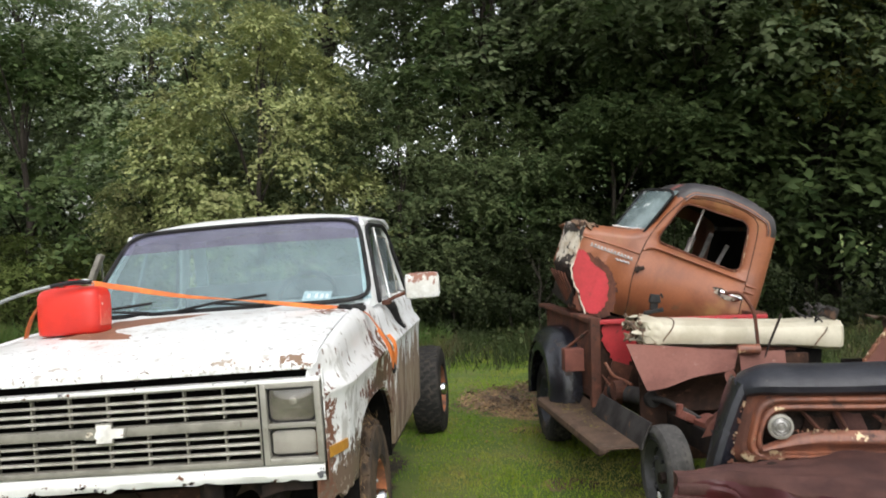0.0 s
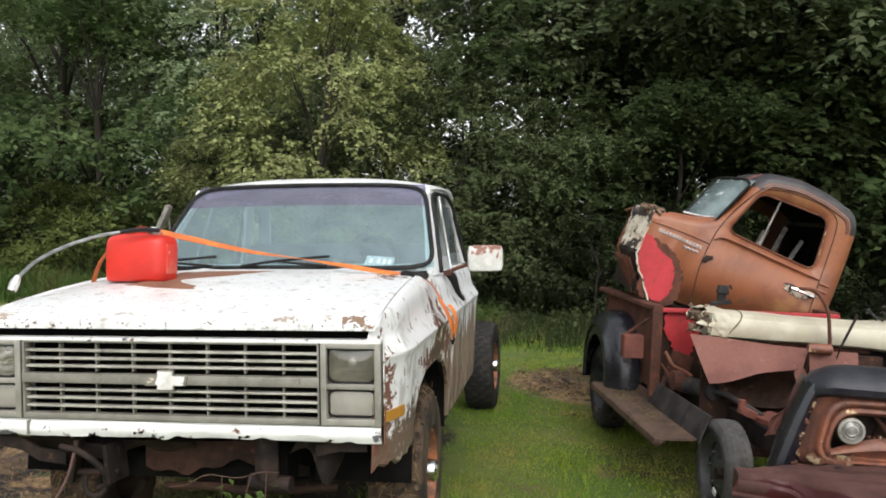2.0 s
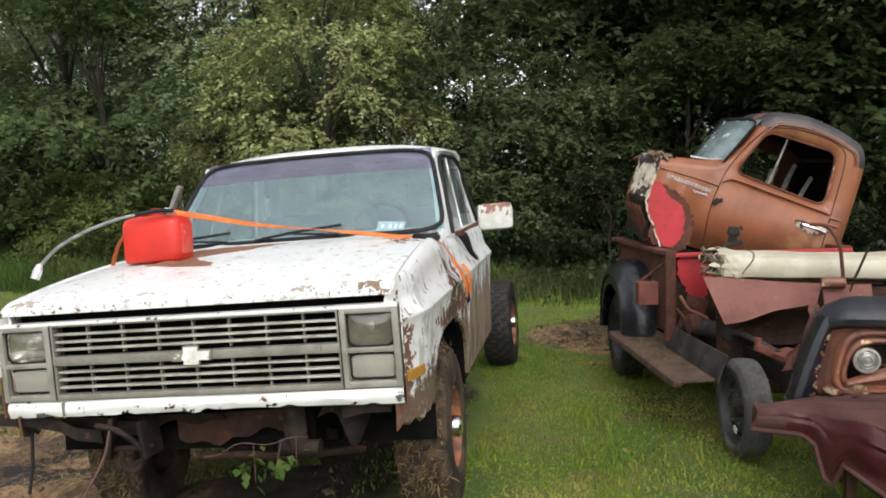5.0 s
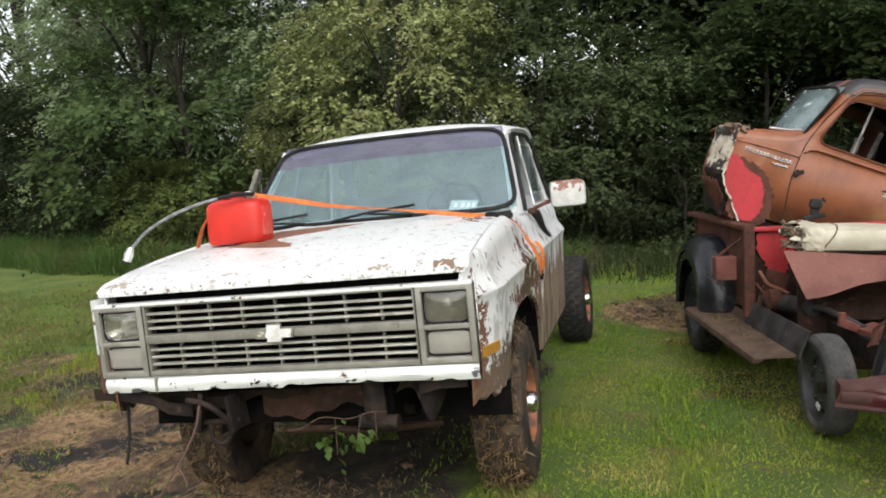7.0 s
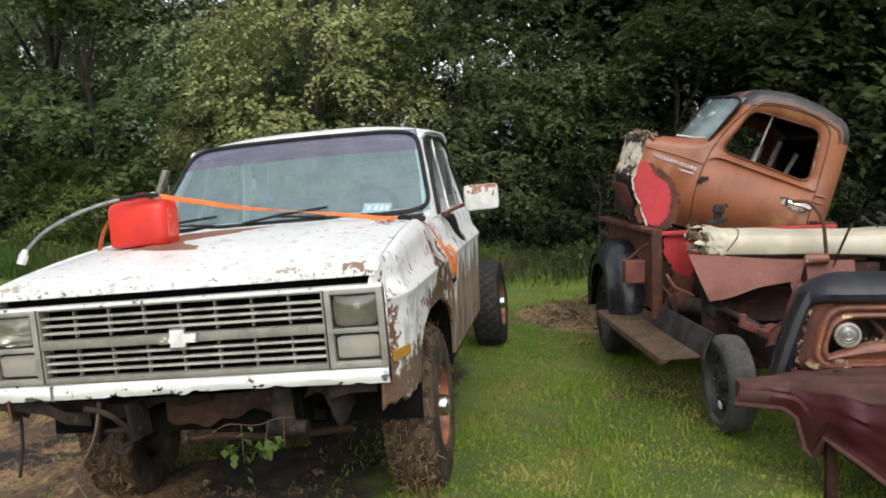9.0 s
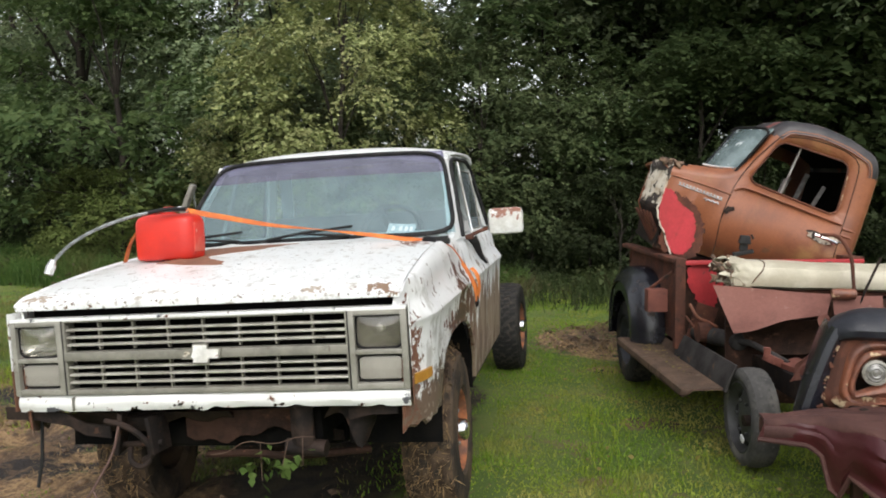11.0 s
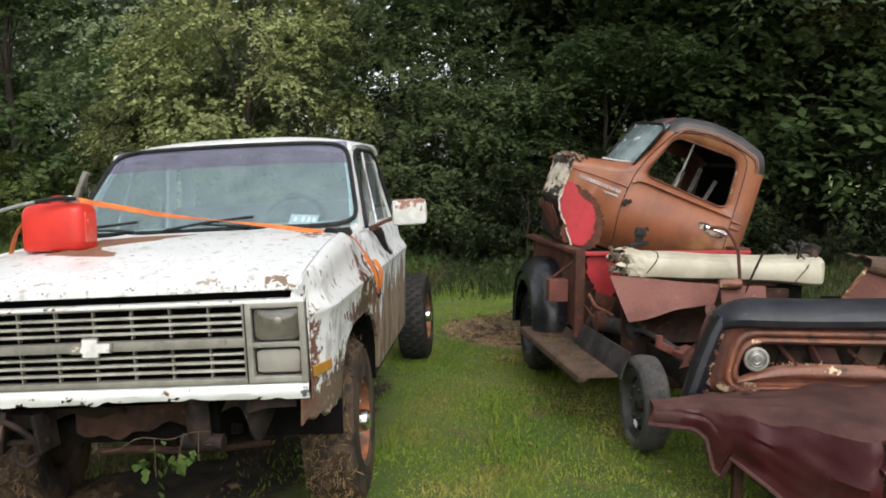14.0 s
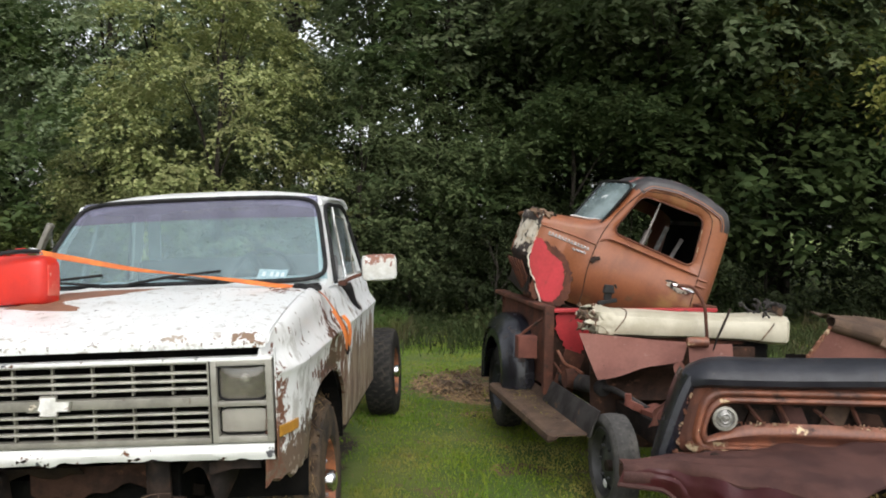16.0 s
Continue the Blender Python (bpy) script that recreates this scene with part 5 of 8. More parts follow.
def build_cab():
    body = rounded([(-0.63, 0.46), (-0.37, 0.49), (-0.15, 0.53), (-0.035, 0.7), (0.025, 0.9), (0.115, 0.995), (0.36, 1.03), (0.6, 1.0), (0.8, 0.93), (0.86, 0.82), (0.875, 0.55), (0.885, 0.25), (0.86, -0.05), (0.8, -0.2), (-0.4, -0.2), (-0.64, 0.06)], 0.08)
    win = rounded([(-0.02, 0.49), (0.11, 0.83), (0.615, 0.815), (0.65, 0.43)], 0.075)
    # shell: rings from the near side over the top to the far side
    def ring(bm, y, d, rise=0.0):
        return [bm.verts.new((p.x, y, p.y)) for p in inset(body, d)]
    bm = bmesh.new()
    ys = [(0.0, 0.075), (0.012, 0.045), (0.05, 0.015), (0.12, 0.0)]
    slices = ys + [(CAB_W / 2, -0.02)] + [(CAB_W - y, d) for y, d in reversed(ys)]
    rings = [ring(bm, y, d) for y, d in slices]
    N = len(body)
    for r0, r1 in zip(rings, rings[1:]):
        for k in range(N):
            mid = (body[k] + body[(k + 1) % N]) / 2
            # leave the screen, the belly and the open nose out
            if -0.15 < mid.x < 0.045 and 0.535 < mid.y < 0.885 and 0.05 < (r0[0].co.y + r1[0].co.y) / 2 < CAB_W - 0.05:
                continue
            if mid.y < -0.17 or (mid.x < -0.45 and mid.y < 0.44):
                continue
            bm.faces.new((r0[k], r0[(k + 1) % N], r1[(k + 1) % N], r1[k]))
    for rg in (rings[0], rings[-1]):
        edges = [bm.edges.get((rg[k], rg[(k + 1) % N])) or bm.edges.new((rg[k], rg[(k + 1) % N])) for k in range(N)]
        hole = [bm.verts.new((p.x, rg[0].co.y, p.y)) for p in win]
        edges += [bm.edges.new((hole[k], hole[(k + 1) % len(hole)])) for k in range(len(hole))]
        bmesh.ops.triangle_fill(bm, use_beauty=True, edges=edges)
    drop = [f for f in bm.faces if len(f.verts) == 3 and all(any((v.co.xz - Vector(p)).length < 1e-5 for p in win) for v in f.verts)]
    bmesh.ops.delete(bm, geom=drop, context="FACES_ONLY")
    ob = part("shell", bm, M_copper, cab, "", True)
    ob.data.materials.append(M_roof)
    ob.data.materials.append(M_red)
    for f in ob.data.polygons:
        c = f.center
        if abs(f.normal.y) < 0.97 and ((c.z > 0.86 and c.x > 0.0) or (c.x > 0.66 and c.z > 0.74)):
            f.material_index = 1
    so = ob.modifiers.new("thickness", "SOLIDIFY")
    so.thickness, so.offset = 0.018, -1
    # black roof edge that laps over the door frame
    bm = bmesh.new()
    a, b = inset(body, 0.07), inset(body, 0.1)
    run = [i for i in range(N) if (body[i].y > 0.88 and body[i].x > 0.02) or (body[i].x > 0.7 and body[i].y > 0.74)]
    sheet(bm, [[(p[i].x, y, p[i].y) for p, y in ((a, 0.004), (b, -0.005))] for i in run], 0.006, (0, -1, 0))
    part("roof_edge", bm, M_roof, cab, "", True)
    bm = bmesh.new()
    tube(bm, [(b[i].x, -0.006, b[i].y) for i in run], 0.006, 6)
    part("drip_rail", bm, M_copper2, cab, "", True)
    # red patch on the cowl side
    bm = bmesh.new()
    red = rounded([(-0.56, 0.27), (-0.49, 0.265), (-0.44, 0.2), (-0.385, 0.175), (-0.31, 0.155), (-0.26, 0.075), (-0.232, -0.05), (-0.255, -0.13), (-0.29, -0.175), (-0.375, -0.175), (-0.545, 0.06)], 0.04)
    f = bm.faces.new([bm.verts.new((p.x + 0.007 * math.sin(i * 1.7), -0.006, p.y + 0.007 * math.sin(i * 2.9))) for i, p in enumerate(red)])
    ext = bmesh.ops.extrude_face_region(bm, geom=[f])
    for v in ext["geom"]:
        if isinstance(v, bmesh.types.BMVert):
            v.co.y += 0.003
    part("red_patch", bm, M_red_clean, cab, "bright red repainted patch")
    bm = bmesh.new()
    border = rounded([(-0.5, 0.27), (-0.43, 0.245), (-0.36, 0.235), (-0.27, 0.18), (-0.19, 0.07), (-0.165, -0.08), (-0.2, -0.185), (-0.45, -0.185), (-0.5, 0.05)], 0.05)
    f = bm.faces.new([bm.verts.new((p.x + 0.012 * math.sin(i * 2.1), -0.0015, p.y + 0.012 * math.sin(i * 3.3))) for i, p in enumerate(border)])
    ext = bmesh.ops.extrude_face_region(bm, geom=[f])
    for v in ext["geom"]:
        if isinstance(v, bmesh.types.BMVert):
            v.co.y += 0.003
    part("bare_border", bm, M_rust, cab, "ragged bare rust border round the red patch")
    # door seams, belt creases
    bm = bmesh.new()
    for path in ([(0.1, 0.86), (-0.01, 0.67), (-0.076, 0.494), (-0.1, 0.34), (-0.105, 0.16), (-0.08, -0.05), (-0.09, -0.18)], [(0.64, 0.86), (0.69, 0.77), (0.72, 0.39), (0.74, 0.0), (0.72, -0.18)], [(0.1, 0.86), (0.3, 0.9), (0.52, 0.895), (0.64, 0.86)]):
        tube(bm, curve_pts([(x, -0.001, z) for x, z in path], 24), 0.0035, 5)
    part("door_seam", bm, M_dark, cab, "", True)
    bm = bmesh.new()
    tube(bm, curve_pts([(-0.08, -0.002, 0.4), (0.0, -0.004, 0.435), (0.3, -0.006, 0.415), (0.71, -0.002, 0.385)], 16), 0.014, 8, flat=0.6)
    tube(bm, curve_pts([(-0.55, -0.001, 0.37), (-0.3, -0.002, 0.37), (-0.1, -0.001, 0.36)], 12), 0.009, 8, flat=0.6)
    for z in (0.36, 0.31):
        tube(bm, curve_pts([(0.72, 0.0, z), (0.8, 0.01, z), (0.845, 0.1, z), (0.855, 0.7, z)], 12), 0.012, 6)
    part("belt_crease", bm, M_copper, cab, "", True)
    bm = bmesh.new()
    loop = [(p.x, -0.002, p.y) for p in win]
    tube(bm, loop + loop[:2], 0.007, 6, close=False)
    part("window_frame", bm, M_rust, cab, "", True)
    # bare bright edge on the rear of the window opening
    bm = bmesh.new()
    tube(bm, curve_pts([(0.6, -0.008, 0.438), (0.645, -0.008, 0.47), (0.645, -0.008, 0.56), (0.628, -0.008, 0.73)], 14), [0.002 + 0.004 * abs(math.sin(k * 1.3)) for k in range(15)], 5)
    part("worn_edge", bm, M_flake, cab, "worn pale window edge")
    bm = bmesh.new()
    tube(bm, [(0.265, 0.02, 0.83), (0.235, 0.02, 0.46)], 0.008, 6)
    part("vent_post", bm, M_slat, cab)
    # door handle with bare patch
    bm = bmesh.new()
    f = bm.faces.new([bm.verts.new((0.615 + 0.115 * math.cos(t) * (1 + 0.22 * math.sin(t * 5 + 1)), -0.007, 0.257 + 0.034 * math.sin(t) * (1 + 0.35 * math.sin(t * 3)))) for t in np.linspace(0, 2 * math.pi, 27)[:-1]])
    ex = bmesh.ops.extrude_face_region(bm, geom=[f])
    for v in ex["geom"]:
        if isinstance(v, bmesh.types.BMVert):
            v.co.y += 0.004
    part("handle_plate", bm, M_inner, cab, "bare pale patch behind the handle")
    bm = bmesh.new()
    tube(bm, curve_pts([(0.55, -0.025, 0.262), (0.62, -0.045, 0.258), (0.71, -0.035, 0.25)], 8), [0.012] * 9, 8)
    block(bm, (0.69, -0.02, 0.25), (0.04, 0.04, 0.035), 0.01)
    part("door_handle", bm, M_hub, cab, "chrome door handle", True)
    bm = bmesh.new()
    block(bm, (-0.085, -0.012, 0.245), (0.035, 0.022, 0.055), 0.006, (0, 25, 0))
    block(bm, (-0.06, -0.012, 0.262), (0.04, 0.02, 0.03), 0.006, (0, -30, 0))
    part("hinge", bm, M_dark, cab)
    # chrome lettering strips as plain bars
    for k in range(13):
        bm = bmesh.new()
        block(bm, (-0.468 + 0.0263 * k, -0.006, 0.333 - 0.0016 * k), (0.014, 0.007, 0.015), 0.003)
        part("letter_bar", bm, M_bright, cab)
    bm = bmesh.new()
    tube(bm, [(-0.27 + 0.011 * k, -0.006, 0.272 + 0.008 * math.sin(k * 2.3)) for k in range(11)], [0.003 + 0.004 * abs(math.sin(k * 1.1)) for k in range(11)], 5)
    part("script_bar", bm, M_bright, cab)
    bm = bmesh.new()
    tube(bm, [(-0.478, -0.004, 0.319), (-0.142, -0.004, 0.3)], 0.0035, 5)
    part("letter_strip", bm, M_bright, cab)
    # two-pane windscreen
    for y0, y1 in ((0.03, 0.715), (0.735, 1.42)):
        bm = bmesh.new()
        sheet(bm, [[(-0.105 + 0.15 * v - 0.12 * math.sin(math.pi * (y / CAB_W)), y, 0.53 + 0.37 * v) for y in np.linspace(y0, y1, 8)] for v in np.linspace(0, 1, 5)], 0.006, (-1, 0, 0))
        part("windscreen_pane", bm, M_glass_old, cab, "cracked windscreen pane coloured pale for the sky in it", True).visible_shadow = False
    bm = bmesh.new()
    def edge(y, v):
        return Vector((-0.105 + 0.15 * v - 0.12 * math.sin(math.pi * (y / CAB_W)) - 0.004, y, 0.53 + 0.37 * v))
    loop = [edge(0.03, v) for v in np.linspace(0, 0.88, 7)] + [edge(y, 1 - 0.12 * max(0, 1 - min(y - 0.03, 1.42 - y) / 0.12) ** 2) for y in np.linspace(0.05, 1.4, 22)] + [edge(1.42, v) for v in np.linspace(0.88, 0, 7)] + [edge(y, 0) for y in np.linspace(1.4, 0.03, 18)]
    tube(bm, loop, 0.011, 6, close=False)
    tube(bm, [edge(0.725, v) for v in np.linspace(0, 1, 6)], 0.01, 6)
    part("windscreen_frame", bm, M_black, cab, "perished black windscreen rubber", True)
    bm = bmesh.new()
    tube(bm, [(-0.34, 0.12, 0.515), (-0.2, 0.16, 0.535), (-0.12, 0.1, 0.555)], 0.008, 5)
    part("wiper", bm, M_bright, cab)
    # torn open nose: cream flange, ribs
    bm = bmesh.new()
    nose = [(-0.57, 0.45), (-0.565, 0.33), (-0.562, 0.2), (-0.55, 0.07), (-0.47, -0.04), (-0.36, -0.19)]
    low = []
    rows = []
    for i, p in enumerate(curve_pts([(a, 0, b) for a, b in nose], 24)):
        x, z = p.x, p.z
        j = 0.004 * math.sin(i * 2.3) + 0.003 * math.sin(i * 5.1)
        row = [(x + j - (0.105 if i < 13 else 0.105 - 0.005 * (i - 13)) * math.sin(k / 6 * math.pi / 2) + 0.002 * math.sin(i * 3.7 + k), -0.004 + 0.055 * k, z + 0.004 * math.sin(i * 1.7 + k * 2)) for k in range(7)]
        (rows if i < 13 else low).append(row)
    low.insert(0, rows[-1])
    sheet(bm, rows, 0.016, (-1, -0.3, 0))
    part("nose_flange", bm, M_inner, cab, "torn cream-coloured nose flange", True)
    bm = bmesh.new()
    sheet(bm, low, 0.016, (-1, -0.3, 0))
    part("nose_flange", bm, M_dark, cab, "dark torn lower nose flange", True)
    for k in (0,):
        bm = bmesh.new()
        tube(bm, [Vector(r[k]) + Vector((-0.004, -0.008, 0)) for r in low], 0.007, 6)
        part("flange_edge", bm, M_inner, cab, "cream edge strip")
    bm = bmesh.new()
    sheet(bm, [[(-0.53 + 0.1 * abs(v - 0.4), 0.05 + 1.3 * u, -0.18 + 0.66 * v) for u in np.linspace(0, 1, 6)] for v in np.linspace(0, 1, 8)], 0.02, (-1, 0, 0))
    part("firewall", bm, M_dark, cab)
    bm = bmesh.new()
    for k in range(5):
        tube(bm, [(-0.6 - 0.02 * k, 0.08 + 0.05 * k, 0.06), (-0.4 - 0.012 * k, 0.05 + 0.05 * k, -0.2)], 0.012, 5)
    part("nose_rib", bm, M_rust, cab)
    bm = bmesh.new()
    for k in range(14):
        block(bm, (-0.64 + 0.012 * k, 0.02 + 0.03 * (k % 5), 0.455 + 0.008 * math.sin(k * 3)), (0.05, 0.04, 0.022), 0, (20 * k, 33 * k, 17 * k))
    part("nest_scraps", bm, M_stuffing, cab)
    # seat frame scraps inside
    for y, x, h, t, w in ((0.35, 0.3, 0.26, 6, 0.016), (0.4, 0.34, 0.28, 10, 0.012), (0.5, 0.48, 0.35, 8, 0.035), (0.42, 0.6, 0.29, 12, 0.03), (0.7, 0.4, 0.28, -3, 0.02)):
        bm = bmesh.new()
        block(bm, (x, y, 0.35 + h / 2), (w, 0.02, h), 0.003, (0, t, 0))
        part("inner_slat", bm, M_slat, cab)
    bm = bmesh.new()
    block(bm, (0.1, CAB_W / 2, -0.16), (1.2, CAB_W - 0.1, 0.03))
    block(bm, (0.79, CAB_W / 2, 0.1), (0.02, CAB_W - 0.2, 0.5))
    part("cab_floor", bm, M_dark, cab)
    # added black panels at back and roof stand for the cab's inner shade
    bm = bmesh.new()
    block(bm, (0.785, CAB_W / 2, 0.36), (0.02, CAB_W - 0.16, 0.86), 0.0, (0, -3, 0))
    part("back_shade_panel", bm, M_void, cab)
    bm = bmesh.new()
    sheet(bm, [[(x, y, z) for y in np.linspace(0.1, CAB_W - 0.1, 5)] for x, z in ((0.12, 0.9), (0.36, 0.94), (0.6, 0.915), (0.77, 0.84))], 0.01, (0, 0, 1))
    part("roof_shade_panel", bm, M_void, cab)


build_cab()

# ---- bench seat, tin sheet and scraps over the open cab place ----
seat = tagged(empty("bench_seat", pose(2.43, 2.3, 1.0, 0, 1.5, 2)), "cream vinyl bench seat with a torn end across the chassis", "seat")


def build_seat():
    bm = bmesh.new()
    rows = []
    for i in range(40):
        x = 0.06 + 1.3 * i / 39
        s = 1 + 0.05 * math.sin(x * 6) + 0.02 * math.sin(x * 17) + 0.16 * min(1, max(0, (x - 1.1) / 0.2))
        end = min(1, (1.36 - x) / 0.05 + 0.8)
        ring = []
        for k in range(20):
            a = 2 * math.pi * k / 20
            c, sn = math.cos(a), math.sin(a)
            q = (abs(c) ** 4 + abs(sn) ** 4) ** (-0.25)
            ring.append((x, 0.2 + 0.22 * c * q * end, 0.09 + 0.085 * sn * q * s * (0.9 + 0.1 * end)))
        rows.append(ring + ring[:1])
    sheet(bm, rows)
    bmesh.ops.remove_doubles(bm, verts=bm.verts, dist=1e-5)
    bmesh.ops.holes_fill(bm, edges=[e for e in bm.edges if e.is_boundary], sides=0)
    part("cushion", bm, M_cream, seat, "", True)
    for x in (0.2, 1.2):
        bm = bmesh.new()
        loop = []
        for k in range(25):
            a = 2 * math.pi * k / 24
            c, sn = math.cos(a), math.sin(a)
            q = (abs(c) ** 4 + abs(sn) ** 4) ** (-0.25)
            loop.append((x + 0.07 * sn, 0.2 + 0.222 * c * q, 0.09 + 0.088 * sn * q))
        tube(bm, loop, 0.005, 5, close=False)
        part("piping", bm, M_stuffing, seat)
    bm = bmesh.new()
    rows = []
    for i in range(12):
        u = i / 11
        ring = []
        for k in range(36):
            a = 2 * math.pi * k / 36
            c, sn = math.cos(a), math.sin(a)
            q = (abs(c) ** 4 + abs(sn) ** 4) ** (-0.25)
            f = 1.03 - 0.16 * (1 - u) ** 2 + (0.05 + 0.22 * (1 - u)) * noise.noise((c * 2.2, sn * 2.2, u * 2.6 + 3)) + 0.12 * (1 - u) * noise.noise((c * 5, sn * 5, u * 5))
            ring.append((0.005 + 0.165 * u + 0.09 * (1 - u) * noise.noise((c * 2.5, sn * 2.5, 9)), 0.2 + 0.222 * c * q * f, 0.092 + 0.09 * sn * q * f + 0.02 * (1 - u)))
        rows.append(ring + ring[:1])
    sheet(bm, rows, 0.004)
    part("torn_end", bm, M_cream, seat, "torn crumpled vinyl at the open end", True)
    bm = bmesh.new()
    for k in range(34):
        p = Vector((random.uniform(-0.02, 0.08), random.uniform(0.0, 0.4), random.uniform(0.01, 0.2)))
        w = Vector((random.uniform(-0.06, 0.02), random.gauss(0, 0.04), random.gauss(0, 0.035)))
        tube(bm, [p, p + w * 0.5 + Vector((0, 0, 0.012)), p + w], [0.012, 0.016, 0.004], 5)
    tagged(part("stuffing", bm, M_stuffing, seat, "brown stuffing and rags in the torn end", True), kind="stuff")
    bm = bmesh.new()
    block(bm, (0.6, 0.24, -0.01), (0.95, 0.32, 0.03), 0.006)
    part("seat_base", bm, M_rust, seat)
    bm = bmesh.new()
    block(bm, (1.08, 0.24, -0.06), (0.34, 0.32, 0.15), 0.03)
    part("dark_pad", bm, M_void, seat)


build_seat()


def loose(name, label, cat, mat, fill, m=None, smooth=False):
    bm = bmesh.new()
    fill(bm)
    ob = part(name, bm, mat, None, "", smooth)
    if m is not None:
        ob.matrix_world = m
    return tagged(ob, label, cat)


def tin(bm):
    rows = []
    for v in np.linspace(0, 1, 14):
        rows.append([(2.36 + 0.1 * v + (0.74 - 0.2 * v) * u, 2.28 - 0.22 * v + 0.02 * math.sin(u * 7 + v * 3), 1.03 - 0.05 * u - v * (0.275 - 0.19 * u + 0.006 * math.sin(u * 9))) for u in np.linspace(0, 1, 22)])
    sheet(bm, rows, 0.008, (0, -1, 0.2))


loose("tin_sheet", "red-brown rusty sheet metal panel hanging under the bench seat", "sheet metal", M_tin, tin, smooth=True)


def dash(bm):
    rows = []
    for v in np.linspace(0, 1, 10):
        rows.append([(2.5 + 0.62 * u, 2.12 + 0.15 * math.sin(v * 2), 0.84 - 0.25 * v * (1 - (2 * u - 1) ** 4 * 0.9)) for u in np.linspace(0, 1, 20)])
    sheet(bm, rows, 0.02, (0, -1, 0))
    block(bm, (3.0, 2.35, 0.6), (1.1, 0.05, 0.7), 0.01)


loose("firewall_panel", "dark brown rusty firewall panel of the cabless truck", "body panel", M_rust_dark, dash, smooth=True)
loose("tin_offcut", "small pinkish rusty tin offcut under the seat", "sheet metal", M_tin, lambda bm: sheet(bm, [[(3.07 + 0.29 * u, 2.2 - 0.05 * v + 0.01 * math.sin(u * 8), 0.985 - 0.13 * v - 0.02 * u * v) for u in np.linspace(0, 1, 9)] for v in np.linspace(0, 1, 5)], 0.008, (0, -1, 0)), smooth=True)
pipe = loose("bent_pipe", "bent rusty brown pipe standing beside the seat", "pipe", M_rust, lambda bm: tube(bm, curve_pts([(3.0, 2.26, 1.36), (3.1, 2.24, 1.35), (3.17, 2.22, 1.24), (3.19, 2.22, 1.1), (3.2, 2.22, 0.98)], 16), 0.012, 8), smooth=True)
bm = bmesh.new()
lathe(bm, [(-0.078, 0.012), (-0.075, 0.03), (-0.03, 0.034), (0.035, 0.031), (0.06, 0.035), (0.07, 0.012)], 14, "x", (3.13, 2.17, 1.0))
part("collar", bm, M_copper2, pipe, "orange-brown rusty collar", True)
loose("steel_rod", "thin dark leaning steel rod", "rod", M_dark, lambda bm: tube(bm, [(3.34, 2.2, 1.22), (3.25, 2.18, 1.02), (3.22, 2.18, 0.92)], 0.008, 6))
loose("black_bracket", "small torn black bracket on the seat end", "bracket", M_black, lambda bm: (block(bm, (2.605, 2.6, 1.305), (0.085, 0.05, 0.06), 0.01, (0, 5, 0), 0.8), block(bm, (2.6, 2.61, 1.255), (0.055, 0.03, 0.06), 0.008, (0, 8, 0)), block(bm, (2.595, 2.6, 1.215), (0.14, 0.03, 0.03), 0.008, (0, -10, 0)), tube(bm, [(2.645, 2.59, 1.34), (2.66, 2.59, 1.31)], 0.008, 5)))


def scraps(bm):
    for k in range(26):
        p = Vector((random.uniform(3.55, 3.78), random.uniform(2.35, 2.6), 1.15 + random.uniform(0, 0.08)))
        d = Vector((random.uniform(-1, 1), random.uniform(-1, 1), random.uniform(-0.2, 0.8))).normalized() * random.uniform(0.04, 0.1)
        tube(bm, [p, p + d * 0.6 + Vector((0, 0, 0.02)), p + d], 0.007, 5)
    block(bm, (3.74, 2.45, 1.2), (0.07, 0.06, 0.08), 0.01, (10, 20, 30))


tagged(loose("scrap_heap", "tangle of small rusty scraps on the bench seat", "scrap", M_dusty, scraps), "tangle of small rusty scraps on the bench seat", "scrap", kind="stuff")

# ---- front clip of another old truck ----
clip = tagged(empty("truck_front_clip", pose(2.7, 1.15, 0, 0, 0, 0)), "old truck front with black nose and flaking copper grille surround", "truck front")


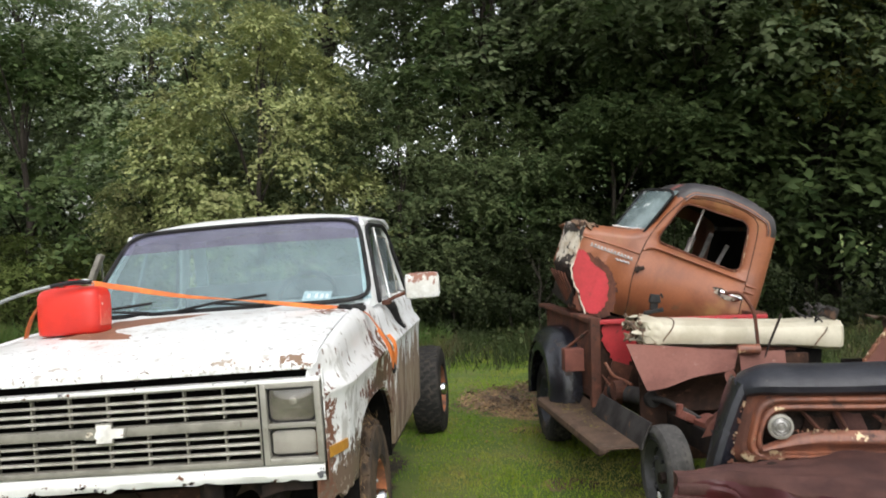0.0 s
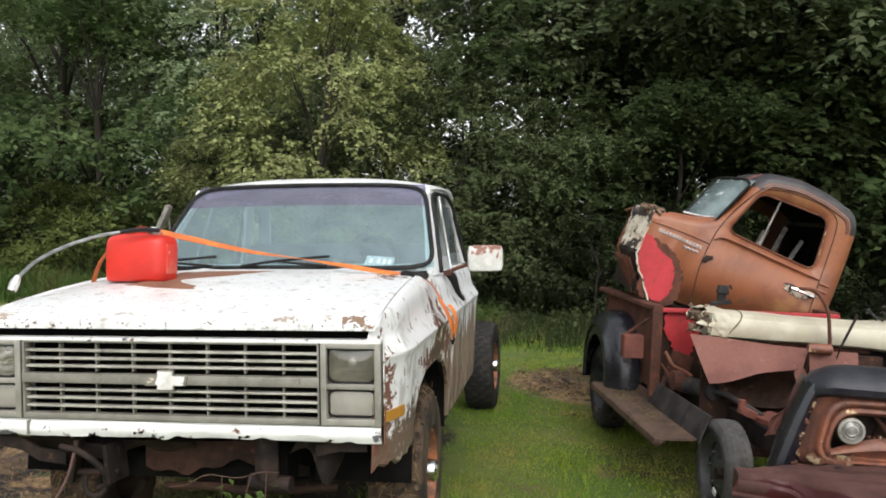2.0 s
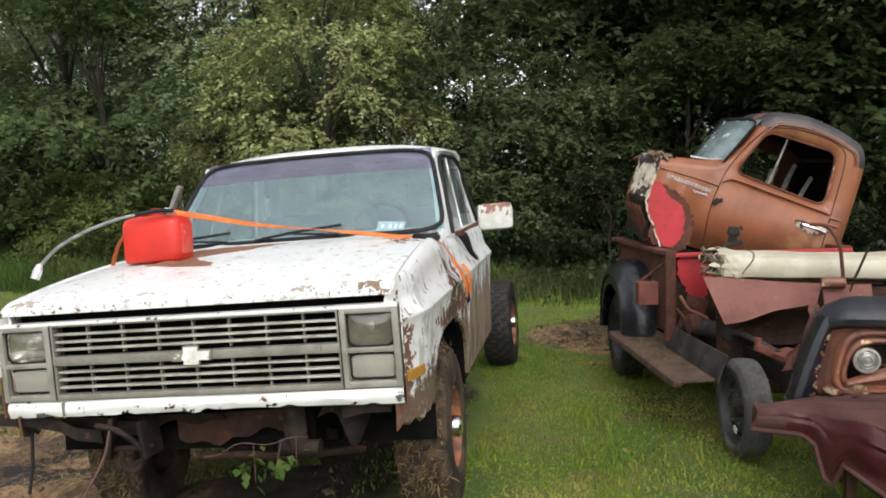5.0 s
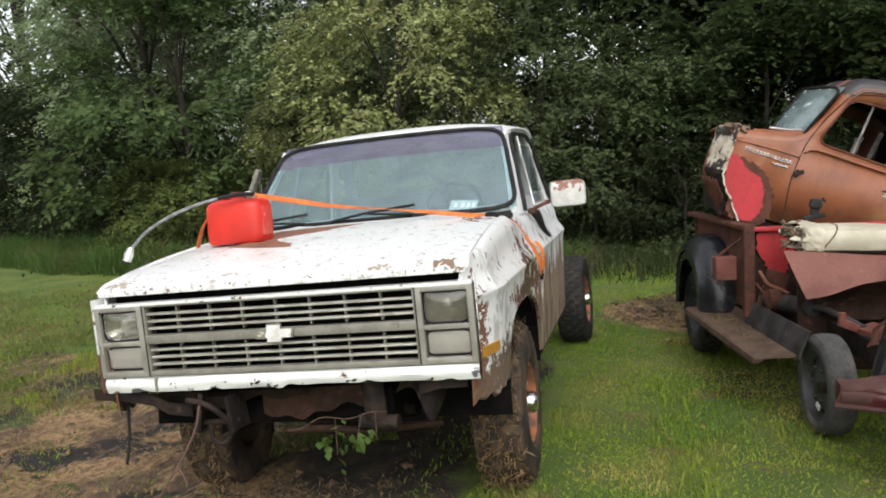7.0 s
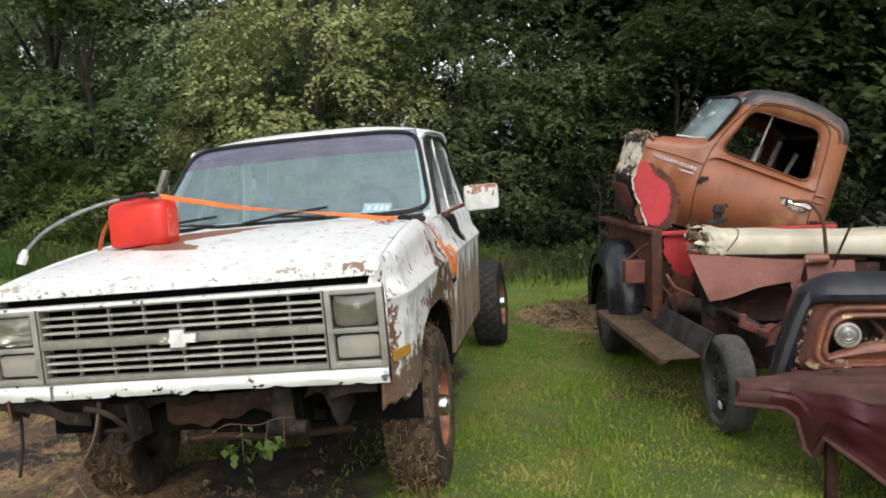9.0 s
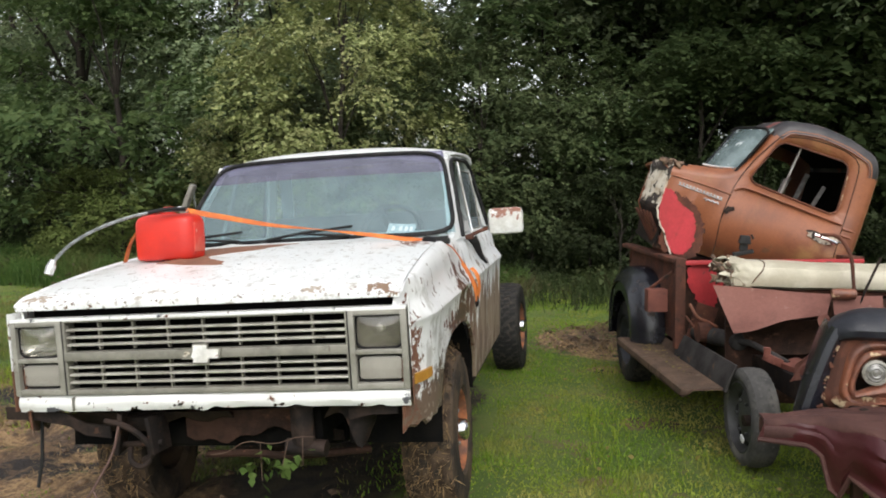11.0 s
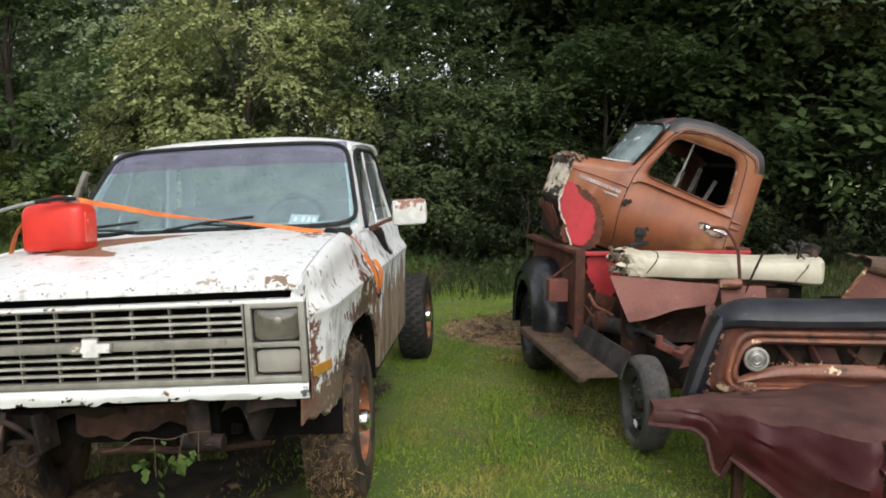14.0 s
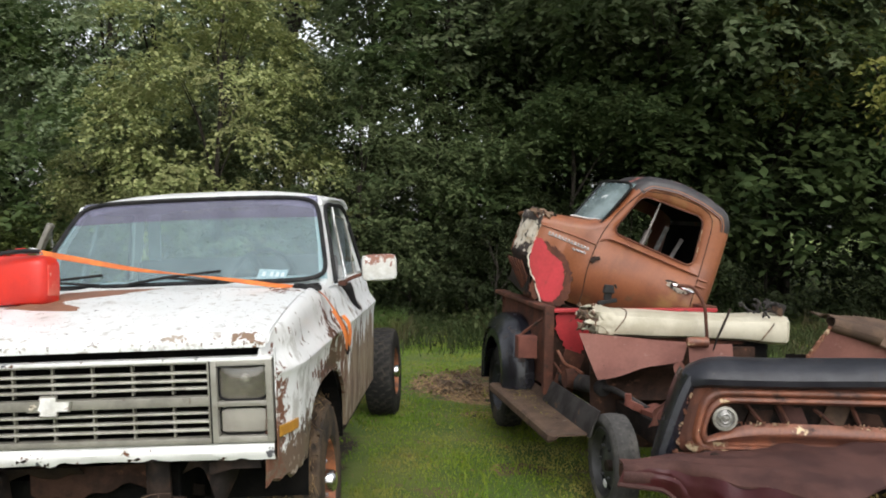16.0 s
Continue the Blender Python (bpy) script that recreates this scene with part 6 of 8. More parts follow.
def build_clip():
    W = 1.78
    # black nose: rounded section swept across
    sec = [(0.03, 0.916), (-0.02, 0.922), (-0.05, 0.938), (-0.058, 0.96), (-0.045, 0.986), (-0.01, 1.008), (0.06, 1.023), (0.14, 1.028), (0.26, 1.016)]
    bm = bmesh.new()
    rows = []
    for i in range(33):
        u = i / 32
        e = min(1, u / 0.06, (1 - u) / 0.06)
        drop = 0.05 * (1 - e) ** 2
        rows.append([(0.1 + (W - 0.16) * u + 0.55 * max(0, y) * (1 - u), y + 0.09 * (1 - e) ** 2, z - drop - 0.006 * math.sin(u * 7)) for y, z in sec])
    sheet(bm, rows, 0.015)
    part("hood_nose", bm, M_black_paint, clip, "dull black hood nose", True)
    # black fender edges that slope down to the ground side
    for s, x0 in ((1, 0.0), (-1, W)):
        bm = bmesh.new()
        rows = []
        for t in np.linspace(0, 1, 14):
            x = x0 + s * (0.09 - 0.17 * t ** 0.8)
            z = 0.945 - 0.475 * t
            rows.append([(x + s * 0.12, 0.03, z), (x + s * 0.05, -0.015, z + 0.01), (x + s * 0.02, 0.0, z + 0.015), (x + s * 0.005, 0.06, z + 0.02), (x + s * 0.02, 0.22 - 0.1 * t, z + 0.03)])
        sheet(bm, rows, 0.014)
        part("fender_edge", bm, M_fender_black, clip, "black front fender edge", True)
    # copper grille surround: rounded ring with a deep inner lip
    def ring_pts(x0, x1, z0, z1, r, y):
        return [(p.x, y, p.y) for p in rounded([(x0, z0), (x0 + 0.07, z1), (x1 - 0.07, z1), (x1, z0)], r, 6)]
    bm = bmesh.new()
    layers = [ring_pts(0.05, W - 0.05, 0.54, 0.955, 0.1, 0.03), ring_pts(0.09, W - 0.09, 0.56, 0.94, 0.1, 0.0), ring_pts(0.115, W - 0.115, 0.575, 0.9, 0.1, 0.004)]
    sheet(bm, [l + l[:1] for l in layers], 0.008)
    part("grille_flange", bm, M_rust, clip, "dark rusty flange round the grille", True)
    # rolled copper lip inside the flange
    bm = bmesh.new()
    layers = [ring_pts(0.115 + 0.045 * q, W - 0.115 - 0.045 * q, 0.575 + 0.022 * q, 0.9 - 0.054 * q, 0.1, 0.004 - 0.04 * abs(math.sin(math.pi * q * 1.25)) * (1 - 0.35 * q) + 0.05 * max(0, q - 1.2)) for q in np.linspace(0, 1.45, 22)]
    sheet(bm, [l + l[:1] for l in layers], 0.006)
    part("grille_surround", bm, M_copper2, clip, "copper-painted rolled grille surround", True)
    def flakes(path, count, size, seed):
        r = random.Random(seed)
        bm = bmesh.new()
        pts = curve_pts(path, 40)
        for _ in range(count):
            c = pts[r.randrange(len(pts))] + Vector((r.gauss(0, 0.006), r.uniform(-0.004, 0.002), r.gauss(0, 0.006)))
            w = size * r.uniform(0.4, 1.5)
            bm.faces.new([bm.verts.new(c + Vector((w * math.cos(t) * r.uniform(0.5, 1.2), 0.004 * math.sin(t * 2), w * math.sin(t) * r.uniform(0.5, 1.2)))) for t in np.linspace(0, 2 * math.pi, 7)[:-1]])
        bmesh.ops.solidify(bm, geom=bm.faces[:], thickness=0.003)
        ob = part("flaked_edge", bm, M_flake, clip, "cream flakes along the grille surround")
        ob["kind"] = "stuff"
    flakes([(0.045, 0.0, 0.55), (0.06, -0.004, 0.66), (0.09, -0.006, 0.78), (0.12, -0.006, 0.87)], 26, 0.009, 3)
    flakes([(0.38, -0.03, 0.716), (0.5, -0.034, 0.722), (0.62, -0.034, 0.724)], 34, 0.007, 4)
    flakes([(0.9, -0.03, 0.716), (1.1, -0.034, 0.712), (1.3, -0.032, 0.708)], 60, 0.006, 14)
    flakes([(0.12, -0.03, 0.585), (0.2, -0.03, 0.59), (0.3, -0.03, 0.592)], 46, 0.022, 5)
    flakes([(0.6, -0.008, 0.918), (0.9, -0.008, 0.92), (1.1, -0.008, 0.916)], 34, 0.006, 6)
    bm = bmesh.new()
    rows = [[(0.2 + (W - 0.4) * u, -0.01 - 0.035 * math.sin(math.pi * v) + 0.012 * math.sin(math.pi * min(1, v * 2.2)), 0.6 + (0.11 - 0.075 * (1 - min(1, u / 0.2)) ** 1.5) * v + 0.007 * math.sin(u * 5)) for u in np.linspace(0, 1, 30)] for v in np.linspace(0, 1, 11)]
    sheet(bm, rows, 0.01)
    part("grille_bar", bm, M_copper2, clip, "", True)
    bm = bmesh.new()
    block(bm, (W / 2, 0.14, 0.73), (W - 0.3, 0.02, 0.34))
    part("grille_back", bm, M_dark, clip)
    for k in range(7):
        bm = bmesh.new()
        x = 0.42 + 0.19 * k
        tube(bm, [(x, 0.08, 0.82 - 0.02 * (k % 3)), (x + 0.1 - 0.05 * (k % 2), 0.06, 0.7)], 0.012, 6)
        part("grille_strut", bm, M_rust, clip)
    for k in range(6):
        bm = bmesh.new()
        x = 0.44 + 0.2 * k
        rows = [[(x + 0.13 * u + 0.05 * v * (-1) ** k, 0.1 - 0.04 * u * (k % 2) + 0.02 * v, 0.69 + 0.12 * v + 0.03 * v * noise.noise((u * 3, k * 2.3, 0))) for u in np.linspace(0, 1, 6)] for v in np.linspace(0, 0.6 + 0.35 * ((k * 7) % 3) / 2, 4)]
        sheet(bm, rows, 0.004, (0, -1, 0))
        part("torn_grille_scrap", bm, (M_rust_dark, M_maroon_dull, M_board)[k % 3], clip)
    for cx in (0.292, W - 0.292):
        bm = bmesh.new()
        lathe(bm, [(0.09, 0.072), (0.03, 0.069), (0.02, 0.062), (0.03, 0.054), (0.05, 0.047)], 28, "y", (cx, -0.03, 0.742))
        pod = part("headlight_ring", bm, M_rust_dark, clip, "", True)
        bm = bmesh.new()
        lathe(bm, [(0.01, 0.053), (-0.008, 0.05), (-0.014, 0.04), (-0.011, 0.037), (-0.018, 0.024), (-0.015, 0.019), (-0.019, 0.001)], 28, "y", (cx, -0.03, 0.742))
        part("headlight", bm, M_old_lamp, pod, "dusty round headlight lens", True)
        bm = bmesh.new()
        lathe(bm, [(0.0, 0.066), (-0.012, 0.065), (-0.016, 0.052), (-0.004, 0.05)], 16, "y", (cx, -0.03, 0.742), True)
        part("lamp_trim", bm, M_bezel, pod, "tarnished chrome lamp rim", True)
    bm = bmesh.new()
    sheet(bm, [[(0.06 + (W - 0.12) * u, 0.0 + 0.05 * v, 0.545 - 0.1 * v) for u in np.linspace(0, 1, 10)] for v in np.linspace(0, 1, 4)], 0.012, (0, -1, 0))
    part("lower_panel", bm, M_copper2, clip, "", True)
    bm = bmesh.new()
    edge = curve_pts([(0.131, 0.35, 0.97), (0.15, 0.35, 0.884), (0.125, 0.35, 0.808), (0.062, 0.35, 0.737), (0.015, 0.35, 0.677), (0.0, 0.35, 0.6)], 22)
    sheet(bm, [[(p[0] + w * (0.022 + 0.01 * math.sin(i * 0.9)), p[1] - 0.012 * abs(w), p[2] + 0.008 * w) for w in (-1, -0.4, 0.4, 1)] for i, p in enumerate(edge)], 0.008, (0, -1, 0))
    part("inner_flange", bm, M_tin, clip, "torn rusty inner fender flange", True)
    for s in (0.25, W - 0.25):
        bm = bmesh.new()
        block(bm, (s, 0.3, 0.25), (0.08, 0.08, 0.5), 0.01)
        block(bm, (s, 0.2, 0.5), (0.08, 0.4, 0.06), 0.01)
        part("stand", bm, M_rust, clip)


build_clip()

# ---- maroon car panel in the foreground ----
mar = tagged(empty("car_fender_panel", pose(2.43, 0.35, 0)), "dented maroon car fender panel lying before the truck front", "car panel")


def build_maroon():
    back = [(0.0, 0.7), (0.4, 0.72), (0.75, 0.86), (1.1, 1.0), (1.5, 1.13), (2.1, 1.36)]
    fold = [(0.0, 0.57), (0.24, 0.555), (0.3, 0.5), (0.36, 0.42), (0.43, 0.32), (0.65, 0.18), (0.76, 0.03), (0.82, -0.03), (0.87, -0.01), (1.0, 0.1), (1.27, 0.3), (1.6, 0.5), (2.1, 0.64)]
    top = [(0.0, 0.53), (0.2, 0.54), (0.42, 0.555), (0.75, 0.565), (0.95, 0.57), (1.3, 0.58), (2.1, 0.6)]
    low = [(0.0, 0.435), (0.22, 0.42), (0.27, 0.38), (0.29, 0.24), (0.34, 0.2), (0.36, 0.32), (0.47, 0.25), (0.6, 0.15), (0.9, 0.08)]

    def dent(x, w):
        return 0.02 * noise.noise((x * 5, w * 3, 1)) + 0.01 * noise.noise((x * 11, w * 7, 4))
    # box beam that runs out to the wheel
    bm = bmesh.new()
    sheet(bm, [[(x, 0.63 + c * (0.07 + 0.01 * math.sin(x * 9)), 0.475 + d * (0.04 + 0.025 * x)) for c, d in ((-0.8, -0.85), (-0.96, -0.5), (-1, 0.3), (-0.9, 0.7), (-0.65, 0.95), (0.0, 1), (0.9, 0.95), (1, 0.8), (1, -0.9), (-0.8, -0.85))] for x in np.linspace(0, 0.42, 9)])
    bmesh.ops.remove_doubles(bm, verts=bm.verts, dist=1e-5)
    bmesh.ops.holes_fill(bm, edges=[e for e in bm.edges if e.is_boundary], sides=0)
    part("box_beam", bm, M_maroon_dull, mar, "straight dull maroon beam end", True)
    bm = bmesh.new()
    rows = []
    for x in np.linspace(0.0, 2.1, 71):
        yb, yf, zt = lerp(back, x), lerp(fold, x), lerp(top, x)
        crown = 0.05 * min(1, 0.12 + x)
        rows.append([(x, yf + (yb - yf) * v, zt + crown * math.sin(math.pi * (0.1 + 0.78 * v)) + dent(x, v * 2) - 0.02 * (1 - min(1, v / 0.1)) ** 2) for v in np.linspace(0, 1, 17)])
    sheet(bm, rows, 0.01, (0, 0, 1))
    part("top_panel", bm, M_maroon_dull, mar, "dull brown-maroon top panel with chips", True)
    edge = [r[0] for r in rows if r[0][0] < 0.9]
    bm = bmesh.new()
    side = []
    for x, y, z in edge:
        zb = lerp(low, x)
        k = min(1, max(0, (x - 0.1) / 0.3))
        col = []
        for w in np.linspace(0, 1, 15):
            out = lerp([(0, 0), (0.1, 0.02), (0.4, 0.045), (0.72, 0.04), (1, 0.02)], w)
            crease = 0.02 * max(0, 1 - abs(w - 0.3 - 0.5 * (x - 0.5)) / 0.08) - 0.035 * math.exp(-((x - 0.52) / 0.07) ** 2 - ((w - 0.55) / 0.2) ** 2)
            col.append((x - 0.03 * w * (1 - k), y - (out + crease + 1.5 * dent(x, w)) * k, z + (zb - z) * w))
        side.append(col)
    sheet(bm, side, 0.01, (0, -1, 0.2))
    part("side_panel", bm, M_maroon, mar, "glossy maroon fender side with a dent", True)
    bm = bmesh.new()
    tube(bm, [c[-1] for c in side], 0.013, 8)
    part("arch_lip", bm, M_maroon_dull, mar, "dull folded lip of the wheel arch", True)
    bm = bmesh.new()
    sheet(bm, [[Vector(c[-1]) + Vector((0, 0.05 + 0.3 * v, -0.02 + 0.1 * math.sin(v * 3))) for v in np.linspace(0, 1, 5)] for c in side if c[0][0] > 0.42], 0.01, (0, 0, 1))
    part("inner_arch", bm, M_void, mar)
    # opening under the top panel: inner tray and a front rail
    bm = bmesh.new()
    sheet(bm, [[(0.84 + 1.2 * u, -0.02 + 0.6 * v + 0.3 * u * v, 0.46 + 0.02 * noise.noise((u * 5, v * 5, 3))) for u in np.linspace(0, 1, 10)] for v in np.linspace(0, 1, 8)], 0.012, (0, 0, 1))
    part("inner_tray", bm, M_dark, mar)
    bm = bmesh.new()
    tube(bm, curve_pts([(0.86, -0.06, 0.44), (1.0, -0.04, 0.5), (1.3, 0.04, 0.55), (1.9, 0.2, 0.6)], 16), 0.03, 8, flat=0.7)
    part("front_rail", bm, M_maroon, mar, "", True)
    bm = bmesh.new()
    sheet(bm, [[(x, -0.05 + 0.02 * math.sin(x * 7) + 0.08 * (x - 0.88), 0.48 + (0.06 - 0.48) * v) for v in np.linspace(0, 1, 5)] for x in np.linspace(0.88, 1.9, 12)], 0.012, (0, -1, 0))
    part("lower_skirt", bm, M_maroon, mar, "", True)
    bm = bmesh.new()
    block(bm, (0.4, 0.46, 0.18), (0.05, 0.06, 0.38), 0.01)
    part("support", bm, M_rust_dark, mar)
    bm = bmesh.new()
    block(bm, (1.8, 0.5, 0.25), (0.1, 0.3, 0.5), 0.02)
    part("support", bm, M_dark, mar)


build_maroon()

# ---- rusty box panel and tall rack further right ----
bent = tagged(empty("rusty_fender"), "rusty brown upturned car panel with a pale torn edge", "car panel")
bm = bmesh.new()
face = [(4.03, 0.8), (4.06, 0.86), (4.14, 0.97), (4.2, 1.05), (4.3, 1.045), (4.5, 0.955), (4.74, 0.84), (5.2, 0.64), (5.2, 0.08), (4.06, 0.06)]
f = bm.faces.new([bm.verts.new((x, 2.7 + 0.05 * (x - 4), z)) for x, z in face])
ext = bmesh.ops.extrude_face_region(bm, geom=[f])
for v in ext["geom"]:
    if isinstance(v, bmesh.types.BMVert):
        v.co.y += 0.02
part("side_panel", bm, M_tin, bent)
bm = bmesh.new()
sheet(bm, [[Vector((4.24 + 0.98 * u, 2.68 + 0.03 * u, 1.06 - 0.36 * u)).lerp(Vector((4.28 + 1.2 * u, 3.25, 1.11 - 0.12 * u)), v) + Vector((0, 0, 0.05 * math.sin(math.pi * min(1, v * 1.6)) * (1 - 0.5 * u) + 0.008 * math.sin(u * 14 + v * 3))) for u in np.linspace(0, 1, 18)] for v in np.linspace(0, 1, 10)], 0.012, (0, 0, 1))
part("top_panel", bm, M_board, bent, "dark brown folded top panel", True)
bm = bmesh.new()
sheet(bm, [[(4.215 + 0.34 * u + 0.012 * math.sin(a * 2), 2.73 - (0.06 + 0.012 * u) * math.cos(a), 1.075 - 0.09 * u + (0.048 + 0.01 * u) * math.sin(a)) for a in np.linspace(0, 2 * math.pi, 25)] for u in np.linspace(0, 1, 8)], 0.006)
rolled = part("rolled_end", bm, M_board, bent, "rolled hollow end of the top panel", True)
# flat black disc paints the shade inside the rolled end
bm = bmesh.new()
lathe(bm, [(0.0, 0.001), (0.0, 0.05)], 20, "x", (4.26, 2.73, 1.064), caps=False)
part("hollow", bm, M_void, rolled)
bm = bmesh.new()
sheet(bm, [[(4.08 + 1.1 * u, 3.2, z) for u in np.linspace(0, 1, 4)] for z in (0.05, 0.5, 0.78)], 0.02, (0, 1, 0))
part("back_panel", bm, M_dark, bent)
bm = bmesh.new()
tube(bm, [(4.035 + 0.0135 * k, 2.69 + 0.004 * math.sin(k), 0.82 + 0.0195 * k + 0.006 * math.sin(k * 2.3)) for k in range(13)], [0.006 + 0.011 * abs(math.sin(k * 1.4)) for k in range(13)], 6)
part("torn_edge", bm, M_flake, bent, "pale torn edge")


def rack(bm):
    for x in (5.82, 6.1):
        block(bm, (x, 5.0, 1.0), (0.045, 0.045, 2.0), 0.006, (0, 1.5, 0))
    for k in range(9):
        block(bm, (5.96, 5.0, 0.3 + 0.2 * k), (0.3, 0.03, 0.03), 0.004)


loose("steel_ladder_rack", "tall dark steel ladder rack standing in grass", "rack", M_dusty, rack)

# ---- things on and under the white truck ----
can = tagged(empty("gas_can", CHEVY @ pose(-0.505, 0.72, 1.392, -4, 0, -3)), "faded red plastic fuel can standing on the white hood", "fuel can")


def build_can():
    def ring_at(w, d, z, p=4.6):
        out = []
        for k in range(44):
            a = 2 * math.pi * k / 44
            c, s = math.cos(a), math.sin(a)
            q = (abs(c) ** p + abs(s) ** p) ** (-1 / p)
            out.append((w * c * q, d * s * q, z))
        return out + out[:1]
    bm = bmesh.new()
    sheet(bm, [ring_at(w, d, z) for z, w, d in ((0.0, 0.15, 0.08), (0.006, 0.161, 0.091), (0.014, 0.165, 0.095), (0.06, 0.167, 0.098), (0.13, 0.168, 0.099), (0.19, 0.167, 0.098), (0.205, 0.164, 0.095), (0.222, 0.156, 0.087), (0.234, 0.138, 0.07), (0.241, 0.105, 0.048), (0.243, 0.0, 0.0))])
    bmesh.ops.remove_doubles(bm, verts=bm.verts, dist=1e-4)
    bmesh.ops.holes_fill(bm, edges=[e for e in bm.edges if e.is_boundary], sides=0)
    part("body", bm, M_can, can, "", True)
    # raised panels moulded into the narrow side and the front
    bm = bmesh.new()
    block(bm, (0.166, 0.0, 0.115), (0.008, 0.1, 0.15), 0.004)
    part("side_panel", bm, M_can_scuffed, can, "scuffed raised side panel", True)
    bm = bmesh.new()
    lathe(bm, [(0.232, 0.036), (0.245, 0.034), (0.25, 0.027)], 20, "z", (0.0, 0, 0))
    part("neck", bm, M_can, can, "", True)
    bm = bmesh.new()
    lathe(bm, [(0.25, 0.026), (0.254, 0.03), (0.276, 0.03), (0.28, 0.025), (0.28, 0.001)], 18, "z", (0.0, 0, 0))
    cap = part("cap", bm, M_can, can, "red screw cap", True)
    bm = bmesh.new()
    block(bm, (0, 0, 0), (0.004, 0.003, 0.02))
    knurl = part("knurl", bm, M_can, cap)
    for k in range(20):
        ob = knurl if k == 0 else new("knurl", knurl.data)
        ob.parent = cap
        ob.matrix_local = Matrix.Rotation(2 * math.pi * k / 20, 4, "Z") @ pose(0, 0.0305, 0.265)
    bm = bmesh.new()
    tube(bm, curve_pts([(-0.11, 0, 0.23), (-0.09, 0, 0.255), (-0.06, 0, 0.262), (-0.035, 0, 0.25)], 10), 0.012, 8)
    part("handle", bm, M_can, can, "", True)
    bm = bmesh.new()
    tube(bm, curve_pts([(0.03, -0.02, 0.25), (0.06, -0.03, 0.272), (0.095, -0.01, 0.27), (0.1, 0.02, 0.25), (0.07, 0.03, 0.245)], 14), 0.004, 6)
    part("wire_bail", bm, M_bright, can, "bent wire bail", True)


build_can()
hose = tagged(empty("hose", CHEVY), "clear grey fuel hose with a metal end over the hood", "hose")
bm = bmesh.new()
tube(bm, curve_pts([(-0.38, 0.66, 1.652), (-0.5, 0.62, 1.652), (-0.62, 0.55, 1.632), (-0.74, 0.45, 1.585), (-0.82, 0.34, 1.52), (-0.86, 0.25, 1.445)], 30), 0.0085, 8)
part("hose_line", bm, M_hose, hose, "", True)
bm = bmesh.new()
tube(bm, [(-0.86, 0.25, 1.45), (-0.865, 0.235, 1.42), (-0.872, 0.22, 1.385)], [0.014, 0.023, 0.02], 10)
part("hose_end", bm, M_bright, hose, "pale metal hose end", True)
bm = bmesh.new()
tube(bm, curve_pts([(-0.36, 0.64, 1.655), (-0.45, 0.62, 1.66), (-0.54, 0.585, 1.648)], 8), 0.0105, 8)
part("dark_sleeve", bm, M_black, hose, "", True)

strap = tagged(empty("ratchet_strap", CHEVY), "orange ratchet strap holding the can across the hood", "strap")


def ribbon(bm, ctrl, w, up, n=30, t=0.003):
    pts = curve_pts(ctrl, n)
    rows = []
    for i, p in enumerate(pts):
        d = (pts[min(i + 1, n)] - pts[max(i - 1, 0)]).normalized()
        j = min(int(i / n * (len(up) - 1)), len(up) - 2)
        u = Vector(up[j]).lerp(Vector(up[j + 1]), i / n * (len(up) - 1) - j)
        s = d.cross(u).normalized()
        rows.append([p - s * w / 2, p + s * w / 2])
    sheet(bm, rows, t)


bm = bmesh.new()
STRAP_RUN = [(-0.42, 0.76, 1.645), (-0.22, 0.82, 1.595), (0.0, 0.9, 1.54), (0.24, 0.97, 1.5), (0.45, 1.03, 1.462), (0.65, 1.07, 1.425), (0.8, 1.1, 1.402)]
ribbon(bm, STRAP_RUN, 0.031, ((0, -1.6, 0.7), (0, -1.0, 1), (0, 0.1, 1), (0, -0.9, 1), (0, -0.8, 1)), 48)
part("webbing", bm, M_strap, strap, "", True)
bm = bmesh.new()
ribbon(bm, [(-0.62, 0.72, 1.62), (-0.75, 0.76, 1.5), (-0.83, 0.8, 1.36)], 0.04, ((-1, 0, 0.3), (-1, 0, 0.3)), 10)
part("webbing", bm, M_strap, strap, "", True)
bm = bmesh.new()
ribbon(bm, [(0.9, 1.1, 1.385), (0.94, 1.11, 1.35), (0.985, 1.13, 1.27), (1.02, 1.14, 1.2), (1.045, 1.15, 1.14), (1.05, 1.16, 1.08)], 0.026, ((0.2, 0, 1), (1, -0.4, 0.2)), 18)
part("strap_tail", bm, M_strap, strap, "loose orange strap tail hanging over the fender", True)
bm = bmesh.new()
ribbon(bm, [(0.985, 1.09, 1.27), (1.03, 1.06, 1.2), (1.05, 1.07, 1.13), (1.05, 1.11, 1.06)], 0.03, ((1, -0.4, 0.2), (1, -0.2, 0.1)), 10)
part("strap_tail", bm, M_strap, strap, "folded end of the orange strap", True)
bm = bmesh.new()
ribbon(bm, [(1.03, 1.13, 1.24), (1.06, 1.12, 1.2), (1.068, 1.12, 1.14), (1.058, 1.13, 1.085), (1.045, 1.12, 1.1)], 0.036, ((1, -0.4, 0.2), (1, -0.2, 0.1)), 14)
part("strap_loop", bm, M_strap, strap, "bunched loop of orange strap", True)
bm = bmesh.new()
tube(bm, [(1.05, 1.12, 1.085), (1.056, 1.12, 1.05), (1.046, 1.13, 1.03), (1.036, 1.15, 1.05)], 0.007, 6)
part("hook", bm, M_black, strap, "black steel hook", True)
bm = bmesh.new()
for dy in (-0.024, 0.024):
    block(bm, (0.85, 1.1 + dy, 1.402), (0.14, 0.006, 0.03), 0.003, (0, 7, 0))
block(bm, (0.87, 1.1, 1.415), (0.09, 0.04, 0.012), 0.004, (0, -4, 0))
